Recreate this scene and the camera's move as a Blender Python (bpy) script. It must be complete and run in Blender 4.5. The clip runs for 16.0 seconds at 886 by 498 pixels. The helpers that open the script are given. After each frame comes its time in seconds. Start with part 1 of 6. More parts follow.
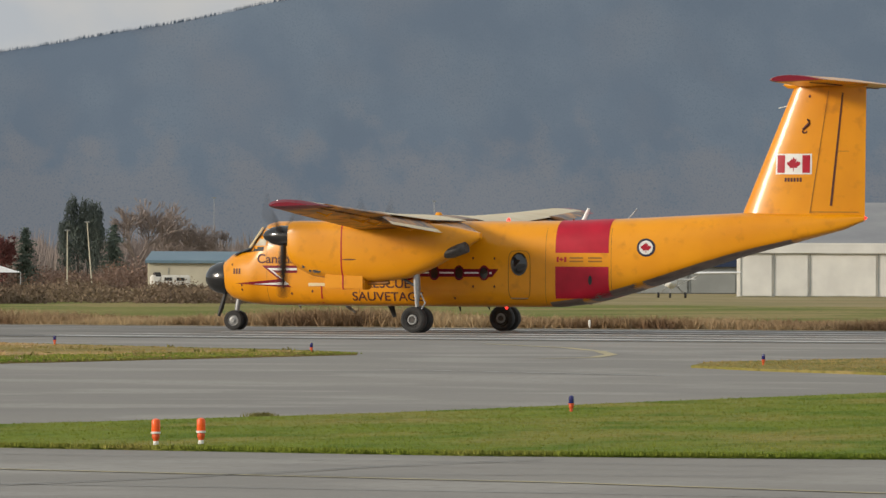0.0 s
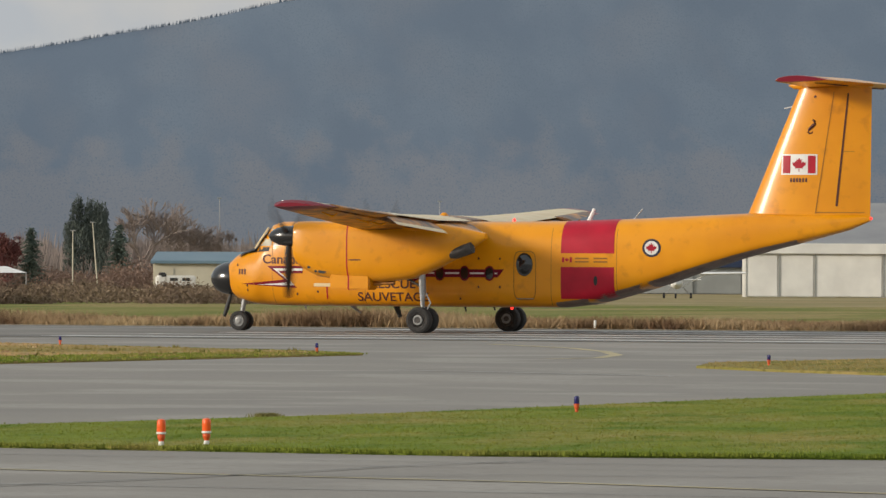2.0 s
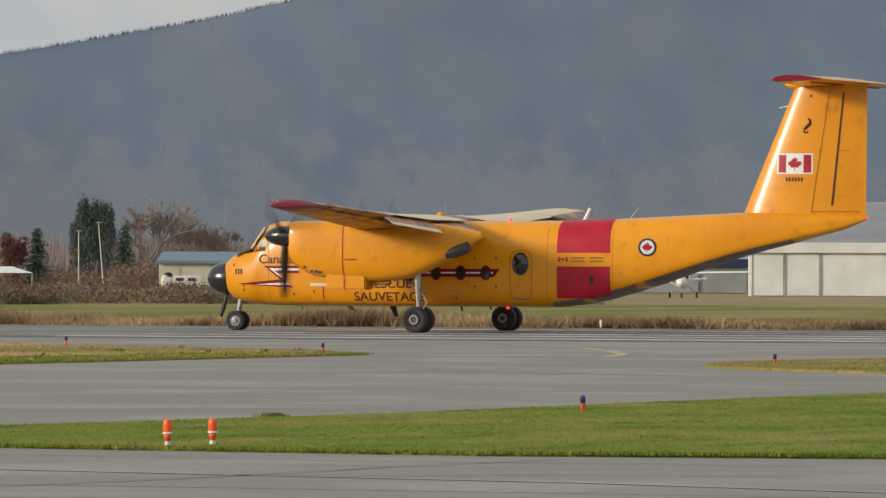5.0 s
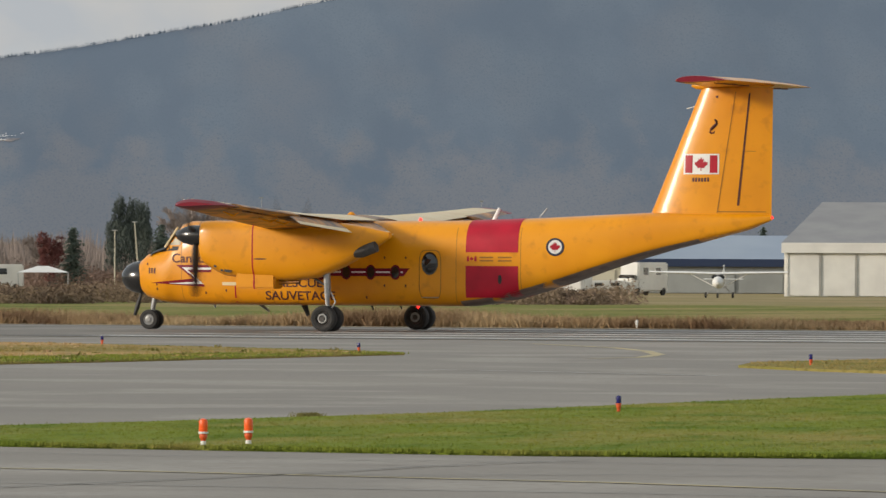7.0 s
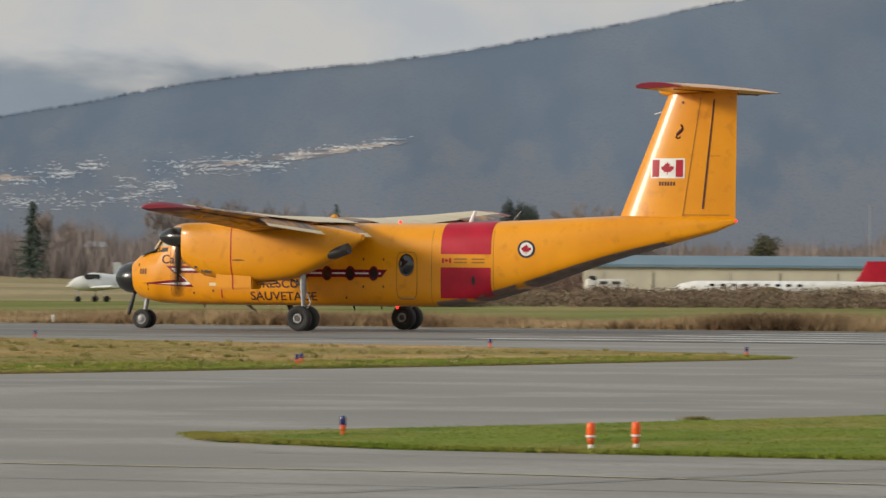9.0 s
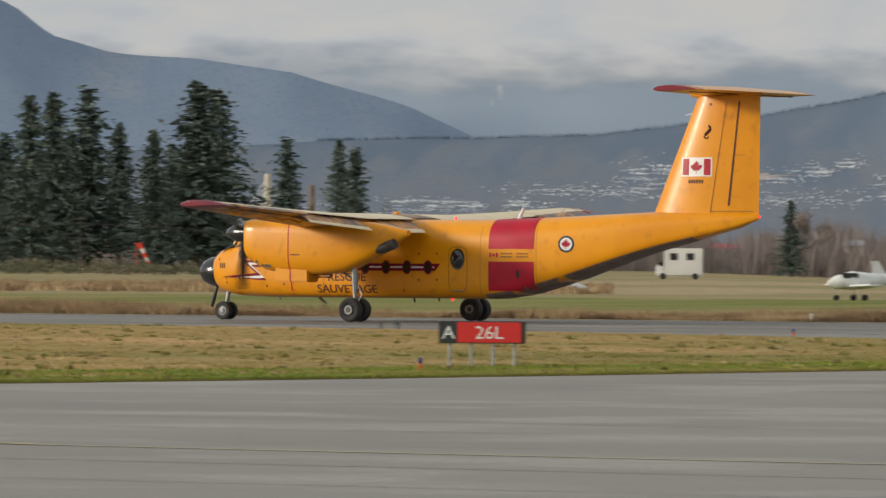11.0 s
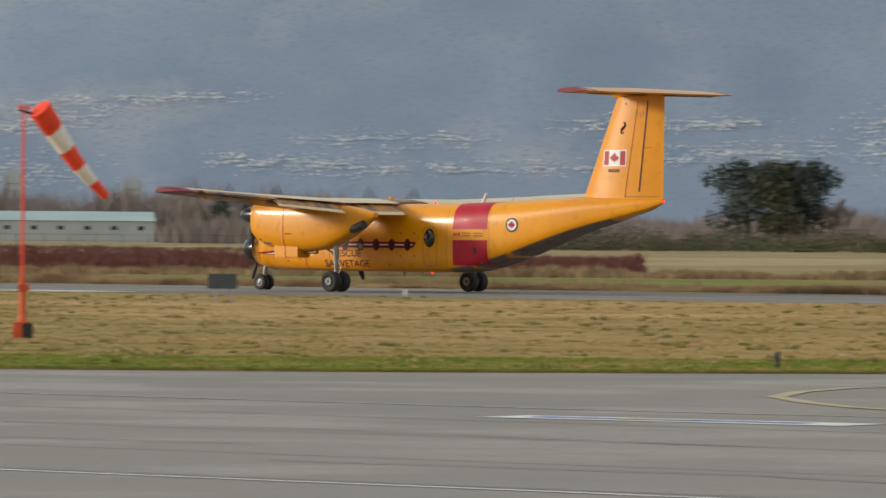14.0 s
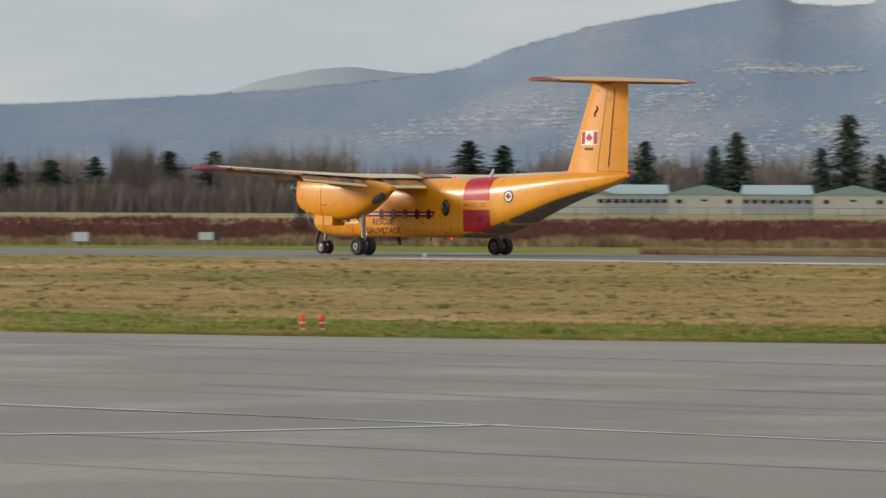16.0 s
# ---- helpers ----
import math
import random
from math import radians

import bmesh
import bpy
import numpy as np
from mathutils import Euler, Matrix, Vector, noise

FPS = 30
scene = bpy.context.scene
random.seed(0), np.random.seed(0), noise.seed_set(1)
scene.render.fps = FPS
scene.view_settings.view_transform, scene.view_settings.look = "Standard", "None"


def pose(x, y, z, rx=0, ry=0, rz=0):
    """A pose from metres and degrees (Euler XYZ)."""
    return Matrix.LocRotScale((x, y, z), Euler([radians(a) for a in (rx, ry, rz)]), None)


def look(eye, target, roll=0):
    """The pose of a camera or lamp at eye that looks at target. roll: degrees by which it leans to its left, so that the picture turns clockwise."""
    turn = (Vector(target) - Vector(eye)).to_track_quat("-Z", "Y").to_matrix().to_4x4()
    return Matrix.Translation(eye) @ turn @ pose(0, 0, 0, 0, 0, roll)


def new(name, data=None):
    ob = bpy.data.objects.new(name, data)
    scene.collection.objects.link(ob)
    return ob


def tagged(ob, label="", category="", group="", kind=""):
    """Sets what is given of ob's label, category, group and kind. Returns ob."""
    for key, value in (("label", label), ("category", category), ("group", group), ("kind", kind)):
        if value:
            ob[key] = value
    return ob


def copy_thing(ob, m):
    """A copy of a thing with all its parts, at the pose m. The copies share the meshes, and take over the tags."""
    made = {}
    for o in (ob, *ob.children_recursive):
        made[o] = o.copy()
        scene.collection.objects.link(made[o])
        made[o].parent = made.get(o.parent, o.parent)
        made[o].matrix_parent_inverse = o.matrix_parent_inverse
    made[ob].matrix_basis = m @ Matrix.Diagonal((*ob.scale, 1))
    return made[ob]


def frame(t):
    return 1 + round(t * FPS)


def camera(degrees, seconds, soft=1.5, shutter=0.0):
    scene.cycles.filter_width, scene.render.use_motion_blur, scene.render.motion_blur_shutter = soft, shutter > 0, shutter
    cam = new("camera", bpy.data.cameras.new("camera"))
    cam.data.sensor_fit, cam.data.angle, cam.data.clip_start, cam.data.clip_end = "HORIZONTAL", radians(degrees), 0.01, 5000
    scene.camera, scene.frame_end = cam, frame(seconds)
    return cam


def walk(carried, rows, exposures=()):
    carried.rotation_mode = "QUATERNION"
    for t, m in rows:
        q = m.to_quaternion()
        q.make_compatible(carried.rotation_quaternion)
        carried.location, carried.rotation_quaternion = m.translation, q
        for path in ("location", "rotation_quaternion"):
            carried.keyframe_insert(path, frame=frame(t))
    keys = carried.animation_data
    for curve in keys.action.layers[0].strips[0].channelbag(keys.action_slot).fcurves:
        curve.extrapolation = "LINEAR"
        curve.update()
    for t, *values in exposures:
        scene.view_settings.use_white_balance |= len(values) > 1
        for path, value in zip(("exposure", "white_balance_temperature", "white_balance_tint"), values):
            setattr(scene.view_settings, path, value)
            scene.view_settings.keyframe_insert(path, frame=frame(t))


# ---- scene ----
cam = camera(7.440, 16.0, soft=1.45, shutter=0.3)
EYE = (0.0, 0.0, 2.26)
# seconds, turn to the left, tilt, lean (degrees)
PAN = [
    (0.0, 19.894, 0.162, 0.268),
    (0.5, 19.901, 0.155, 0.276),
    (1.0, 19.907, 0.147, 0.268),
    (1.5, 19.914, 0.136, 0.305),
    (2.0, 19.940, 0.165, 0.280),
    (2.5, 19.951, 0.170, 0.264),
    (3.0, 19.938, 0.174, 0.223),
    (3.5, 19.958, 0.172, 0.204),
    (4.0, 19.982, 0.165, 0.191),
    (6.5, 20.046, 0.157, 0.266),
    (7.0, 20.292, 0.160, 0.260),
    (7.5, 20.954, 0.165, 0.319),
    (8.0, 21.853, 0.166, 0.287),
    (8.5, 22.485, 0.156, 0.264),
    (9.0, 23.554, 0.173, 0.405),
    (9.5, 24.953, 0.161, 0.368),
    (10.0, 26.288, 0.137, 0.400),
    (10.2, 27.042, 0.133, 0.400),
    (12.3, 33.570, 0.043, 0.358),
    (12.5, 34.009, 0.022, 0.389),
    (13.0, 35.295, 0.018, 0.484),
    (13.5, 38.272, 0.004, 0.395),
    (14.0, 41.284, -0.062, 0.459),
    (14.5, 43.076, -0.137, 0.480),
    (15.0, 45.227, -0.204, 0.351),
    (15.5, 47.335, -0.264, 0.242),
    (16.0, 49.274, -0.318, 0.236),
]
walk(cam, [(t, pose(*EYE, 90 + tilt, 0, turn) @ pose(0, 0, 0, 0, 0, lean)) for t, turn, tilt, lean in PAN])
RUN_Y = 228.37
# seconds, way along the runway (metres)
ROLL = [
    (0.0, 81.91),
    (4.2, 81.91),
    (5.2, 82.46),
    (6.5, 84.93),
    (7.0, 87.05),
    (7.5, 89.94),
    (8.0, 93.51),
    (8.5, 97.94),
    (9.0, 103.02),
    (9.5, 109.13),
    (10.0, 116.09),
    (10.2, 119.11),
    (12.3, 159.33),
    (12.5, 163.95),
    (13.0, 176.14),
    (13.5, 189.02),
    (14.0, 202.73),
    (14.5, 217.35),
    (15.0, 232.86),
    (15.5, 249.10),
    (16.0, 266.10),
]

# ---- light ----
SUN_AZ, SUN_EL = 226.0, 14.5        # degrees, clockwise from +y; behind the viewer, a little to the west
world = bpy.data.worlds.new("world")
scene.world = world
world.use_nodes = True
wn, wl = world.node_tree.nodes, world.node_tree.links
wn.clear()
w_out = wn.new("ShaderNodeOutputWorld")
w_sky = wn.new("ShaderNodeTexSky")
w_sky.sky_type, w_sky.sun_disc = "NISHITA", False
w_sky.sun_elevation, w_sky.sun_rotation = radians(SUN_EL), radians(SUN_AZ)
w_bg = wn.new("ShaderNodeBackground")
w_bg.inputs["Strength"].default_value = 0.111
w_co = wn.new("ShaderNodeTexCoord")
w_map = wn.new("ShaderNodeMapping")
w_map.inputs["Scale"].default_value = (1, 1, 3.5)
w_noise = wn.new("ShaderNodeTexNoise")
w_noise.inputs["Scale"].default_value, w_noise.inputs["Detail"].default_value = 9.0, 5.0
w_ramp = wn.new("ShaderNodeValToRGB")
w_ramp.color_ramp.elements[0].position, w_ramp.color_ramp.elements[0].color = 0.36, (4.3, 4.85, 5.3, 1)
w_ramp.color_ramp.elements[1].position, w_ramp.color_ramp.elements[1].color = 0.66, (7.0, 6.95, 6.6, 1)
w_mix = wn.new("ShaderNodeMix")
w_mix.data_type = "RGBA"
w_mix.inputs[0].default_value = 0.86
wl.new(w_co.outputs["Generated"], w_map.inputs[0])
wl.new(w_map.outputs[0], w_noise.inputs["Vector"])
wl.new(w_noise.outputs["Fac"], w_ramp.inputs[0])
wl.new(w_sky.outputs[0], w_mix.inputs[6])
wl.new(w_ramp.outputs[0], w_mix.inputs[7])
wl.new(w_mix.outputs[2], w_bg.inputs[0])
wl.new(w_bg.outputs[0], w_out.inputs[0])

sun = new("sun", bpy.data.lights.new("sun", "SUN"))
sun.data.energy, sun.data.angle, sun.data.color = 2.72, radians(10.0), (1.0, 0.9, 0.76)
_a, _e = radians(SUN_AZ), radians(SUN_EL)
SUN_AT = Vector((math.sin(_a) * math.cos(_e), math.cos(_a) * math.cos(_e), math.sin(_e)))
sun.matrix_world = look(SUN_AT * 100, (0, 0, 0))
scene.view_settings.exposure = 0.0


# ---- materials ----
def material(name, colour, rough=0.6, metal=0.0, second=None, scale=4.0, detail=4.0, lo=0.35, hi=0.65, fine=0.0, fine_scale=60.0,
             bump=0.0, bump_scale=40.0, stretch=(1, 1, 1), coat=0.0, emit=0.0, vary=0.0, spec=0.5, third=None, third_scale=1.0, third_lo=0.5, third_hi=0.62, glass=0.0, turn=0.0, zone=None):
    """A surface: colour and a second colour by noise, patches of a third, fine grain, relief."""
    m = bpy.data.materials.new(name)
    m.use_nodes = True
    n, l = m.node_tree.nodes, m.node_tree.links
    b = n["Principled BSDF"]
    b.inputs["Roughness"].default_value, b.inputs["Metallic"].default_value = rough, metal
    b.inputs["Base Color"].default_value = (*colour, 1)
    b.inputs["Specular IOR Level"].default_value = spec
    b.inputs["Coat Weight"].default_value = coat
    b.inputs["Coat Roughness"].default_value = 0.12
    b.inputs["Transmission Weight"].default_value = glass
    co = n.new("ShaderNodeTexCoord")
    mp = n.new("ShaderNodeMapping")
    mp.inputs["Scale"].default_value = stretch
    if turn:
        mp.vector_type = "TEXTURE"
        mp.inputs["Rotation"].default_value = (0, 0, radians(turn))
        mp.inputs["Scale"].default_value = tuple(1 / k for k in stretch)
    l.new(co.outputs["Object"], mp.inputs[0])
    out = None

    def mixer(factor, a, c):
        x = n.new("ShaderNodeMix")
        x.data_type = "RGBA"
        l.new(factor, x.inputs[0])
        if hasattr(a, "links"):
            l.new(a, x.inputs[6])
        else:
            x.inputs[6].default_value = (*a, 1)
        x.inputs[7].default_value = (*c, 1)
        return x.outputs[2]

    def spots(sc, a, c, det):
        t = n.new("ShaderNodeTexNoise")
        t.inputs["Scale"].default_value, t.inputs["Detail"].default_value = sc, det
        l.new(mp.outputs[0], t.inputs["Vector"])
        r = n.new("ShaderNodeMapRange")
        r.inputs[1].default_value, r.inputs[2].default_value = a, c
        l.new(t.outputs["Fac"], r.inputs[0])
        return r.outputs[0]

    if second:
        out = mixer(spots(scale, lo, hi, detail), colour, second)
    if third:
        out = mixer(spots(third_scale, third_lo, third_hi, 3), out or colour, third)
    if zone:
        # bare woods, paled by haze in their colour, up to a ragged height
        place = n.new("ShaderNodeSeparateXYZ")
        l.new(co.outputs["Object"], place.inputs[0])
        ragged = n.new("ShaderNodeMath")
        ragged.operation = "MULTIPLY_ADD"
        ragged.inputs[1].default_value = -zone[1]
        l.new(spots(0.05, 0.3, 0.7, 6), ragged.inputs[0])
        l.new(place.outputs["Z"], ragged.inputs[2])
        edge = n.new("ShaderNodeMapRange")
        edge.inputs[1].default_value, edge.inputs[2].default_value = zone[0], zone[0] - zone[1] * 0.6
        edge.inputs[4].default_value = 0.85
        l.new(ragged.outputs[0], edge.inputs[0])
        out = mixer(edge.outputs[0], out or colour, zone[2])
    if fine:
        dark = tuple(c * (1 - fine) for c in colour)
        out = mixer(spots(fine_scale, 0.5, 0.75, 3), out or colour, dark)
    if vary:
        info = n.new("ShaderNodeObjectInfo")
        geo = n.new("ShaderNodeNewGeometry")
        add = n.new("ShaderNodeMath")
        l.new(info.outputs["Random"], add.inputs[0])
        l.new(geo.outputs["Random Per Island"], add.inputs[1])
        sc = n.new("ShaderNodeMapRange")
        sc.inputs[2].default_value = 2.0
        sc.inputs[3].default_value, sc.inputs[4].default_value = 1 - vary, 1 + vary
        l.new(add.outputs[0], sc.inputs[0])
        hsv = n.new("ShaderNodeHueSaturation")
        l.new(sc.outputs[0], hsv.inputs["Value"])
        if out:
            l.new(out, hsv.inputs["Color"])
        else:
            hsv.inputs["Color"].default_value = (*colour, 1)
        out = hsv.outputs[0]
    if out:
        l.new(out, b.inputs["Base Color"])
    if bump:
        t = n.new("ShaderNodeTexNoise")
        t.inputs["Scale"].default_value, t.inputs["Detail"].default_value = bump_scale, 4
        l.new(mp.outputs[0], t.inputs["Vector"])
        bp = n.new("ShaderNodeBump")
        bp.inputs["Strength"].default_value, bp.inputs["Distance"].default_value = bump, 0.05
        l.new(t.outputs["Fac"], bp.inputs["Height"])
        l.new(bp.outputs[0], b.inputs["Normal"])
    if emit:
        b.inputs["Emission Color"].default_value = (*colour, 1)
        b.inputs["Emission Strength"].default_value = emit
    return m


ROUNDEL_BLUE = material("roundel_blue", (0.012, 0.014, 0.04), 0.45)
YELLOW = material("yellow_paint", (0.80, 0.318, 0.002), 0.36, spec=0.35, second=(0.71, 0.268, 0.002), scale=0.5, third=(0.52, 0.19, 0.005), third_scale=2.2, third_lo=0.58, third_hi=0.85, coat=0.25, bump=0.02, bump_scale=3)
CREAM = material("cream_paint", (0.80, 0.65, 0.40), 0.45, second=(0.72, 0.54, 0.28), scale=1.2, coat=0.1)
RED = material("red_paint", (0.47, 0.009, 0.03), 0.45, second=(0.38, 0.007, 0.024), scale=1.5, coat=0.05, spec=0.3)
DARK_RED = material("dark_red_paint", (0.18, 0.002, 0.016), 0.4, spec=0.25)
WHITE = material("white_paint", (0.8, 0.79, 0.76), 0.45, second=(0.7, 0.69, 0.66), scale=2)
BLACK = material("black_paint", (0.012, 0.012, 0.013), 0.22, second=(0.02, 0.02, 0.02), scale=3, coat=0.5)
MATT = material("matt_black", (0.02, 0.02, 0.021), 0.6, second=(0.03, 0.028, 0.026), scale=6)
# grey-brown that holds the shade below the tail
BELLY = material("shaded_belly", (0.21, 0.15, 0.122), 0.6, second=(0.15, 0.104, 0.086), scale=2, third=(0.235, 0.17, 0.13), third_scale=3)
RUBBER = material("tyre_rubber", (0.022, 0.021, 0.021), 0.8, second=(0.035, 0.033, 0.031), scale=9)
STEEL = material("grey_steel", (0.42, 0.42, 0.42), 0.4, 0.5, second=(0.3, 0.3, 0.3), scale=8)
HUB = material("hub_metal", (0.34, 0.34, 0.33), 0.45, 0.3, second=(0.22, 0.22, 0.22), scale=14)
GLASS = material("dark_glass", (0.015, 0.017, 0.02), 0.06, coat=0.6)
# the panes' pale base colour is a painted reflection of the sky
CANOPY = material("canopy_sky_tint", (0.66, 0.60, 0.47), 0.18, second=(0.36, 0.29, 0.2), scale=1.6, coat=0.5)
SEAM = material("seam_line", (0.30, 0.12, 0.01), 0.6)
LINE = material("brown_line", (0.085, 0.02, 0.012), 0.6)
EXHAUST = material("burnt_steel", (0.09, 0.082, 0.078), 0.45, 0.4, second=(0.05, 0.045, 0.042), scale=5)
LAMP_RED = material("red_lamp", (1.0, 0.03, 0.02), 0.3, emit=2.5)
LAMP_WHITE = material("white_lamp", (1.0, 0.95, 0.85), 0.3, emit=2.0)

# stains on the yellow, plus the wing underside's shade in its darker base
UNDERWING = material("stained_shaded_yellow", (0.55, 0.21, 0.006), 0.45, second=(0.17, 0.066, 0.012), scale=0.9, detail=7, lo=0.4, hi=0.58, third=(0.06, 0.026, 0.012), third_scale=1.6, third_lo=0.48, third_hi=0.62, coat=0.1)
ASPHALT = material("asphalt", (0.278, 0.254, 0.222), 0.85, second=(0.226, 0.208, 0.184), scale=0.12, detail=6, third=(0.325, 0.3, 0.264), third_scale=0.3, fine=0.16, fine_scale=9, bump=0.3, bump_scale=20, stretch=(0.6, 0.6, 1))
RUNWAY = material("runway_asphalt", (0.20, 0.184, 0.162), 0.85, second=(0.155, 0.143, 0.128), scale=0.1, detail=6, third=(0.265, 0.246, 0.22), third_scale=0.3, fine=0.18, fine_scale=9, bump=0.3, bump_scale=20, stretch=(0.35, 0.8, 1))
FADED_YELLOW = material("faded_yellow_line", (0.52, 0.43, 0.235), 0.8, second=(0.38, 0.33, 0.22), scale=1.5, detail=6)
PALE_LINE = material("pale_line", (0.46, 0.45, 0.42), 0.8, second=(0.36, 0.35, 0.33), scale=1.2, detail=6)
WHITE_LINE = material("white_line", (0.8, 0.8, 0.78), 0.8, second=(0.62, 0.62, 0.6), scale=1.2, detail=6)
WORN_WHITE = material("worn_white_line", (0.60, 0.585, 0.55), 0.8, second=(0.27, 0.258, 0.236), scale=0.6, detail=7, lo=0.45, hi=0.66, stretch=(0.3, 1, 1))
BLUE_LINE = material("blue_line", (0.08, 0.16, 0.42), 0.7, second=(0.15, 0.22, 0.4), scale=2)
SAND = material("sandy_edge", (0.42, 0.34, 0.22), 0.9, second=(0.3, 0.23, 0.13), scale=0.8, detail=6)
TAR = material("tar", (0.1, 0.097, 0.093), 0.7, second=(0.16, 0.155, 0.147), scale=1.5)
SEAM_PALE = material("pale_seam", (0.31, 0.30, 0.28), 0.85, second=(0.23, 0.224, 0.213), scale=0.8)
GRASS = material("mown_grass", (0.185, 0.23, 0.034), 0.9, second=(0.30, 0.25, 0.08), scale=0.3, detail=7, lo=0.45, hi=0.68, third=(0.125, 0.185, 0.024), third_scale=0.7, third_lo=0.48, third_hi=0.66, fine=0.35, fine_scale=6, bump=0.8, bump_scale=8, stretch=(1, 0.4, 1), spec=0.08)
MEADOW = material("meadow_grass", (0.40, 0.275, 0.115), 0.9, second=(0.25, 0.213, 0.066), scale=0.06, detail=8, lo=0.4, hi=0.6, third=(0.52, 0.345, 0.165), third_scale=0.1, third_lo=0.5, third_hi=0.66, fine=0.35, fine_scale=2, bump=0.8, bump_scale=6, stretch=(0.4, 0.4, 1), spec=0.08)
FIELD_GREEN = material("field_green", (0.205, 0.205, 0.055), 0.9, second=(0.32, 0.25, 0.105), scale=0.06, detail=8, lo=0.42, hi=0.62, third=(0.15, 0.185, 0.037), third_scale=0.1, fine=0.4, fine_scale=2, bump=0.8, bump_scale=4, stretch=(0.9, 0.3, 1), spec=0.08)
DRY = material("dry_grass", (0.34, 0.265, 0.135), 0.9, second=(0.2, 0.195, 0.075), scale=0.03, detail=8, lo=0.42, hi=0.6, third=(0.42, 0.32, 0.185), third_scale=0.03, fine=0.3, fine_scale=1, bump=0.8, bump_scale=4, stretch=(0.7, 0.4, 1), spec=0.08)
TUFT = material("dry_tufts", (0.42, 0.295, 0.17), 0.9, second=(0.21, 0.13, 0.078), scale=0.35, detail=6, lo=0.42, hi=0.62, third=(0.53, 0.395, 0.23), third_scale=0.15, third_lo=0.5, third_hi=0.66, vary=0.35, spec=0.08)
TUFT_GREEN = material("green_tufts", (0.20, 0.235, 0.035), 0.9, second=(0.315, 0.255, 0.08), scale=0.3, detail=7, lo=0.45, hi=0.68, third=(0.135, 0.19, 0.025), third_scale=0.7, third_lo=0.48, third_hi=0.66, vary=0.2, stretch=(1, 0.4, 1), spec=0.08)
TUFT_MEADOW = material("meadow_tufts", (0.435, 0.30, 0.125), 0.9, second=(0.25, 0.213, 0.066), scale=0.06, detail=8, lo=0.4, hi=0.6, third=(0.52, 0.345, 0.165), third_scale=0.1, third_lo=0.5, third_hi=0.66, vary=0.15, stretch=(0.4, 0.4, 1), spec=0.08)
TUFT_OLIVE = material("olive_tufts", (0.14, 0.15, 0.04), 0.9, second=(0.22, 0.18, 0.07), scale=0.2, detail=6, vary=0.3, spec=0.08)
ISLAND = material("dry_island_grass", (0.25, 0.215, 0.06), 0.9, second=(0.33, 0.25, 0.10), scale=0.25, detail=7, lo=0.42, hi=0.62, third=(0.17, 0.175, 0.035), third_scale=0.4, fine=0.4, fine_scale=5, bump=0.8, bump_scale=8, stretch=(1, 0.4, 1), spec=0.08)
BRUSH = material("dead_brush", (0.21, 0.15, 0.11), 0.95, second=(0.30, 0.225, 0.15), scale=0.25, detail=5, lo=0.42, hi=0.62, third=(0.11, 0.08, 0.062), third_scale=0.4, third_lo=0.52, third_hi=0.68, vary=0.4, spec=0.08)
RED_BROWN = material("red_brown_shrubs", (0.185, 0.125, 0.1), 0.95, second=(0.24, 0.165, 0.13), scale=0.05, detail=5, vary=0.35, spec=0.08)
RED_BUSH = material("red_bushes", (0.165, 0.06, 0.055), 0.95, second=(0.23, 0.115, 0.095), scale=0.1, detail=5, vary=0.4, spec=0.08)
HEDGE = material("dark_hedge", (0.095, 0.105, 0.062), 0.95, second=(0.15, 0.125, 0.088), scale=0.1, vary=0.3, spec=0.08)
BARE = material("bare_twigs", (0.31, 0.255, 0.225), 0.95, second=(0.24, 0.2, 0.19), scale=0.02, vary=0.3, spec=0.08)
BARE_PALE = material("pale_bare_twigs", (0.26, 0.215, 0.18), 0.95, second=(0.2, 0.165, 0.15), scale=0.02, vary=0.2, spec=0.08)
# needle tone is raised: haze before the firs sits in the colour
NEEDLE = material("fir_needles", (0.155, 0.19, 0.155), 0.9, second=(0.11, 0.142, 0.122), scale=0.2, vary=0.3, spec=0.08)
DARK_LEAF = material("dark_evergreen", (0.105, 0.125, 0.108), 0.9, second=(0.07, 0.085, 0.078), scale=0.3, vary=0.35, spec=0.08)
TRUNK = material("bark", (0.10, 0.08, 0.065), 0.95, second=(0.06, 0.05, 0.042), scale=2)
# haze is put into the near mountain's blue-grey base colours
FOREST = material("haze_tinted_forest", (0.134, 0.172, 0.227), 1.0, second=(0.155, 0.194, 0.246), scale=0.025, detail=8, lo=0.42, hi=0.6, third=(0.178, 0.198, 0.233), third_scale=0.014, third_lo=0.52, third_hi=0.8, fine=0.05, fine_scale=1.0, stretch=(1, 0.15, 0.9), turn=23, zone=(48, 60, (0.194, 0.207, 0.236)), spec=0.05)
FOREST_TREES = material("haze_tinted_firs", (0.1, 0.136, 0.186), 1.0, second=(0.115, 0.15, 0.2), scale=0.01, vary=0.1, spec=0.08)
# farther slopes: haze is painted in as paler, bluer base colours
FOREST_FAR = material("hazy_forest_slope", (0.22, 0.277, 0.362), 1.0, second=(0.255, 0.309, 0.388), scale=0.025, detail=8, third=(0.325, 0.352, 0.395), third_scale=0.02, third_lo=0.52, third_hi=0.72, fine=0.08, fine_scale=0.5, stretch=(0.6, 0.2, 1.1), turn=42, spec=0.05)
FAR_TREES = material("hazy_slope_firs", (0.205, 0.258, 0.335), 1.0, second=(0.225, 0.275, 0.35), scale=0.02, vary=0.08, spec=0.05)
FAR_FOREST = material("far_forest_haze", (0.295, 0.352, 0.425), 1.0, second=(0.315, 0.37, 0.44), scale=0.015, detail=8, stretch=(0.8, 0.3, 0.6), turn=32, spec=0.05)
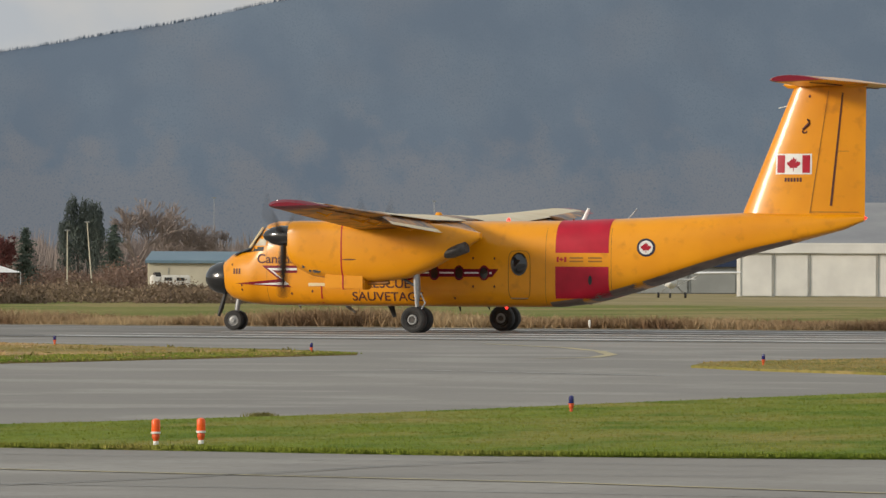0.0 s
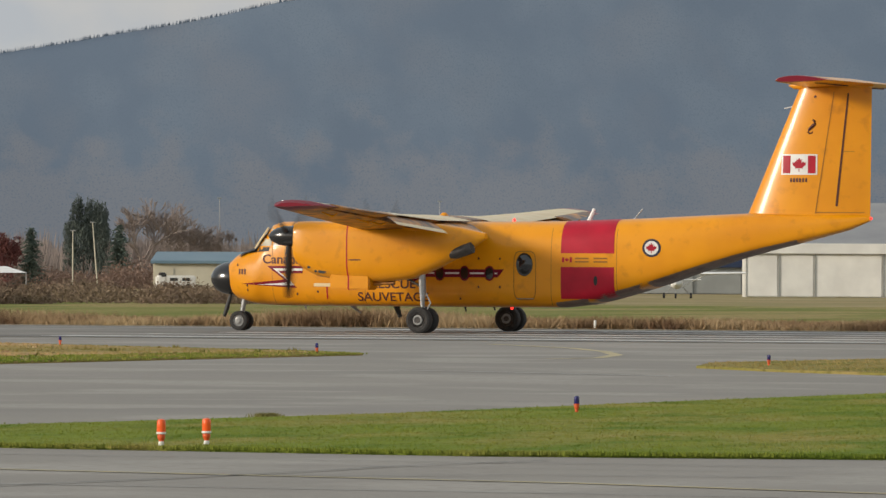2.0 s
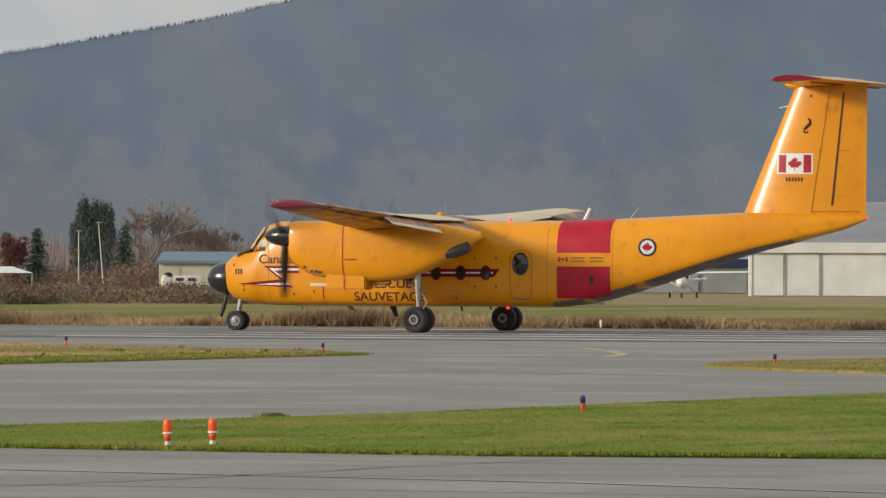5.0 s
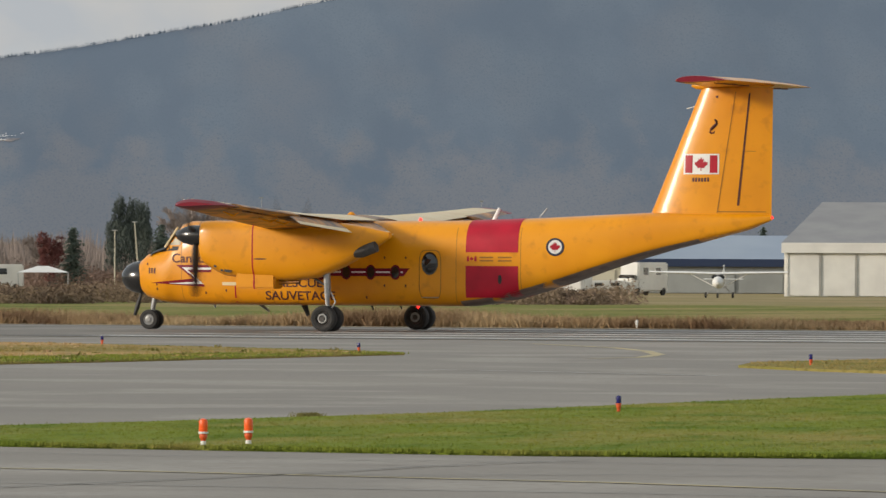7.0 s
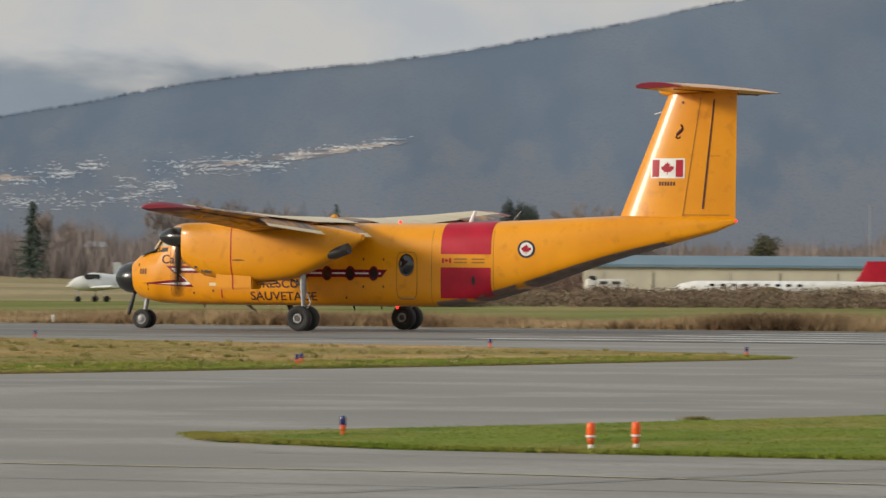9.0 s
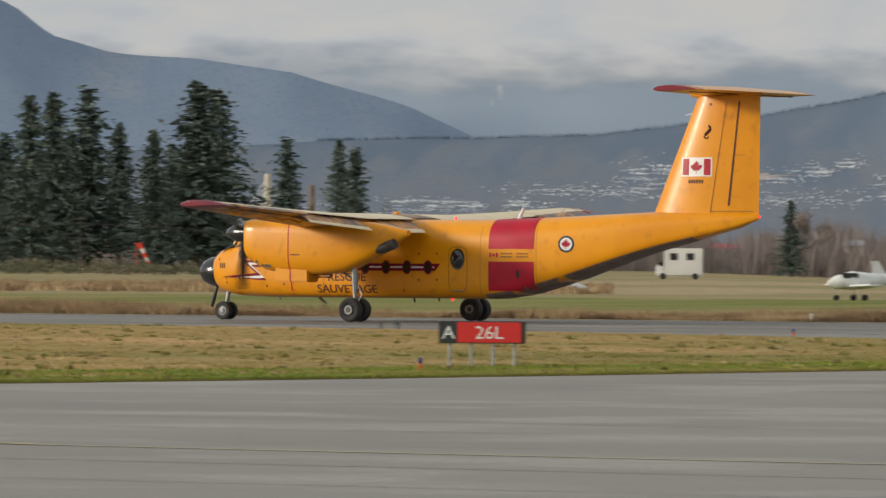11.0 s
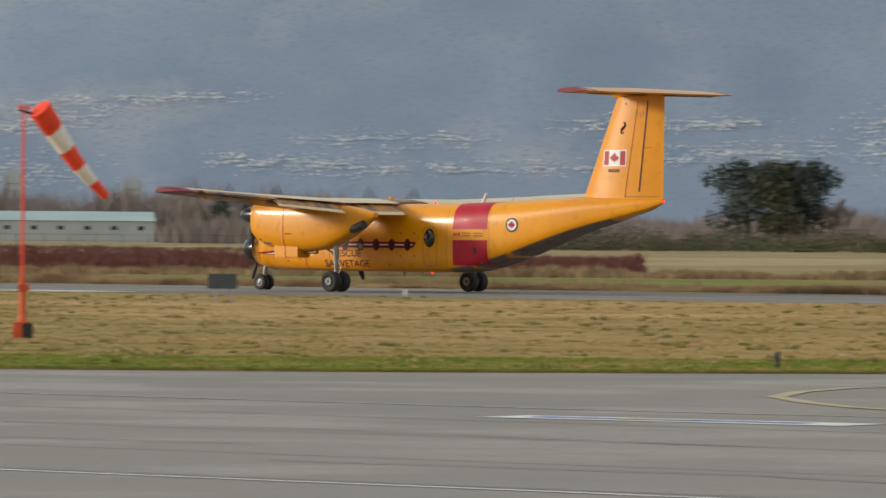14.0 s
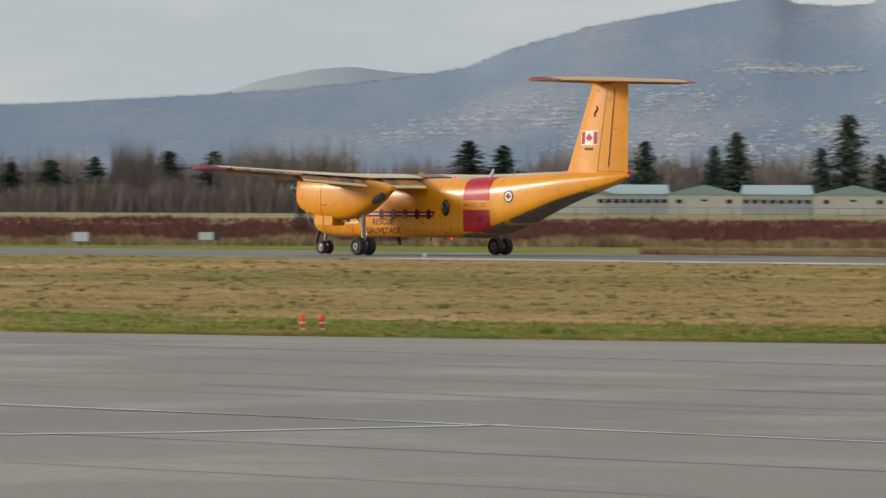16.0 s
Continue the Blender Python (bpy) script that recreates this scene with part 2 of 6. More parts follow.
HILL_PALE = material("pale_hill_haze", (0.42, 0.47, 0.50), 1.0, second=(0.44, 0.48, 0.51), scale=0.01, detail=6, spec=0.05)
SNOW = material("far_snow", (0.62, 0.66, 0.7), 0.9, second=(0.45, 0.5, 0.56), scale=0.1)
ORANGE = material("orange_paint", (0.75, 0.11, 0.02), 0.5, second=(0.6, 0.08, 0.02), scale=3)
ORANGE_GLASS = material("orange_lens", (0.9, 0.12, 0.015), 0.35)
BLUE_GLASS = material("blue_lens", (0.016, 0.014, 0.13), 0.2, coat=0.4)
SOCK_RED = material("orange_red_fabric", (0.92, 0.075, 0.025), 0.8, second=(0.8, 0.055, 0.02), scale=3)
SOCK_WHITE = material("white_fabric", (0.86, 0.8, 0.75), 0.8, second=(0.76, 0.7, 0.65), scale=3)
SIGN_RED = material("red_sign", (0.72, 0.03, 0.025), 0.4)
SIGN_BLACK = material("black_sign", (0.035, 0.035, 0.036), 0.4)
SIGN_WHITE = material("sign_white", (0.85, 0.85, 0.82), 0.5)
SIGN_GREY = material("sign_back_grey", (0.075, 0.09, 0.1), 0.5, second=(0.06, 0.07, 0.08), scale=3)
WALL_WHITE = material("white_metal_wall", (0.76, 0.74, 0.69), 0.6, second=(0.66, 0.64, 0.6), scale=0.5, vary=0.05)
# paler copies for the far hangars, with haze put into their colour
WALL_PALE = material("hazed_metal_wall", (0.52, 0.54, 0.53), 0.6, second=(0.46, 0.48, 0.48), scale=0.2, vary=0.05)
WALL_LIGHT = material("light_cream_wall", (0.74, 0.72, 0.62), 0.7, second=(0.66, 0.64, 0.55), scale=0.3)
ROOF_PALE = material("hazed_green_roof", (0.3, 0.42, 0.42), 0.5, second=(0.36, 0.47, 0.47), scale=0.1)
# tower walls carry the haze as a pale blue-grey colour
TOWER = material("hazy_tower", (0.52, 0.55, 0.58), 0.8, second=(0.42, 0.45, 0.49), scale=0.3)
WALL_CREAM = material("cream_wall", (0.58, 0.54, 0.42), 0.7, second=(0.5, 0.46, 0.36), scale=0.4)
WALL_GREY = material("grey_metal_wall", (0.3, 0.31, 0.3), 0.6, second=(0.25, 0.26, 0.25), scale=0.4, vary=0.06)
ROOF_TEAL = material("teal_metal_roof", (0.12, 0.195, 0.25), 0.55, second=(0.15, 0.225, 0.275), scale=0.2)
ROOF_GREEN = material("green_metal_roof", (0.15, 0.25, 0.24), 0.5, second=(0.2, 0.3, 0.29), scale=0.1)
ROOF_BLUE = material("blue_grey_roof", (0.27, 0.33, 0.42), 0.5, second=(0.31, 0.37, 0.45), scale=0.2)
ROOF_GREY = material("grey_roof", (0.24, 0.24, 0.25), 0.7, second=(0.3, 0.3, 0.3), scale=0.25, detail=7)
NAVY = material("dark_blue_trim", (0.016, 0.03, 0.075), 0.5)
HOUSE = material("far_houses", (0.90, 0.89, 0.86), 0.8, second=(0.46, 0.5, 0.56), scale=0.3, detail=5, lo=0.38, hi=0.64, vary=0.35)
DIRT = material("bare_slope", (0.225, 0.212, 0.222), 0.95, second=(0.17, 0.18, 0.205), scale=0.1, detail=6, third=(0.42, 0.355, 0.32), third_scale=0.14, third_lo=0.52, third_hi=0.62, stretch=(0.4, 0.4, 1.6), spec=0.05)
BRANCH_RED = material("red_foliage", (0.12, 0.04, 0.036), 0.9, vary=0.3)


# ---- makers ----
def smooth(me, angle=40):
    for p in me.polygons:
        p.use_smooth = True
    me.set_sharp_from_angle(angle=radians(angle))


def part(name, bm, mat, parent=None, label="", flat=False):
    """Links a bmesh as one mesh object."""
    me = bpy.data.meshes.new(name)
    bmesh.ops.recalc_face_normals(bm, faces=bm.faces)
    bm.to_mesh(me)
    bm.free()
    if not flat:
        smooth(me)
    me.materials.append(mat)
    ob = new(name, me)
    if parent:
        ob.parent = parent
    if label:
        ob["label"] = label
    return ob


def thing(name, m, label, category, group="", kind=""):
    ob = new(name)
    ob.empty_display_size = 0.2
    ob.matrix_basis = m
    return tagged(ob, label, category, group, kind)


def box(bm, x0, x1, y0, y1, z0, z1, bevel=0.0):
    r = bmesh.ops.create_cube(bm, size=1)
    for v in r["verts"]:
        v.co = Vector(((x0 + x1) / 2 + v.co.x * (x1 - x0), (y0 + y1) / 2 + v.co.y * (y1 - y0), (z0 + z1) / 2 + v.co.z * (z1 - z0)))
    if bevel:
        edges = list({e for v in r["verts"] for e in v.link_edges})
        bmesh.ops.bevel(bm, geom=edges, offset=bevel, segments=2, affect="EDGES")
    return bm


def boxed(x0, x1, y0, y1, z0, z1, bevel=0.0):
    return box(bmesh.new(), x0, x1, y0, y1, z0, z1, bevel)


def loft(rings, caps=True, bm=None, closed=True):
    """Skins a row of rings with the same count of points."""
    bm = bm or bmesh.new()
    made = [[bm.verts.new(p) for p in ring] for ring in rings]
    n = len(rings[0])
    for a, b in zip(made, made[1:]):
        for i in range(n if closed else n - 1):
            j = (i + 1) % n
            bm.faces.new((a[i], a[j], b[j], b[i]))
    if caps:
        bm.faces.new(made[0])
        bm.faces.new(list(reversed(made[-1])))
    return bm


def tube(points, radius, sides=10, bm=None):
    """A bar along points; radius one number or one for each point."""
    pts = [Vector(p) for p in points]
    rings = []
    for i, p in enumerate(pts):
        way = (pts[min(i + 1, len(pts) - 1)] - pts[max(i - 1, 0)]).normalized()
        q = way.to_track_quat("Z", "Y")
        r = radius[i] if isinstance(radius, (list, tuple)) else radius
        rings.append([p + q @ Vector((r * math.cos(a), r * math.sin(a), 0)) for a in (k * math.tau / sides for k in range(sides))])
    return loft(rings, True, bm)


def turned(profile, sides=24, axis="Z", bm=None, at=(0, 0, 0)):
    """A body of revolution from (radius, height) pairs."""
    rings = []
    for r, z in profile:
        ring = []
        for k in range(sides):
            a = k * math.tau / sides
            c, s = max(r, 0.002) * math.cos(a), max(r, 0.002) * math.sin(a)
            ring.append(Vector(at) + Vector({"Z": (c, s, z), "X": (z, c, s), "Y": (c, z, s)}[axis]))
        rings.append(ring)
    return loft(rings, True, bm)


def sheet(points, z, bm=None):
    """A flat face from a row of corners."""
    bm = bm or bmesh.new()
    bm.faces.new([bm.verts.new((x, y, z)) for x, y in points])
    return bm


def interp(x, table):
    """Smooth reading of a table of (x, value...) rows."""
    xs = [r[0] for r in table]
    if xs[0] > xs[-1]:
        table = table[::-1]
        xs = xs[::-1]
    return [float(np.interp(x, xs, [r[k] for r in table])) for k in range(1, len(table[0]))]


# ---- ground ----
def rise(x, y):
    """Height of the far fields, which climb a little towards the north-west."""
    r, az = math.hypot(x, y), math.degrees(math.atan2(-x, y))
    u = min(max((r - 500) / 380, 0), 1)
    v = min(max((az - 24) / 5, 0), 1)
    return 1.7 * u * u * (3 - 2 * u) * v * v * (3 - 2 * v)


def polar(az, r, z=None):
    """A place from degrees to the left and metres from the viewer."""
    a = radians(az)
    x, y = -r * math.sin(a), r * math.cos(a)
    return (x, y, rise(x, y) - 0.06 if z is None else z)


ground_bm = bmesh.new()
rad = [1, 60, 150, 240, 300, 340, 380, 420, 470, 520, 580, 640, 700, 780, 850, 900, 1100, 1500, 2200, 3200, 4800]
azs = list(range(-180, 0, 15)) + list(range(0, 70, 2)) + list(range(70, 181, 10))
rings = [[ground_bm.verts.new(polar(az, r)) for az in azs[:-1]] for r in rad]
for p, q in zip(rings, rings[1:]):
    for i in range(len(p)):
        j = (i + 1) % len(p)
        ground_bm.faces.new((p[i], p[j], q[j], q[i]))
ground_bm.faces.new(rings[0])
tagged(part("ground", ground_bm, DRY), "dry winter grass field round the airport", "ground", kind="structure")

RWY0, RWY1 = 203.8, 244.6
tagged(part("runway", sheet([(-1500, RWY0), (600, RWY0), (600, RWY1), (-1500, RWY1)], -0.02), RUNWAY), "worn dark grey asphalt runway with pale seams", "runway", kind="structure")
tagged(part("taxiway", sheet([(-400, -60), (120, -60), (120, RWY0), (-400, RWY0)], -0.03), ASPHALT), "pale grey weathered asphalt taxiway and apron", "taxiway", kind="structure")

WEST = [(-900, 76.5), (-118, 76.5)] + [(-102, 77), (-93, 80), (-86, 83), (-80, 88), (-76, 93), (-72.5, 98), (-70, 107), (-68, 118), (-66, 133), (-64, 149), (-63, 167.5)] + \
       [(-68, 173), (-79, 181.5), (-95, 189), (-112, 197), (-130, 202.5), (-155, 203.9), (-900, 203.9)]
NEAR = [(-40, 83.5), (-38.5, 81), (-35, 79), (-28, 78.3), (-23, 79.3), (60, 80), (60, 145), (-20, 134), (-31, 129), (-34.6, 121), (-35.7, 110), (-36.5, 99), (-38, 91)]
EAST = [(-50, 157), (-48.5, 151), (-45, 146.3), (-41.5, 143), (-30, 140), (60, 155), (60, 176), (-30, 171), (-48.5, 166.5)]
FIELD = [(-282, 246.5), (500, 246.5), (500, 412), (-240, 412), (-350, 330)]
FIELD_WEST = [(-1200, 246.5), (-282.1, 246.5), (-350.1, 330), (-1200, 330)]


def lawn(name, pts, label, mat):
    """A grass field with a low raised edge."""
    bm = sheet(pts, 0.0)
    face = list(bm.faces)
    r = bmesh.ops.extrude_face_region(bm, geom=face)
    for v in r["geom"]:
        if isinstance(v, bmesh.types.BMVert):
            v.co.z += 0.03
    for v in bm.verts:
        if v.co.z < 0.02:
            v.co.z = -0.05
    return tagged(part(name, bm, mat, flat=True), label, "grass", kind="structure")


lawn("grass_field", WEST, "yellow-brown winter grass field beside the runway", MEADOW)
VERGE_OUT = WEST[1:13]
VERGE_IN = [(x + d, y + e) for (x, y), (d, e) in zip(VERGE_OUT, ((0, 13), (-2, 13), (-5, 11.5), (-7, 9.5), (-8.5, 8), (-9, 6.5), (-9, 5), (-8, 3), (-7, 2), (-6, 1), (-5, 0), (-3, 0)))]
verge_bm = sheet([(-900, 76.6)] + [(x - 0.02, y + 0.02) for x, y in VERGE_OUT] + VERGE_IN[::-1] + [(-900, 90)], 0.034)
tagged(part("grass_verge", verge_bm, GRASS, flat=True), "green mown grass verge along the taxiway", "grass", kind="structure")
lawn("grass_strip", NEAR, "short green mown grass strip beside the taxiway", GRASS)
lawn("grass_strip", EAST, "dull yellow-green grass island by the runway", ISLAND)
tagged(part("green_field", sheet(FIELD, -0.03), FIELD_GREEN), "olive grass field beyond the runway", "grass", kind="structure")
tagged(part("green_field", sheet(FIELD_WEST, -0.03), GRASS), "bright green mown field beyond the runway", "grass", kind="structure")


def stripe(name, pts, width, mat, label, category="marking", z=-0.008):
    """Paint or a crack along a row of places on the pavement."""
    bm = bmesh.new()
    rows = []
    for i, p in enumerate(pts):
        a, c = Vector(pts[max(i - 1, 0)]), Vector(pts[min(i + 1, len(pts) - 1)])
        n = Vector((-(c - a).y, (c - a).x)).normalized() * width / 2
        rows.append((bm.verts.new((p[0] + n.x, p[1] + n.y, z)), bm.verts.new((p[0] - n.x, p[1] - n.y, z))))
    for a, c in zip(rows, rows[1:]):
        bm.faces.new((a[0], a[1], c[1], c[0]))
    return tagged(part(name, bm, mat, flat=True), label, category, kind="structure")


def wander(pts, amount, step=0.8):
    """Breaks a line into short uneven pieces."""
    out = []
    for a, c in zip(pts, pts[1:]):
        n = max(1, int(math.dist(a, c) / step))
        for k in range(n):
            u = k / n
            out.append((a[0] + (c[0] - a[0]) * u + random.uniform(-amount, amount), a[1] + (c[1] - a[1]) * u + random.uniform(-amount, amount)))
    return out + [pts[-1]]


# taxi lines, apron lines, runway bars, cracks and seams
T_Z = -0.022
stripe("taxi_line", [(-46.6, 70.9), (-40, 70.7), (-30.8, 70.5), (-23.5, 68.9), (-19.5, 67.2), (0, 62)], 0.2, FADED_YELLOW, "faded yellow taxi centre line", z=T_Z)
stripe("taxi_line", [(-66.8, 89), (-66.9, 86.1), (-65.5, 83.0), (-63.5, 79.9), (-61, 77.5), (-58.9, 75.8), (-55, 73.7), (-51.1, 72.2), (-46.6, 70.9)], 0.3, FADED_YELLOW, "yellow curved taxi line with a hook", z=T_Z + 0.003)
stripe("taxi_line", [(-69.2, 195), (-63.8, 186.8), (-60.4, 179.7), (-57.7, 172.7), (-56.2, 166.8), (-56.6, 163.8)], 0.35, FADED_YELLOW, "yellow curved taxi line to the runway", z=T_Z)
stripe("taxi_line", [(-53.4, 143.8), (-50.2, 142.2), (-45.2, 139.2)], 0.3, PALE_LINE, "pale worn taxi line", z=T_Z)
stripe("taxi_line", [(-130, 71.5), (-93, 71.5), (-74, 71.5), (-59, 71.5), (-52, 72.3)], 0.2, PALE_LINE, "pale worn white taxi line", z=T_Z)
stripe("apron_line", [(-110, 48.2), (-64, 48.2), (-50, 47.7), (-30, 47.5)], 0.15, WHITE_LINE, "thin white apron line", z=T_Z)
stripe("apron_line", [(-55.6, 36), (-55.3, 41.7), (-54.8, 43.6), (-54.8, 48.1)], 0.14, WHITE_LINE, "thin white apron line", z=T_Z + 0.003)
stripe("taxi_bar", [(-58.4, 67.7), (-53, 68.5)], 1.3, WHITE_LINE, "white painted bar on the taxiway", z=T_Z)
stripe("taxi_bar", [(-57.9, 67.78), (-53.8, 68.38)], 0.5, BLUE_LINE, "blue centre of a painted bar", z=T_Z + 0.004)
stripe("taxi_bar", [(-56.6, 67.96), (-55.5, 68.12)], 0.45, FADED_YELLOW, "yellow middle of a painted bar", z=T_Z + 0.008)
for k in range(5):
    y = 207.6 + k * 7.4
    stripe("threshold_bar", wander([(-89.0 + k * 0.1, y), (-52.0, y)], 0.04, 3), 2.5, WORN_WHITE, "worn white runway threshold bar")
stripe("touchdown_bar", [(-250, 211.6), (-204.6, 211.6)], 5.5, WORN_WHITE, "white runway touchdown bar")
stripe("edge_line", [(-900, 245.6), (200, 245.6)], 1.5, SAND, "pale gravel edge of the runway", z=-0.012)
CRACKS = [[(-30.1, 59.3), (-28.8, 63.4), (-28.2, 66.4), (-27.7, 69.3), (-27.4, 72.6), (-27.1, 74.5), (-26.5, 76.8)], [(-62.3, 90.8), (-57.7, 86.9)], [(-53.8, 79.8), (-48.7, 79.3), (-44, 80)],
          [(-27.6, 70.2), (-26.4, 70.0), (-25, 71.2), (-22, 72)], [(-36, 76.5), (-28, 75.5), (-20, 76)], [(-64, 60), (-56, 61), (-48, 60)], [(-48, 52), (-42, 52.5), (-36, 51)], [(-70, 56), (-60, 55), (-52, 56)]]
for c in CRACKS:
    stripe("crack", wander(c, 0.07), 0.07, TAR, "dark tar-filled crack in the asphalt", "crack", z=T_Z + 0.006)
for k in range(26):
    y = 36 + k * 6.1 + random.uniform(-1, 1)
    if 77 < y < 84:
        continue
    a, c = (-125, -15) if y < 77 else (-63 + random.uniform(0, 3), -38 - random.uniform(0, 5))
    stripe("seam", wander([(a, y), (c, y + random.uniform(-1, 1))], 0.05, 4), random.uniform(0.04, 0.1), random.choice((TAR, SEAM_PALE, SEAM_PALE, SEAM_PALE, SEAM_PALE)), "paving seam in the asphalt", "seam", z=T_Z + 0.001)
for k in range(9):
    y = RWY0 + 2 + k * 4.6
    for x in range(-330, -50, 40):
        if random.random() < 0.6:
            stripe("seam", wander([(x, y), (x + random.uniform(15, 36), y)], 0.08, 3), random.uniform(0.1, 0.35), random.choice((TAR, SEAM_PALE)), "tar seam in the runway", "seam", z=-0.012)


# ---- mountains ----
FLANKS = {}


def flank(az, u, table, distance, depth, foot, rough, seed):
    """A place on a mountain's flank; u from 0 at its foot to 1 at its crest."""
    if seed not in FLANKS:
        line = np.arange(table[0][0] - 8, table[-1][0] + 8, 0.05)
        crest = np.interp(line, [r[0] for r in table], [r[1] for r in table])
        bell = np.exp(-(np.arange(-120, 121) * 0.05 / 2.2) ** 2)
        FLANKS[seed] = (float(line[0]), crest, np.convolve(np.pad(crest, 120, mode="edge"), bell / bell.sum(), mode="valid"))
    start, crest, wide = FLANKS[seed]
    i = (az - start) / 0.05
    k = min(max(int(i), 0), len(crest) - 2)
    f = i - k
    el, broad = crest[k] * (1 - f) + crest[k + 1] * f, wide[k] * (1 - f) + wide[k + 1] * f
    a = radians(az)
    top = distance * math.tan(radians(el)) + EYE[2] + rough * 0.5 * noise.noise((az * 1.3, seed, 0))
    mean = distance * math.tan(radians(broad)) + EYE[2]
    d = distance - depth * (1 - u) + depth * 0.02 * noise.noise((az * 0.9, u * 2, seed)) * math.sin(math.pi * u)
    z = foot + (mean - foot) * u ** 1.15 + (top - mean) * u ** 5
    return Vector((-d * math.sin(a), d * math.cos(a), z))


def ridge(name, shape, mat, label):
    """A mountain flank that rises to its crest, with the far side behind."""
    table = shape[0]
    bm = bmesh.new()
    n, rows = int(abs(table[-1][0] - table[0][0]) / 0.1), 26
    grid = []
    for i in range(n + 1):
        az = table[0][0] + (table[-1][0] - table[0][0]) * i / n
        col = [bm.verts.new(flank(az, k / rows, *shape)) for k in range(rows + 1)]
        back = col[-1].co * 1.1
        back.z = 0
        col.append(bm.verts.new(back))
        grid.append(col)
    for a, b in zip(grid, grid[1:]):
        for k in range(rows + 1):
            bm.faces.new((a[k], b[k], b[k + 1], a[k + 1]))
    return tagged(part(name, bm, mat), label, "mountain", kind="structure")


NEAR_RIDGE = ([(2, 2.7), (14, 2.75), (18, 2.6), (20, 2.45), (21.36, 2.22), (22.2, 2.04), (22.87, 1.92), (23.63, 1.79), (24.45, 1.70), (25.25, 1.61), (26.15, 1.46), (27.29, 1.24), (28.64, 1.08), (29.83, 1.05), (30.77, 1.03), (33, 0.9), (35, 0.6), (37, 0.2)], 4100, 450, -2, 3, 1)
LEFT_RIDGE = ([(27.5, 0.3), (29, 0.8), (30.2, 1.3), (31.2, 1.6), (32.0, 1.7), (32.56, 1.74), (32.75, 1.76), (33.23, 1.9), (33.51, 2.12), (34.2, 2.45), (38, 2.7), (43, 2.5), (45.2, 1.97), (45.5, 1.9), (45.68, 1.75), (45.96, 1.73), (46.29, 1.75), (46.53, 1.83), (46.84, 1.77), (48.02, 1.56), (48.73, 1.35), (49.06, 1.21), (49.4, 1.15), (50.05, 1.06), (50.73, 1.0), (51.2, 0.97), (52.05, 0.92), (53, 0.88), (60, 0.8)], 4350, 450, -2, 3, 5)
FAR_RIDGE = ([(21, 0.9), (23.6, 1.3), (24.5, 1.5), (25.2, 1.8), (26, 2.0), (28, 2.1), (30, 2.15), (31.5, 2.15), (33.4, 2.2), (36, 2.1)], 4650, 500, -2, 4, 9)
WEST_RIDGE = ([(46, 0.6), (48, 0.8), (49.06, 1.1), (49.39, 1.165), (50.05, 1.21), (50.4, 1.18), (50.76, 1.11), (51.2, 0.97), (53, 0.7), (60, 0.6)], 4700, 200, -2, 4, 12)
ridge("mountain", NEAR_RIDGE, FOREST, "forested mountain, haze painted in as dark blue-grey")
ridge("mountain", LEFT_RIDGE, FOREST_FAR, "forested mountain with suburbs, haze painted in as blue-grey")
ridge("mountain", FAR_RIDGE, FAR_FOREST, "far mountain under low cloud, painted pale blue for haze")
ridge("mountain", WEST_RIDGE, HILL_PALE, "far hills painted pale for haze")


def slope_trees(shape, az0, az1, low, size, count, mat, label, seed, high=1.0):
    """Firs in their thousands on a flank and along its crest."""
    rnd = random.Random(seed)
    verts, faces = [], []
    for i in range(count):
        az = rnd.uniform(az0, az1)
        u = 1.0 if low > 0.9 else low + (high - low) * rnd.random() ** 1.8
        if high < 0.5 and rnd.random() > 0.75 + 0.6 * noise.noise((az * 1.6, u * 9, seed)):
            continue
        p = flank(az, u, *shape)
        h = size * rnd.uniform(0.4, 1.0)
        w = h * rnd.uniform(0.13, 0.26)
        t = Vector((math.cos(radians(az)), math.sin(radians(az)), 0))
        o = Vector((-t.y, t.x, 0))
        n = len(verts)
        verts += [tuple(p + t * w * math.cos(k * 2.094 + i) + o * w * math.sin(k * 2.094 + i) - Vector((0, 0, 1.5))) for k in range(3)] + [tuple(p + Vector((0, 0, h)))]
        faces += [(n, n + 1, n + 3), (n + 1, n + 2, n + 3), (n + 2, n, n + 3)]
    me = bpy.data.meshes.new("slope_trees")
    me.from_pydata(verts, [], faces)
    me.materials.append(mat)
    return tagged(new("slope_trees", me), label, "trees", kind="stuff")


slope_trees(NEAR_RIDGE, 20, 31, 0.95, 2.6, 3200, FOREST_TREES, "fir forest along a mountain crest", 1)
slope_trees(LEFT_RIDGE, 44.5, 53, 0.95, 2.2, 1500, FAR_TREES, "firs along a far crest, haze in their colour", 7)


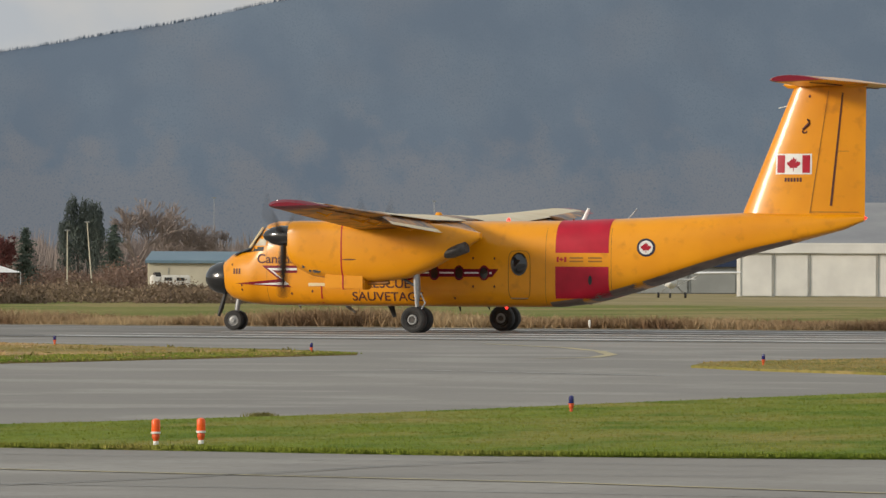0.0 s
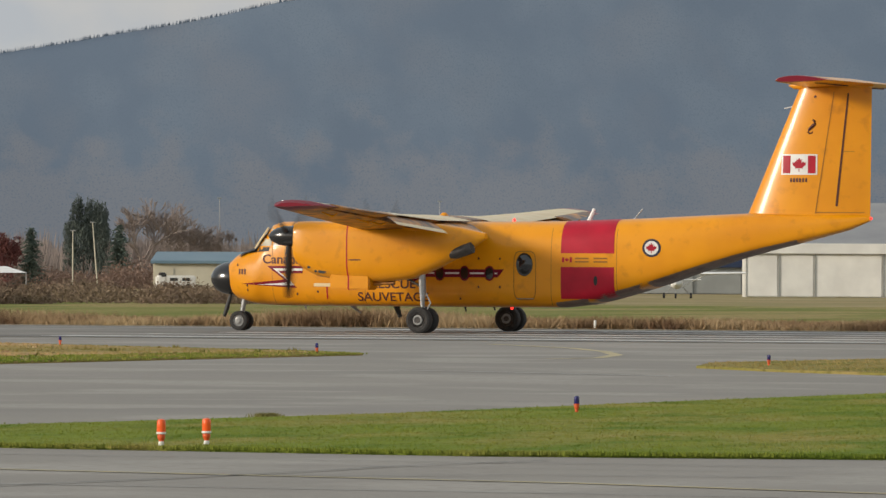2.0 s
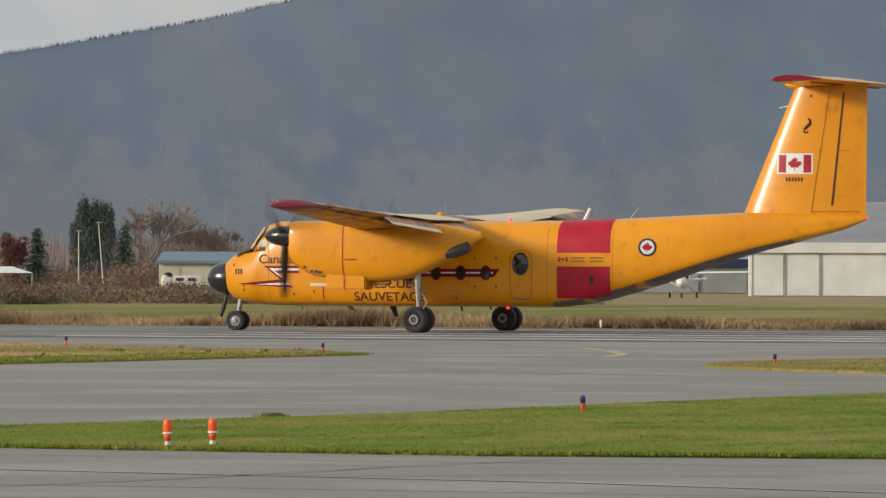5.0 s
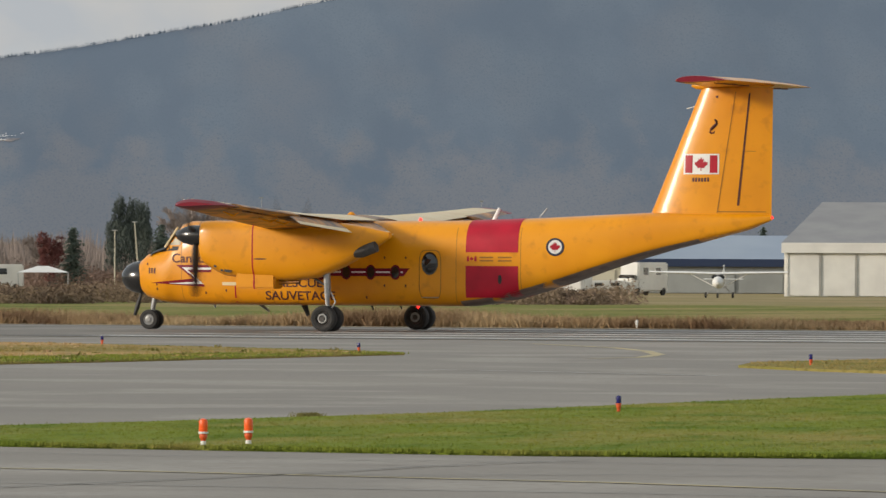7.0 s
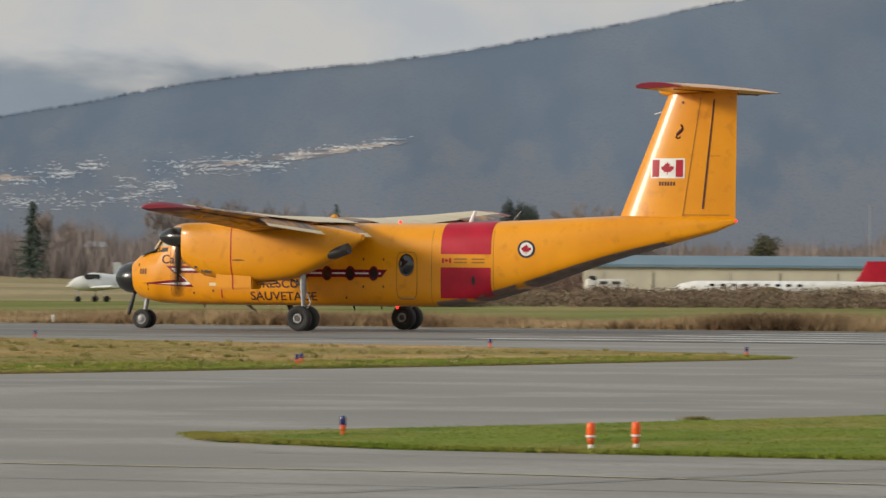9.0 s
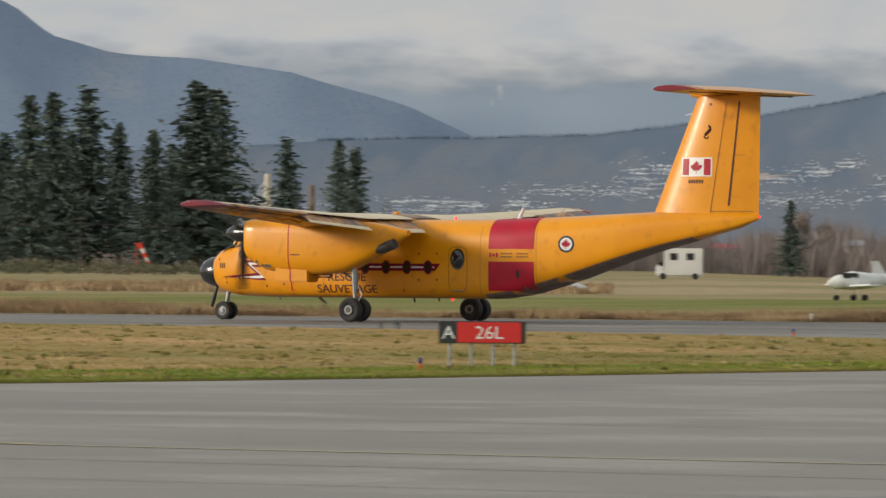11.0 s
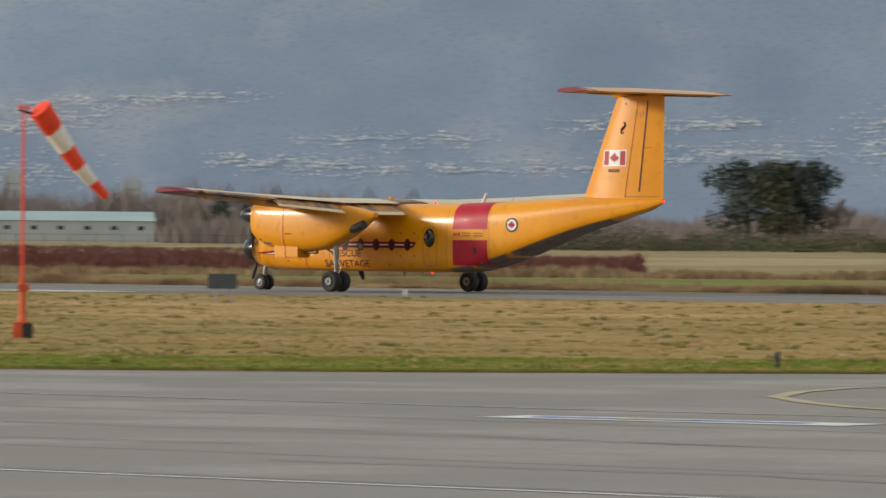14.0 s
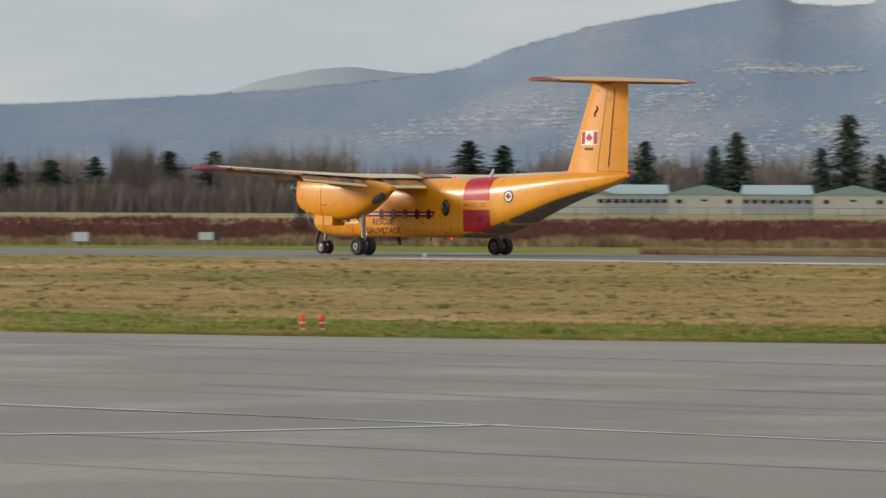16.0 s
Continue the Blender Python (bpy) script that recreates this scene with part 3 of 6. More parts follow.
# ---- low cloud over the far mountain ----
def vapour():
    """Pale cloud, thin and torn towards its base; the daylight on it is given as glow."""
    m = bpy.data.materials.new("pale_cloud")
    m.use_nodes = True
    n, l = m.node_tree.nodes, m.node_tree.links
    n.clear()
    out, mix, clear, glow = (n.new("ShaderNode" + k) for k in ("OutputMaterial", "MixShader", "BsdfTransparent", "Emission"))
    co, mp, puff, part_z, low, add, shape, tone = (n.new("ShaderNode" + k) for k in ("TexCoord", "Mapping", "TexNoise", "SeparateXYZ", "Math", "Math", "MapRange", "ValToRGB"))
    mp.inputs["Scale"].default_value = (0.6, 0.6, 0.9)
    puff.inputs["Scale"].default_value, puff.inputs["Detail"].default_value = 0.022, 6
    l.new(co.outputs["Object"], mp.inputs[0])
    l.new(mp.outputs[0], puff.inputs["Vector"])
    l.new(co.outputs["Object"], part_z.inputs[0])
    low.operation = "MULTIPLY"
    low.inputs[1].default_value = 62.0
    l.new(puff.outputs["Fac"], low.inputs[0])
    l.new(low.outputs[0], add.inputs[0])
    l.new(part_z.outputs["Z"], add.inputs[1])
    shape.interpolation_type = "SMOOTHSTEP"
    shape.inputs[1].default_value, shape.inputs[2].default_value = 143.0, 184.0
    l.new(add.outputs[0], shape.inputs[0])
    tone.color_ramp.elements[0].position, tone.color_ramp.elements[0].color = 0.32, (0.455, 0.48, 0.505, 1)
    tone.color_ramp.elements[1].position, tone.color_ramp.elements[1].color = 0.62, (0.53, 0.525, 0.51, 1)
    l.new(puff.outputs["Fac"], tone.inputs[0])
    l.new(tone.outputs[0], glow.inputs[0])
    l.new(shape.outputs[0], mix.inputs[0])
    l.new(clear.outputs[0], mix.inputs[1])
    l.new(glow.outputs[0], mix.inputs[2])
    l.new(mix.outputs[0], out.inputs[0])
    return m


bm = bmesh.new()
rows = []
for az in np.arange(17.2, 35.9, 0.4):
    away = Vector((math.sin(radians(az)), -math.cos(radians(az)), 0)) * 7
    up = [flank(az, 0.5 + 0.05 * k, *FAR_RIDGE) + away for k in range(11)]
    up += [up[-1] + Vector((0, 0, h)) for h in (25, 60, 120)]
    rows.append([bm.verts.new(p) for p in up])
for p, q in zip(rows, rows[1:]):
    for k in range(13):
        bm.faces.new((p[k], q[k], q[k + 1], p[k + 1]))
tagged(part("low_cloud", bm, vapour()), "pale grey low cloud hiding a mountain top", "cloud", kind="structure")
for az, el, w, h in ((29.45, 1.44, 0.03, 0.07), (29.52, 1.36, 0.02, 0.04)):
    bm = bmesh.new()
    bm.faces.new([bm.verts.new(Vector((-math.sin(radians(az + w * c)), math.cos(radians(az + w * c)), math.tan(radians(el + h * e)))) * 4130 + Vector((0, 0, EYE[2]))) for c, e in ((0.3, 1), (-0.5, 0.7), (-0.9, 0), (-0.4, -0.5), (-0.6, -1), (0.6, -0.8), (0.5, 0), (1, 0.5))])
    tagged(part("snow_patch", bm, SNOW), "small snow gully on a far mountain", "snow", kind="structure")

# ---- aircraft ----
# nose to tail: way forward, half width, underside, top, squareness
HULL = [(9.0, 0.50, 1.42, 2.48, 2.2), (8.7, 0.74, 1.16, 2.72, 2.3), (8.2, 0.95, 1.02, 2.93, 2.5), (7.78, 1.08, 0.95, 3.05, 2.7), (7.48, 1.14, 0.93, 3.55, 2.6), (7.2, 1.18, 0.92, 3.84, 2.7),
        (6.9, 1.25, 0.91, 3.92, 3.0), (6.0, 1.32, 0.90, 3.94, 3.5), (4.0, 1.36, 0.90, 3.94, 3.4), (0.0, 1.36, 0.90, 3.94, 3.4), (-3.6, 1.36, 0.90, 3.96, 3.4), (-5.0, 1.33, 1.08, 4.0, 3.3), (-7.0, 1.20, 1.62, 4.08, 3.0),
        (-9.0, 1.0, 2.30, 4.18, 2.8), (-10.7, 0.82, 2.82, 4.26, 2.6), (-12.5, 0.60, 3.25, 4.28, 2.4), (-14.1, 0.34, 3.66, 4.25, 2.2), (-14.9, 0.10, 3.98, 4.18, 2.0)]


def squareness(x, e, below):
    """The hull is round-shouldered above and almost square along its lower edges."""
    return e * (1 + 0.8 * min(max((7.5 - x) / 3, 0), 1)) if below else e


def hull_ring(x, grow=0.0, n=64):
    w, z0, z1, e = interp(x, HULL)
    zc, hz = (z0 + z1) / 2, (z1 - z0) / 2 + grow
    w += grow
    ring = []
    for k in range(n):
        a = k * math.tau / n
        c, v = math.cos(a), math.sin(a)
        p = 2 / squareness(x, e, v < 0)
        ring.append(Vector((x, w * math.copysign(abs(c) ** p, c), zc + hz * math.copysign(abs(v) ** p, v))))
    return ring


def hull_side(x, z):
    """Half width of the hull at that height."""
    w, z0, z1, e = interp(x, HULL)
    e = squareness(x, e, z < (z0 + z1) / 2)
    u = min(abs((z - (z0 + z1) / 2) / ((z1 - z0) / 2)), 0.999)
    return w * (1 - u ** e) ** (1 / e)


def hull_floor(x, u):
    """Height of the hull's underside at u half widths from the middle."""
    w, z0, z1, e = interp(x, HULL)
    e = squareness(x, e, True)
    return (z0 + z1) / 2 - (z1 - z0) / 2 * (1 - u ** e) ** (1 / e)


def hull_mark(name, pts, mat, parent, side=1, lift=0.012, label="", fill=None):
    """A flat mark (window, stripe, letter) wrapped on the hull's side; pts: (forward, up) outline."""
    bm = bmesh.new()
    bm.faces.new([bm.verts.new((x, 0, z)) for x, z in pts])
    return wrap(name, bm, mat, parent, side, lift, label)


def wrap(name, bm, mat, parent, side=1, lift=0.012, label="", cut=0.25):
    bmesh.ops.triangulate(bm, faces=bm.faces[:])
    zs = [v.co.z for v in bm.verts]
    xs = [v.co.x for v in bm.verts]
    for axis, lo, hi in (((0, 0, 1), min(zs), max(zs)), ((1, 0, 0), min(xs), max(xs))):
        k = int((hi - lo) / cut)
        for i in range(1, k + 1):
            p = lo + (hi - lo) * i / (k + 1)
            bmesh.ops.bisect_plane(bm, geom=bm.verts[:] + bm.edges[:] + bm.faces[:], plane_co=Vector(axis) * p, plane_no=axis)
    for v in bm.verts:
        v.co.y = side * (hull_side(v.co.x, v.co.z) + lift)
    return part(name, bm, mat, parent, label)


def ellipse(cx, cz, rx, rz, n=20, square=2.0):
    return [(cx + rx * math.copysign(abs(math.cos(a)) ** (2 / square), math.cos(a)), cz + rz * math.copysign(abs(math.sin(a)) ** (2 / square), math.sin(a))) for a in (k * math.tau / n for k in range(n))]


def rect(x0, x1, z0, z1):
    return [(x0, z0), (x1, z0), (x1, z1), (x0, z1)]


def letters(body, size, place, bold=0.0):
    """Writing as a mesh; place maps (along, up) to a point."""
    cu = bpy.data.curves.new("letters", "FONT")
    cu.body, cu.size, cu.align_x, cu.offset = body, size, "CENTER", size * bold
    ob = bpy.data.objects.new("letters", cu)
    me = bpy.data.meshes.new_from_object(ob)
    bm = bmesh.new()
    bm.from_mesh(me)
    bpy.data.objects.remove(ob)
    bpy.data.meshes.remove(me)
    for v in bm.verts:
        v.co = place(v.co.x, v.co.y)
    return bm


def aerofoil(chord, thick, n=14):
    """Closed outline (aft, up) from the leading edge over the top to the tail and back."""
    top = [(0.5 - 0.5 * math.cos(math.pi * k / n)) for k in range(n + 1)]
    th = lambda u: thick * chord * 5 * (0.2969 * math.sqrt(u) - 0.126 * u - 0.3516 * u * u + 0.2843 * u ** 3 - 0.1036 * u ** 4)
    return [(u * chord, th(u) * 1.15 + 0.02 * chord * math.sin(math.pi * u)) for u in top] + [(u * chord, -th(u) * 0.85 + 0.02 * chord * math.sin(math.pi * u)) for u in reversed(top[1:-1])]


aircraft = thing("aircraft", pose(-ROLL[0][1], RUN_Y, 0.0, 0, 0, 180), "yellow twin-propeller rescue transport plane with red bands on a runway", "airplane")

xs = [9.0, 8.87, 8.7, 8.45, 8.2, 8.0, 7.78, 7.63, 7.48, 7.35, 7.2, 7.0, 6.9, 6.4, 6, 5, 4, 2, 0, -2, -3.6, -4.3, -5, -6, -7, -8, -9, -10, -10.7, -11.6, -12.5, -13.4, -14.1, -14.5, -14.9]
fuselage = part("fuselage", loft([hull_ring(x) for x in xs]), YELLOW, aircraft)
part("radome", turned([(0.6, 8.88), (0.6, 9.05), (0.55, 9.32), (0.43, 9.58), (0.23, 9.75), (0.0, 9.82)], 28, "X", at=(0, 0, 1.88)), BLACK, aircraft, "glossy black nose cone")


WING = [(0.0, 2.45, 3.7, 3.76, 0.16), (4.7, 2.45, 3.7, 3.76, 0.16), (9.5, 2.15, 2.85, 4.04, 0.15), (13.9, 1.85, 2.05, 4.33, 0.15)]


def wing_at(y):
    return interp(y, WING)


def wing_box(y, side, cut=0.72):
    l, c, z, t = wing_at(y)
    return [(l - min(a, c * cut), side * y, z + (u if a < c * cut else u * 0.6)) for a, u in aerofoil(c, t)]


def flap_ring(y, side, droop, top_only=False, lift=0.0):
    l, c, z, t = wing_at(y)
    fc = c * 0.33
    hx, hz = l - c * 0.69, z + 0.02 * c
    ring = []
    for a, u in aerofoil(fc, 0.2):
        u = u * 1.0 + lift
        ring.append((hx - a * math.cos(droop) - u * math.sin(droop), side * y, hz - a * math.sin(droop) + u * math.cos(droop)))
    return ring[10:15] if top_only else ring


for side in (1, -1):
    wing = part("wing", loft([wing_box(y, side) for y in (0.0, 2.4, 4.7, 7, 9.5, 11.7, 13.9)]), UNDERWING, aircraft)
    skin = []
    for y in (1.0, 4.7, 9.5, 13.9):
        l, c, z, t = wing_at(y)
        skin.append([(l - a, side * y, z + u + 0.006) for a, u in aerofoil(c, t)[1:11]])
    part("upper_skin", loft(skin, False, closed=False), CREAM, wing, "cream wing top")
    part("wing_tip", loft([[(l - a, side * y, z + u) for a, u in aerofoil(c, t)] for y, l, c, z, t in ((13.65, 1.87, 2.1, 4.315, 0.156), (13.9, 1.86, 2.06, 4.33, 0.156), (14.35, 1.8, 1.9, 4.36, 0.15), (14.6, 1.6, 1.3, 4.36, 0.1))]), DARK_RED, wing, "dark red wing tip")
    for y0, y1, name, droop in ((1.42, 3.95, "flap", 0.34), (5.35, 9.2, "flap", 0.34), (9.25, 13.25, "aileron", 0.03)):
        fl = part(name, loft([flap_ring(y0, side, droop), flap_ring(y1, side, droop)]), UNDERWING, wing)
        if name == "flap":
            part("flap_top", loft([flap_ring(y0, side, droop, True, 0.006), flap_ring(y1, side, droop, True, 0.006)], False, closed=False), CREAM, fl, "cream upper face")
        for y in (y0 + 0.5, y1 - 0.5):
            l, c, z, t = wing_at(y)
            part("hinge_arm", tube([(l - c * 0.55, side * y, z - 0.1), (l - c * 0.72, side * y, z - 0.24), (l - c * 0.8, side * y, z - 0.14)], [0.02, 0.045, 0.02], 6), YELLOW, fl)
    part("tip_lamp", turned([(0.03, 0), (0.03, 0.05), (0.0, 0.07)], 10, at=(0.95, side * 14.2, 4.47)), LAMP_WHITE, wing)
    part("tip_lamp", turned([(0.035, 0), (0.03, 0.05), (0.0, 0.07)], 10, at=(1.5, side * 14.3, 4.47)), LAMP_WHITE, wing)

# nacelle: way forward, half width, underside, top
NAC = [(4.68, 0.52, 2.58, 3.78), (4.64, 0.6, 2.46, 3.86), (4.5, 0.64, 2.32, 3.9), (4.15, 0.66, 2.12, 3.91), (3.8, 0.67, 1.96, 3.9), (3.0, 0.68, 1.84, 3.9), (1.5, 0.68, 1.78, 3.9), (0.3, 0.64, 1.9, 3.88), (-0.7, 0.54, 2.32, 3.82), (-1.5, 0.4, 2.75, 3.7), (-2.35, 0.16, 3.3, 3.5)]


def nacelle_ring(x, y):
    """Square-shouldered above, drawn in below."""
    w, z0, z1 = interp(x, NAC)
    ring = []
    for k in range(32):
        a = k * math.tau / 32
        c, v = math.cos(a), math.sin(a)
        p = 0.5 if v > 0 else 0.64
        ring.append((x, y + w * math.copysign(abs(c) ** p, c), (z0 + z1) / 2 + (z1 - z0) / 2 * math.copysign(abs(v) ** p, v)))
    return ring


ENGINE_Y = 4.65
props = []
for side in (1, -1):
    y = side * ENGINE_Y
    nacelle = part("nacelle", loft([nacelle_ring(x, y) for x, *_ in NAC]), YELLOW, aircraft)
    part("intake_box", boxed(1.8, 3.28, y + side * 0.1 - 0.4, y + side * 0.1 + 0.42, 1.5, 2.12, 0.05), YELLOW, nacelle)
    part("red_line", boxed(2.56, 2.61, y + side * 0.1 - 0.41, y + side * 0.1 + 0.43, 1.49, 2.13, 0.05), RED, nacelle)
    part("exhaust", tube([(-0.8, y + side * 0.2, 2.72), (-1.4, y + side * 0.28, 2.82), (-1.95, y + side * 0.34, 3.0)], [0.12, 0.21, 0.2], 16), EXHAUST, nacelle, "dark steel exhaust pipe")
    prop = thing("propeller", pose(5.03, y, 3.38), "", "")
    prop.parent = aircraft
    part("spinner", turned([(0.36, -0.4), (0.36, 0.1), (0.3, 0.4), (0.17, 0.66), (0.0, 0.78)], 20, "X"), BLACK, prop, "glossy black spinner")
    for k in range(3):
        a = k * math.tau / 3
        rings = []
        for r, c, tw, th in ((0.25, 0.16, 60, 0.12), (0.6, 0.26, 48, 0.08), (1.2, 0.34, 34, 0.05), (1.8, 0.34, 24, 0.035), (2.15, 0.26, 20, 0.02), (2.2, 0.1, 20, 0.01)):
            q = Matrix.Rotation(a, 4, "X") @ Matrix.Translation((0, 0, r)) @ Matrix.Rotation(radians(tw), 4, "Z")
            rings.append([q @ Vector((th * math.sin(b), c / 2 * math.cos(b) * 1.1, 0)) for b in (j * math.tau / 10 for j in range(10))])
        part("blade", loft(rings), MATT, prop)
    props.append(prop)


def wheel(name, r, w, x, y, parent, hub=None):
    tyre = part(name, turned([(r * 0.56, -w * 0.1), (r * 0.58, -w * 0.42), (r * 0.8, -w / 2), (r * 0.95, -w * 0.42), (r, -w * 0.22), (r, w * 0.22), (r * 0.95, w * 0.42), (r * 0.8, w / 2), (r * 0.58, w * 0.42), (r * 0.56, w * 0.1)], 28, "Y"), RUBBER, parent)
    tyre.location = (x, y, r)
    rim = part("rim", turned([(r * 0.2, -w * 0.5), (r * 0.22, -w * 0.36), (r * 0.44, -w * 0.26), (r * 0.5, -w * 0.4), (r * 0.555, -w * 0.43), (r * 0.555, w * 0.43), (r * 0.5, w * 0.4), (r * 0.44, w * 0.26), (r * 0.22, w * 0.36), (r * 0.2, w * 0.5)], 20, "Y"), hub or HUB, tyre, "grey metal wheel hub")
    if hub:
        for e in (-1, 1):
            part("hub_ring", turned([(r * 0.24, e * w * 0.42), (r * 0.26, e * w * 0.53), (r * 0.36, e * w * 0.53), (r * 0.4, e * w * 0.42)], 20, "Y"), HUB, tyre, "pale metal hub ring")
    return tyre


wheels = []
for side in (1, -1):
    y = side * 4.65
    leg = part("main_gear", tube([(0, y, 0.46), (0.0, y, 1.5), (0.05, y, 2.3)], [0.09, 0.12, 0.13]), STEEL, aircraft, "grey steel landing gear leg")
    part("axle", tube([(0, y - 0.4, 0.46), (0, y + 0.4, 0.46)], 0.07), STEEL, leg)
    part("drag_strut", tube([(0.05, y, 1.62), (0.75, y, 2.02)], 0.045), EXHAUST, leg)
    for dy in (-0.33, 0.33):
        wheels.append(wheel("wheel", 0.46, 0.38, 0, y + dy, aircraft, EXHAUST))
leg = part("nose_gear", tube([(8.65, 0, 0.36), (8.6, 0, 0.8), (8.5, 0, 1.3)], [0.07, 0.09, 0.1]), STEEL, aircraft, "grey steel nose gear leg")
for dy in (-0.22, 0.22):
    wheels.append(wheel("wheel", 0.355, 0.24, 8.65, dy, aircraft))

# tail
FIN = [(4.1, -10.4, 4.5, 0.12), (8.65, -12.32, 2.62, 0.11)]
fin_rings = []
for z, lead, chord, t in FIN:
    fin_rings.append([(lead - a, u, z) for a, u in aerofoil(chord, t)])
fin = part("fin", loft(fin_rings), YELLOW, aircraft)
for side in (1, -1):
    part("tailplane", loft([[(l - a, side * y, z + u) for a, u in aerofoil(c, 0.11)] for y, l, c, z in ((0.0, -12.3, 3.0, 8.76), (4.3, -12.75, 2.15, 8.78), (4.85, -12.95, 1.9, 8.78))]), YELLOW, aircraft)

# ---- marks and fittings of the aircraft ----
def hull_band(name, x0, x1, z_low, z_high, mat, lift=0.01, over=False):
    """A painted band: from z_low up to z_high on both sides, or right over the top."""
    def angle(x, z):
        w, z0, z1, e = interp(x, HULL)
        s = max(-0.9999, min(0.9999, (z - (z0 + z1) / 2) / ((z1 - z0) / 2)))
        return math.asin(math.copysign(abs(s) ** (squareness(x, e, s < 0) / 2), s))

    def point(x, a):
        w, z0, z1, e = interp(x, HULL)
        c, s = math.cos(a), math.sin(a)
        e = squareness(x, e, s < 0)
        return (x, (w + lift) * math.copysign(abs(c) ** (2 / e), c), (z0 + z1) / 2 + ((z1 - z0) / 2 + lift) * math.copysign(abs(s) ** (2 / e), s))

    n = 12
    for side in ((1,) if over else (1, -1)):
        rings = []
        for i in range(n + 1):
            x = x0 + (x1 - x0) * i / n
            a0 = angle(x, z_low)
            a1 = math.pi - a0 if over else angle(x, z_high)
            rings.append([(p[0], side * p[1], p[2]) for p in (point(x, a0 + (a1 - a0) * k / 24) for k in range(25))])
        part(name, loft(rings, False, closed=False), mat, aircraft)


def leaf(cx, cz, s):
    """An eleven-pointed leaf outline."""
    half = [(0, 1.0), (0.17, 0.62), (0.42, 0.75), (0.32, 0.2), (0.6, 0.42), (0.68, 0.26), (0.98, 0.28), (0.86, 0.0), (0.95, -0.1), (0.5, -0.42), (0.55, -0.58), (0.06, -0.5), (0.06, -0.95)]
    return [(cx + x * s, cz + z * s) for x, z in half] + [(cx - x * s, cz + z * s) for x, z in reversed(half[1:])]


def ring_mark(name, cx, cz, rx, rz, wide, mat, square=2.0):
    """A thin outline on the hull's side."""
    bm = bmesh.new()
    a = [bm.verts.new((x, 0, z)) for x, z in ellipse(cx, cz, rx, rz, 32, square)]
    b = [bm.verts.new((x, 0, z)) for x, z in ellipse(cx, cz, rx - wide, rz - wide, 32, square)]
    for i in range(32):
        j = (i + 1) % 32
        bm.faces.new((a[i], a[j], b[j], b[i]))
    return wrap(name, bm, mat, aircraft, lift=0.014)


hull_band("red_band", -3.97, -5.92, 2.82, 0, RED, over=True)
hull_band("red_band", -3.97, -5.92, 1.22, 2.34, RED)

# underside of the upswept tail, its shade painted on as a dark skin
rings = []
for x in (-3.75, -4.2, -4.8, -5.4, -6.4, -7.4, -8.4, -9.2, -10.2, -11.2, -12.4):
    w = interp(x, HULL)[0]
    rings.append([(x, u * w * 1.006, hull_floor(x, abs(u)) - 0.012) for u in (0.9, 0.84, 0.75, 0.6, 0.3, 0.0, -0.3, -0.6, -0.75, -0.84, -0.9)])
part("ramp", loft(rings, False, closed=False), BELLY, aircraft, "underside of the rear ramp, its shade painted dark grey-brown")

# portholes and stripe
hull_mark("stripe", [(4.0, 2.24), (4.0, 1.96), (-1.62, 1.96), (-1.85, 2.24)], DARK_RED, aircraft, label="dark red stripe")
hull_mark("stripe_line", rect(4.0, -1.6, 2.075, 2.13), WHITE, aircraft, lift=0.018)
for k in range(5):
    x = -1.31 + k * 0.935
    port = hull_mark("porthole", ellipse(x, 2.1, 0.2, 0.27), DARK_RED, aircraft, lift=0.022)
    pane = hull_mark("pane", ellipse(x, 2.1, 0.15, 0.21), GLASS, aircraft, lift=0.028)
    pane.parent = port
# cabin door
door = ring_mark("door", -2.63, 2.03, 0.42, 0.87, 0.025, SEAM, 5.0)
for name, p, m, l in (("pane", ellipse(-2.62, 2.42, 0.31, 0.41), GLASS, 0.03), ("door_sill", rect(-2.3, -2.95, 1.2, 1.225), STEEL, 0.02)):
    hull_mark(name, p, m, aircraft, lift=l).parent = door
bubble = bmesh.new()
bmesh.ops.create_uvsphere(bubble, u_segments=20, v_segments=12, radius=1)
for v in bubble.verts:
    v.co = Vector((-2.62 + v.co.x * 0.29, 1.33 + v.co.y * 0.14, 2.42 + v.co.z * 0.38))
part("bubble_window", bubble, GLASS, door, "dark domed observer window")
# lightning flash
BOLT = [(8.33, 1.68), (6.5, 1.84), (7.2, 2.33), (5.79, 2.33), (5.79, 2.07), (6.65, 2.07), (6.0, 1.55), (6.3, 1.56)]
hull_mark("lightning_flash", BOLT, DARK_RED, aircraft, label="dark red lightning flash")
hull_mark("flash_line", [(7.6, 1.66), (6.25, 1.74), (6.95, 2.24), (5.79, 2.24), (5.79, 2.16), (6.75, 2.16), (6.1, 1.65), (6.4, 1.63)], WHITE, aircraft, lift=0.018)
# words
TEXTS = (("SAUVETAGE", 0.44, 2.33, 1.1, LINE), ("RESCUE", 0.44, 2.33, 1.56, LINE), ("Canada", 0.46, 6.62, 2.42, LINE))
for body, size, x, z, m in TEXTS:
    bm = letters(body, size, lambda a, u, x=x, z=z: Vector((x - a * 1.13, 0, z + u)), 0.014)
    wrap("lettering", bm, m, aircraft, lift=0.012, cut=0.14)


def bars(x, z, n, w, h, gap, mat, lift=0.016):
    for k in range(n):
        hull_mark("number_bar", rect(x - k * (w + gap), x - k * (w + gap) - w, z, z + h), mat, aircraft, lift=lift)


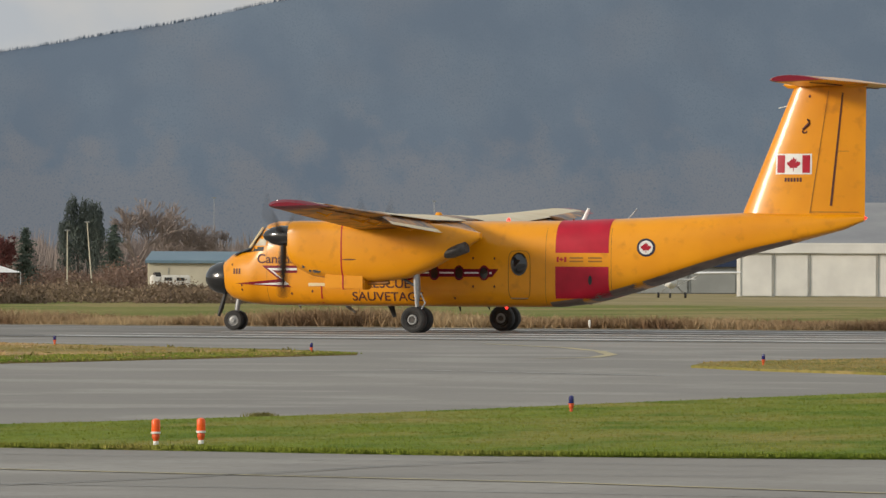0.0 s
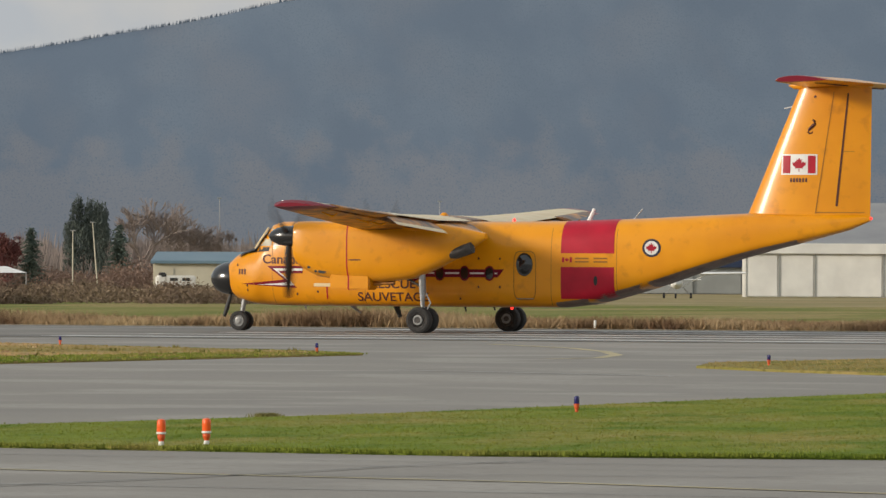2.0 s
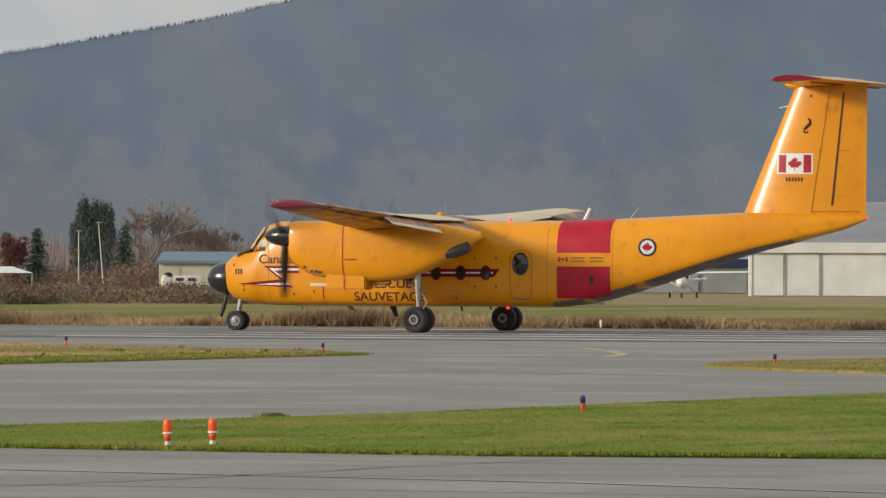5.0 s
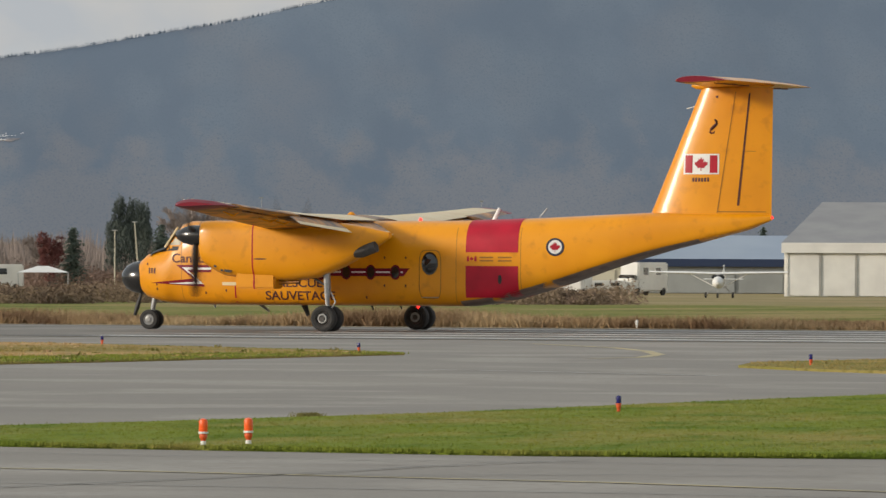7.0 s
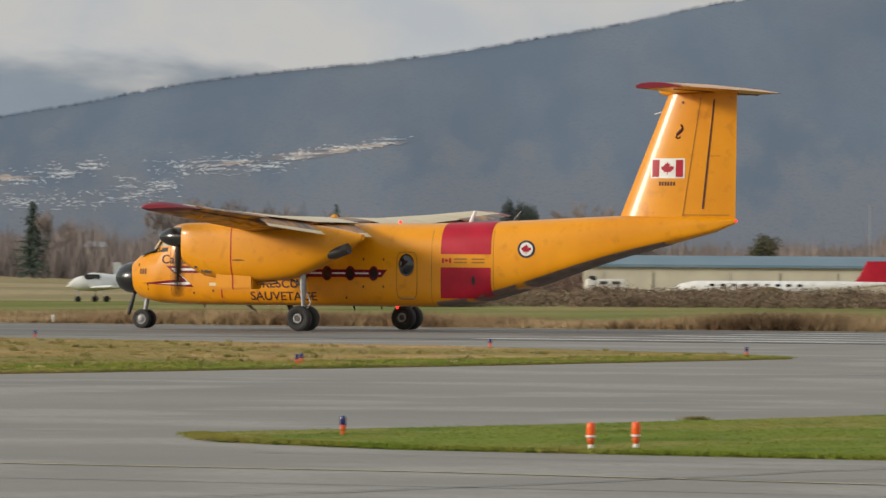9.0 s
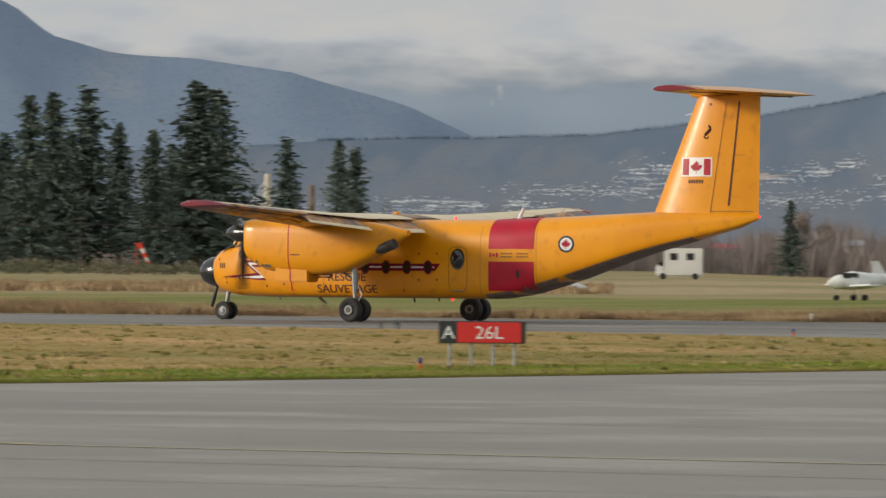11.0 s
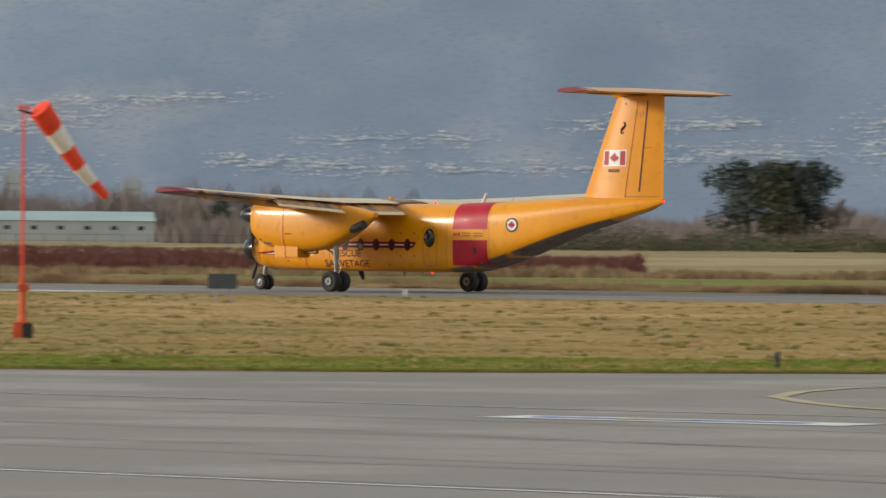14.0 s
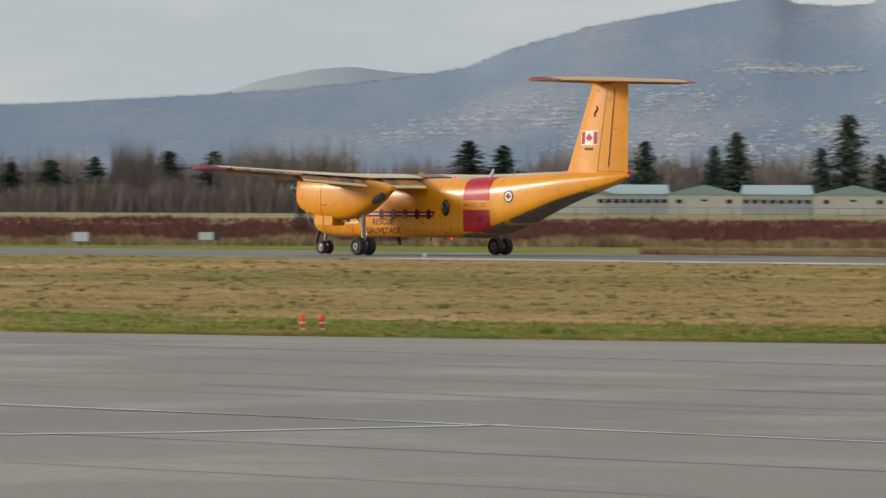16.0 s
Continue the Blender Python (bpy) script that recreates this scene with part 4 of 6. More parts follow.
bars(8.42, 2.02, 3, 0.07, 0.2, 0.05, LINE)
for z in (2.62, 2.5):
    bars(-4.5, z, 2, 0.5, 0.05, 0.18, SEAM, 0.02)
hull_mark("small_flag", rect(-4.02, -4.38, 2.5, 2.68), RED, aircraft, lift=0.018)
hull_mark("flag_field", rect(-4.1, -4.3, 2.5, 2.68), YELLOW, aircraft, lift=0.022)
hull_mark("flag_leaf", leaf(-4.2, 2.59, 0.08), RED, aircraft, lift=0.026)
hull_mark("vent", ellipse(-5.25, 1.86, 0.07, 0.17), MATT, aircraft, lift=0.02)
# roundel
hull_mark("roundel", ellipse(-7.27, 3.02, 0.33, 0.32, 28), ROUNDEL_BLUE, aircraft, lift=0.014)
hull_mark("roundel_field", ellipse(-7.27, 3.02, 0.25, 0.245, 28), WHITE, aircraft, lift=0.02)
hull_mark("roundel_leaf", leaf(-7.27, 3.02, 0.19), RED, aircraft, lift=0.026)
# plates, seams, rivet spots
hull_mark("plate", rect(5.35, 4.35, 1.6, 1.72), CREAM, aircraft)
hull_mark("plate", rect(4.87, 4.82, 1.0, 1.6), RED, aircraft)
for x, z in ((8.5, 2.36), (8.05, 1.62), (8.05, 1.46), (6.0, 1.33), (-0.2, 1.2), (-0.9, 2.62), (-1.7, 2.62), (-0.9, 1.62), (-1.7, 1.62), (1.2, 1.25), (5.2, 1.42)):
    hull_mark("vent", ellipse(x, z, 0.035, 0.05, 10), LINE, aircraft)
for x in (7.0, 3.4, -3.6, -6.0):
    hull_band("seam", x, x - 0.018, 1.0, 3.7, SEAM, 0.004)

# cockpit glazing
hull_mark("anti_glare", [(8.5, 2.74), (7.75, 2.82), (7.15, 2.86), (7.12, 3.0), (7.76, 2.99), (8.2, 2.89)], MATT, aircraft, lift=0.014)
top = []
for x in (8.5, 8.2, 8.0, 7.81):
    w, z0, z1, e = interp(x, HULL)
    top.append([(x, y * w * 0.8, z1 + 0.012 - 0.16 * abs(y) ** 2.4) for y in (-1, -0.6, 0, 0.6, 1)])
part("anti_glare", loft(top, False, closed=False), MATT, aircraft, "matt black anti-glare panel")
hull_mark("side_window", [(7.74, 3.03), (7.06, 3.05), (6.98, 3.62), (7.24, 3.7), (7.46, 3.4)], CANOPY, aircraft, lift=0.016, label="cockpit side window")
hull_mark("side_window", [(6.96, 3.06), (6.36, 3.08), (6.32, 3.55), (6.88, 3.62)], CANOPY, aircraft, lift=0.016)
shield = []
for x in (7.76, 7.63, 7.46, 7.3):
    w, z0, z1, e = interp(x, HULL)
    shield.append([(x + 0.02, y * w * 0.86, z1 + 0.016 - 0.3 * abs(y) ** 2.6) for y in (-1, -0.7, -0.35, 0, 0.35, 0.7, 1)])
wind = part("windscreen", loft(shield, False, closed=False), CANOPY, aircraft, "cockpit windscreen, sky reflection painted in pale")
for y in (-0.85, -0.3, 0.3, 0.85):
    part("screen_post", tube([(7.8, y, 3.06 - 0.12 * abs(y)), (7.28, y, 3.8 - 0.12 * abs(y))], 0.035, 6), CREAM, wind)

# nacelle details
for side in (1, -1):
    y = side * ENGINE_Y
    for x, z, rx, rz in ((4.05, 2.3, 0.06, 0.06), (3.8, 2.16, 0.05, 0.06), (3.55, 2.14, 0.16, 0.07)):
        bm = bmesh.new()
        w, z0, z1 = interp(x, NAC)
        out = w * (1 - min(abs(z - (z0 + z1) / 2) / ((z1 - z0) / 2), 0.99) ** 3.1) ** 0.32 + 0.012
        bm.faces.new([bm.verts.new((p, y + side * out, q)) for p, q in ellipse(x, z, rx, rz, 12)])
        part("cooling_port", bm, MATT, aircraft)
    rings = []
    for x in (2.62, 2.57):
        r = nacelle_ring(x, y)
        c = Vector((x, y, 2.88))
        rings.append([c + (Vector(p) - c) * 1.008 for p in r])
    part("red_line", loft(rings, False), RED, aircraft, "thin red danger line")
    for x, z, rx, rz, m in ((3.95, 3.45, 0.07, 0.07, LINE), (2.3, 2.55, 0.26, 0.025, LINE), (4.45, 3.62, 0.12, 0.02, CREAM)):
        bm = bmesh.new()
        bm.faces.new([bm.verts.new((p, y + side * (interp(p, NAC)[0] * (1 - min(abs(z - 2.9) / 1.0, 0.99) ** 2.8) ** 0.36 + 0.015), q)) for p, q in ellipse(x, z, rx, rz, 12)])
        part("stencil", bm, m, aircraft)
    part("drain_pipe", tube([(3.2, y, 1.68), (1.0, y + side * 0.12, 1.75)], [0.1, 0.07], 10), UNDERWING, aircraft)
    part("exhaust_mouth", tube([(-1.95, y + side * 0.34, 3.0), (-1.962, y + side * 0.342, 3.004)], [0.17, 0.16], 16), MATT, aircraft)
    part("torque_link", tube([(-0.12, y, 0.75), (-0.3, y, 1.05), (-0.12, y, 1.4)], 0.03, 6), STEEL, aircraft)
part("nose_door", tube([(9.05, 0.0, 1.35), (9.2, 0.05, 0.8), (9.3, 0.05, 0.5)], [0.05, 0.09, 0.06], 8), MATT, aircraft, "dark nose gear door")

# aerials, beacons, lamps
part("beacon", turned([(0.06, 0), (0.06, 0.06), (0.04, 0.11), (0, 0.13)], 12, at=(-1.75, 0, 3.93)), LAMP_RED, aircraft, "red flashing beacon")
part("beacon", turned([(0.06, 0.0), (0.05, -0.05), (0.03, -0.08), (0, -0.09)], 12, at=(-1.75, 0.2, 0.9)), LAMP_RED, aircraft, "red flashing beacon")
part("tail_lamp", turned([(0.045, 0), (0.04, -0.07), (0.0, -0.11)], 12, "X", at=(-14.88, 0, 4.08)), LAMP_RED, aircraft, "red tail lamp")
part("dome", turned([(0.16, 0), (0.15, 0.12), (0.08, 0.2), (0, 0.22)], 14, at=(0.9, 0, 4.05)), YELLOW, aircraft)
for name, pts, r, m in (("blade_aerial", [(-4.55, 0, 3.95), (-4.75, 0, 4.4)], [0.09, 0.06], WHITE), ("whip_aerial", [(-6.2, 0, 4.0), (-6.55, 0, 4.4)], 0.015, STEEL), ("blade_aerial", [(2.7, 0, 0.92), (2.55, 0, 0.52)], [0.12, 0.07], MATT),
                        ("blade_aerial", [(4.4, 0, 0.92), (4.05, 0, 0.66)], [0.07, 0.03], STEEL), ("blade_aerial", [(0.1, 0, 0.92), (0.05, 0, 0.74)], [0.04, 0.03], MATT), ("blade_aerial", [(6.2, 0, 0.92), (6.15, 0, 0.8)], [0.05, 0.03], WHITE),
                        ("pitot", [(-12.1, 0.0, 8.0), (-11.75, 0.0, 7.92)], 0.018, WHITE), ("blade_aerial", [(-1.0, 0, 0.92), (-1.05, 0, 0.78)], [0.04, 0.02], MATT)):
    part(name, tube(pts, r, 8), m, aircraft)


# fin: flag, rudder lines, emblem
def fin_side(x, z):
    u = (z - FIN[0][0]) / (FIN[1][0] - FIN[0][0])
    lead, chord, t = (FIN[0][k] + (FIN[1][k] - FIN[0][k]) * u for k in (1, 2, 3))
    a = min(max((lead - x) / chord, 0.001), 1)
    return max(5 * t * chord * (0.2969 * math.sqrt(a) - 0.126 * a - 0.3516 * a * a + 0.2843 * a ** 3 - 0.1036 * a ** 4) * 1.15, 0) + 0.02 * chord * math.sin(math.pi * a)


def fin_mark(name, pts, mat, lift, label=""):
    bm = bmesh.new()
    bm.faces.new([bm.verts.new((x, 0, z)) for x, z in pts])
    bmesh.ops.triangulate(bm, faces=bm.faces[:])
    xs_ = [v.co.x for v in bm.verts]
    for i in range(1, 5):
        p = min(xs_) + (max(xs_) - min(xs_)) * i / 5
        bmesh.ops.bisect_plane(bm, geom=bm.verts[:] + bm.edges[:] + bm.faces[:], plane_co=(p, 0, 0), plane_no=(1, 0, 0))
    for v in bm.verts:
        v.co.y = fin_side(v.co.x, v.co.z) + lift
    return part(name, bm, mat, fin, label)


fin_mark("flag", rect(-11.74, -13.06, 5.6, 6.32), WHITE, 0.012, "red and white leaf flag")
fin_mark("flag_bar", rect(-11.8, -12.08, 5.65, 6.27), RED, 0.018)
fin_mark("flag_bar", rect(-12.72, -13.0, 5.65, 6.27), RED, 0.018)
fin_mark("flag_leaf", leaf(-12.4, 5.96, 0.25), RED, 0.018)
for k in range(6):
    fin_mark("number_bar", rect(-12.08 - k * 0.11, -12.15 - k * 0.11, 5.34, 5.48), LINE, 0.014)
curl = [(-12.87, 7.53), (-12.94, 7.47), (-12.95, 7.39), (-12.88, 7.31), (-12.8, 7.24), (-12.73, 7.17), (-12.7, 7.1), (-12.76, 7.04), (-12.85, 7.06), (-12.87, 7.12)]
bm = tube([(x, fin_side(x, z) + 0.01, z) for x, z in curl], [0.03, 0.045, 0.05, 0.06, 0.055, 0.045, 0.035, 0.03, 0.025, 0.015], 6)
part("emblem", bm, LINE, fin, "small dark emblem")
fin_mark("rudder_gap", [(-14.1, 8.45), (-14.16, 8.45), (-13.78, 4.5), (-13.7, 4.5)], LINE, 0.014)
fin_mark("rudder_line", [(-13.62, 8.5), (-13.64, 8.5), (-13.02, 4.25), (-12.99, 4.25)], SEAM, 0.014)
fin_mark("rudder_line", [(-13.0, 4.27), (-14.7, 4.27), (-14.7, 4.3), (-13.0, 4.3)], SEAM, 0.016)
fin_mark("rudder_line", [(-13.95, 6.4), (-14.35, 6.4), (-14.35, 6.42), (-13.95, 6.42)], SEAM, 0.016)
fin_mark("vent", ellipse(-12.95, 8.33, 0.05, 0.05, 10), LINE, 0.014)
# red tips and hinge line of the tailplane
for side in (1, -1):
    part("tailplane_tip", loft([[(l - a, side * y, z + u * 1.03) for a, u in aerofoil(c, 0.11)] for y, l, c, z in ((4.4, -12.77, 2.13, 8.78), (4.7, -12.89, 1.97, 8.78), (4.95, -13.0, 1.8, 8.78))]), DARK_RED, aircraft, "dark red tailplane tip")
    part("elevator_line", boxed(-14.16, -14.13, 0.3 if side > 0 else -4.2, 4.2 if side > 0 else -0.3, 8.68, 8.72), LINE, aircraft)
part("bullet_fairing", turned([(0.0, 0.5), (0.12, 0.3), (0.17, -0.2), (0.15, -2.0), (0.02, -2.6)], 14, "X", at=(-12.4, 0, 8.72)), YELLOW, aircraft)


# ---- far buildings ----
def facing(az, r, z=None):
    """A pose at a place whose own -y looks back at the viewer."""
    p = polar(az, r, z)
    return pose(*p, 0, 0, az)


def hangar(m, width, depth, eave, ridge_h, wall_mat, roof_mat, label, doors=(), fascia=None, hip=0.0, windows=0, gable=False, name="hangar"):
    """A metal building: origin at the middle of its front foot; x to the right, y away."""
    h = thing(name, m, label, "building", "airport buildings")
    w = width / 2
    part("wall", boxed(-w, w, 0, 0.3, 0, eave), wall_mat, h)
    part("wall", boxed(-w, w, depth - 0.3, depth, 0, eave), wall_mat, h)
    for s in (-1, 1):
        part("wall", boxed(s * w - 0.15, s * w + 0.15, 0.3, depth - 0.3, 0, eave), wall_mat, h)
    bm = bmesh.new()
    o = 0.4
    if gable:
        a = [bm.verts.new(p) for p in ((-w - o, -o, eave), (w + o, -o, eave), (0, -o, ridge_h), (-w - o, depth + o, eave), (w + o, depth + o, eave), (0, depth + o, ridge_h))]
        fs = ((0, 2, 5, 3), (2, 1, 4, 5), (0, 1, 2), (3, 5, 4), (0, 3, 4, 1))
    else:
        a = [bm.verts.new(p) for p in ((-w - o, -o, eave), (w + o, -o, eave), (w + o, depth + o, eave), (-w - o, depth + o, eave), (-w + hip, depth / 2, ridge_h), (w - hip, depth / 2, ridge_h))]
        fs = ((0, 1, 5, 4), (1, 2, 5), (2, 3, 4, 5), (3, 0, 4), (3, 2, 1, 0))
    for f in fs:
        bm.faces.new([a[i] for i in f])
    part("roof", bm, roof_mat, h, flat=True)
    if fascia:
        part("fascia", boxed(-w - 0.4, w + 0.4, -0.5, -0.1, eave - fascia[0], eave, 0.03), fascia[1], h)
    for x0, x1, z1 in doors:
        d = part("door", boxed(x0, x1, -0.14, -0.02, 0.05, z1, 0.03), wall_mat, h)
        part("door_track", boxed(x0 - 0.03, x0 + 0.03, -0.2, -0.14, 0.05, z1), WALL_GREY, d)
    for k in range(windows):
        x = -w + (k + 0.5) * width / windows
        win = part("window", boxed(x - 0.7, x + 0.7, -0.08, 0.05, eave * 0.55, eave * 0.75), GLASS, h)
        part("sill", boxed(x - 0.8, x + 0.8, -0.14, -0.06, eave * 0.52, eave * 0.55), WHITE, win)
    return h


# white hangar with sliding doors
m = facing(17.41, 590)
hangar(m @ pose(13.5, 0, 0), 27, 26, 4.65, 8.3, WALL_WHITE, ROOF_GREY, "white metal hangar with tall sliding doors", [(-13.3, -10.6, 3.7), (-10.4, -7.5, 3.7), (-7.3, -1.6, 3.7), (-1.4, 4.5, 3.7), (4.7, 11, 3.7)], (0.9, WALL_WHITE), hip=3.2)
m = facing(18.05, 650)
hangar(m, 15.5, 20, 3.3, 5.6, WALL_GREY, ROOF_BLUE, "grey hangar with a pale blue roof and dark blue fascia", [(-7, 2.4, 2.2), (2.6, 7, 2.2)], (0.75, NAVY))
m = facing(20.4, 700)
hangar(m, 48, 14, 3.0, 3.95, WALL_CREAM, ROOF_TEAL, "long low cream shed with a teal metal roof", [(-22, -17, 2.2), (-9, -4, 2.2), (2, 7, 2.2), (14, 19, 2.2)], (0.3, ROOF_TEAL))
# row of green-roofed hangars
for az, wd, gb in ((44.61, 47, False), (45.83, 17.6, True), (46.47, 15.4, False), (47.08, 16.5, True), (47.65, 14, False), (48.16, 16.5, True), (48.83, 19, False)):
    hangar(facing(az, 1500), wd, 26, 4.6, 6.7, WALL_LIGHT if gb else WALL_PALE, ROOF_PALE, "cream hangar with a green gable roof" if gb else "grey hangar with a pale green roof", [(-wd / 4, wd / 4, 3.0)] if gb else [], None, windows=3 if gb else 8, gable=gb)
hangar(facing(35.85, 880), 2.9, 8, 3.6, 5.6, WALL_CREAM, ROOF_GREEN, "white barn gable by a green roof", gable=True, name="barn")
hangar(facing(35.5, 892), 7, 8, 3.4, 5.6, WALL_GREY, ROOF_GREEN, "grey barn with a green roof", name="barn")
hangar(facing(36.95, 900), 5, 5, 1.9, 2.4, WALL_WHITE, ROOF_GREY, "low white farm shed", name="shed")
hangar(facing(41.34, 1000), 3.6, 5, 2.0, 3.9, WALL_WHITE, WHITE, "small hut with a white roof", gable=True, name="shed")
hangar(facing(30.05, 900), 13, 6, 3.2, 4.4, BRUSH, ROOF_GREY, "low brown barn beside tall firs", name="barn")
hangar(facing(24.55, 780), 3.6, 5, 4.9, 6.8, WALL_CREAM, TRUNK, "cream house with a brown roof behind bare trees", gable=True, windows=2, name="house")


hangar(facing(27.5, 900), 7.6, 6, 3.1, 3.8, WALL_WHITE, RED, "low white shed with a red roof", name="shed")
hangar(facing(26.47, 850), 2.3, 4, 4.0, 4.7, WALL_CREAM, ROOF_GREY, "small cream house behind trees", name="house")


# ---- vehicles and small aircraft far off ----
def parked_plane(m, span, high, tail, label):
    p = thing("small_plane", m, label, "airplane", "parked small planes")
    zw = 1.95 if high else 0.95
    part("fuselage", loft([[(x, w * math.cos(a), z + h * math.sin(a)) for a in (k * math.tau / 12 for k in range(12))] for x, w, z, h in ((2.0, 0.1, 1.2, 0.1), (1.6, 0.42, 1.2, 0.4), (0.4, 0.52, 1.35, 0.62), (-1.0, 0.4, 1.35, 0.5), (-4.4, 0.1, 1.45, 0.15))]), WHITE, p)
    for s in (-1, 1):
        part("wing", loft([[(0.7 - a, s * y, zw + u + abs(y) * 0.02) for a, u in aerofoil(c, 0.13, 6)] for y, c in ((0.0, 1.6), (span / 4, 1.6), (span / 2, 1.2))]), WHITE, p)
        part("tailplane", loft([[(-3.7 - a, s * y, 1.5 + u) for a, u in aerofoil(0.8, 0.1, 5)] for y in (0.0, 1.6)]), WHITE, p)
        part("wheel", turned([(0.1, -0.08), (0.22, -0.08), (0.22, 0.08), (0.1, 0.08)], 12, "Y", at=(-0.2, s * 1.1, 0.22)), RUBBER, p)
        part("gear_leg", tube([(-0.2, s * 1.1, 0.25), (0, s * 0.4, 0.95)], 0.04, 6), STEEL, p)
        if high:
            part("strut", tube([(0.2, s * 0.45, 0.95), (0.2, s * 2.4, 1.98)], 0.04, 6), WHITE, p)
    part("fin", loft([[(l - a, u, z) for a, u in aerofoil(c, 0.1, 5)] for z, l, c in ((1.5, -3.3, 1.4), (2.7, -4.1, 0.7))]), tail, p)
    part("nose_wheel", turned([(0.08, -0.07), (0.2, -0.07), (0.2, 0.07), (0.08, 0.07)], 12, "Y", at=(1.4, 0, 0.2)), RUBBER, p)
    part("nose_leg", tube([(1.4, 0, 0.2), (1.35, 0, 0.9)], 0.04, 6), STEEL, p)
    part("cockpit_window", boxed(0.0, 1.1, -0.54, 0.54, 1.5, 1.85, 0.08), GLASS, p)
    return p


def at(az, r, turn):
    return facing(az, r) @ pose(0, 0, 0, 0, 0, turn)


parked_plane(at(17.97, 555, -95), 11.3, True, WHITE, "white high-wing light plane parked by hangars")
# a long white plane with a red fin, low behind the brush, and a covered one
liner = thing("parked_plane", facing(20.8, 560), "long white plane with a red fin parked behind brush", "airplane", "parked small planes")
part("fuselage", loft([[(x, 1.2 + w * math.cos(a), z + w * math.sin(a)) for a in (k * math.tau / 14 for k in range(14))] for x, w, z in ((-7.9, 0.1, 0.9), (-7.4, 0.36, 0.95), (-6.2, 0.55, 1.02), (2.0, 0.55, 1.05), (6.0, 0.4, 1.2), (9.6, 0.14, 1.4))]), WHITE, liner)
part("fin", loft([[(l + a, 1.2 + u, z) for a, u in aerofoil(c, 0.1, 5)] for z, l, c in ((1.2, 6.6, 3.4), (2.0, 7.3, 2.75), (3.25, 7.9, 2.3))]), RED, liner, "red tail fin")
for e in (-1, 1):
    part("wing", loft([[(a - 1.0, 1.2 + e * y, 0.75 + u + y * 0.05) for a, u in aerofoil(c, 0.12, 5)] for y, c in ((0.2, 2.4), (7.5, 1.2))]), WHITE, liner)
    part("wheel", turned([(0.1, -0.1), (0.28, -0.1), (0.28, 0.1), (0.1, 0.1)], 12, "Y", at=(0.4, 1.2 + e * 1.4, 0.28)), RUBBER, liner)
for k in range(9):
    part("cabin_window", boxed(-5.0 + k * 0.9, -4.6 + k * 0.9, 0.63, 0.7, 1.1, 1.32, 0.03), GLASS, liner)
cover = thing("covered_plane", facing(19.52, 575), "cream and white covered light plane behind brush", "airplane", "parked small planes")
part("fuselage", loft([[(x, w * math.cos(a), z + h * math.sin(a)) for a in (k * math.tau / 12 for k in range(12))] for x, w, z, h in ((-2.3, 0.1, 1.2, 0.1), (-2.0, 0.6, 1.25, 0.6), (-0.8, 0.8, 1.3, 0.85), (0.6, 0.8, 1.25, 0.9), (1.8, 0.5, 1.15, 0.55), (2.3, 0.1, 1.1, 0.1))]), WALL_LIGHT, cover)
part("tarpaulin", loft([[(x, w * math.cos(a), z + h * math.sin(a)) for a in (k * math.pi / 8 for k in range(9))] for x, w, z, h in ((0.1, 0.84, 1.27, 0.93), (0.7, 0.84, 1.25, 0.94), (1.8, 0.56, 1.15, 0.62))], False, closed=False), WHITE, cover)
for x in (-0.9, 0.9):
    part("wheel", turned([(0.1, -0.1), (0.3, -0.1), (0.3, 0.1), (0.1, 0.1)], 12, "Y", at=(x, 0, 0.3)), RUBBER, cover)
    part("gear_leg", tube([(x, 0, 0.3), (x, 0, 0.9)], 0.06, 6), STEEL, cover)
parked_plane(at(26.45, 450, 200), 8.5, False, WHITE, "white low-wing light plane on the grass")
parked_plane(at(25.9, 560, 30), 8.5, False, WHITE, "white light plane beside a shed")


def van(m, length, high, label, name, category):
    v = thing(name, m, label, category, "parked vehicles")
    body = part("body", boxed(-length / 2, length / 2, -0.95, 0.95, 0.35, high, 0.12), WALL_WHITE, v)
    part("cab", boxed(-length / 2 - 0.9, -length / 2 + 0.05, -0.9, 0.9, 0.35, min(high, 1.5), 0.15), WALL_WHITE, v)
    part("windscreen", boxed(-length / 2 - 0.6, -length / 2 + 0.02, -0.8, 0.8, 1.0, min(high, 1.5) + 0.3, 0.1), GLASS, v)
    for k in range(2):
        part("side_window", boxed(-length / 4 + k * length / 2.4 - 0.4, -length / 4 + k * length / 2.4 + 0.4, -0.97, -0.93, high * 0.62, high * 0.84, 0.01), GLASS, body)
    for x in (-length / 2 - 0.1, length / 2 - 0.8):
        for y in (-0.86, 0.86):
            part("wheel", turned([(0.18, -0.11), (0.33, -0.11), (0.33, 0.11), (0.18, 0.11)], 16, "Y", at=(x, y, 0.33)), RUBBER, v)
    return v


van(at(18.6, 600, 60), 5.2, 2.9, "white motorhome parked by the hangars", "motorhome", "motorhome")
van(at(18.93, 596, 20), 3.6, 1.3, "white pickup truck parked by a shed", "pickup_truck", "truck")
van(at(24.1, 640, 15), 6.2, 2.5, "cream travel trailer on the grass", "trailer", "trailer")
van(at(22.15, 690, 8), 3.0, 1.5, "white van parked behind brush", "van", "van")
van(at(19.16, 585, 82), 5.0, 2.55, "white truck parked facing the runway behind brush", "truck", "truck")
van(at(24.95, 680, 100), 2.2, 1.5, "small white trailer on the grass", "trailer", "trailer")
van(at(27.9, 700, 0), 4.0, 3.2, "white box truck parked by bare trees", "box_truck", "truck")
box_c = thing("cargo_container", facing(25.96, 690), "white cargo container behind dry grass", "container")
part("body", boxed(-1.5, 1.5, 0, 2.3, 0.1, 2.5, 0.03), WHITE, box_c)
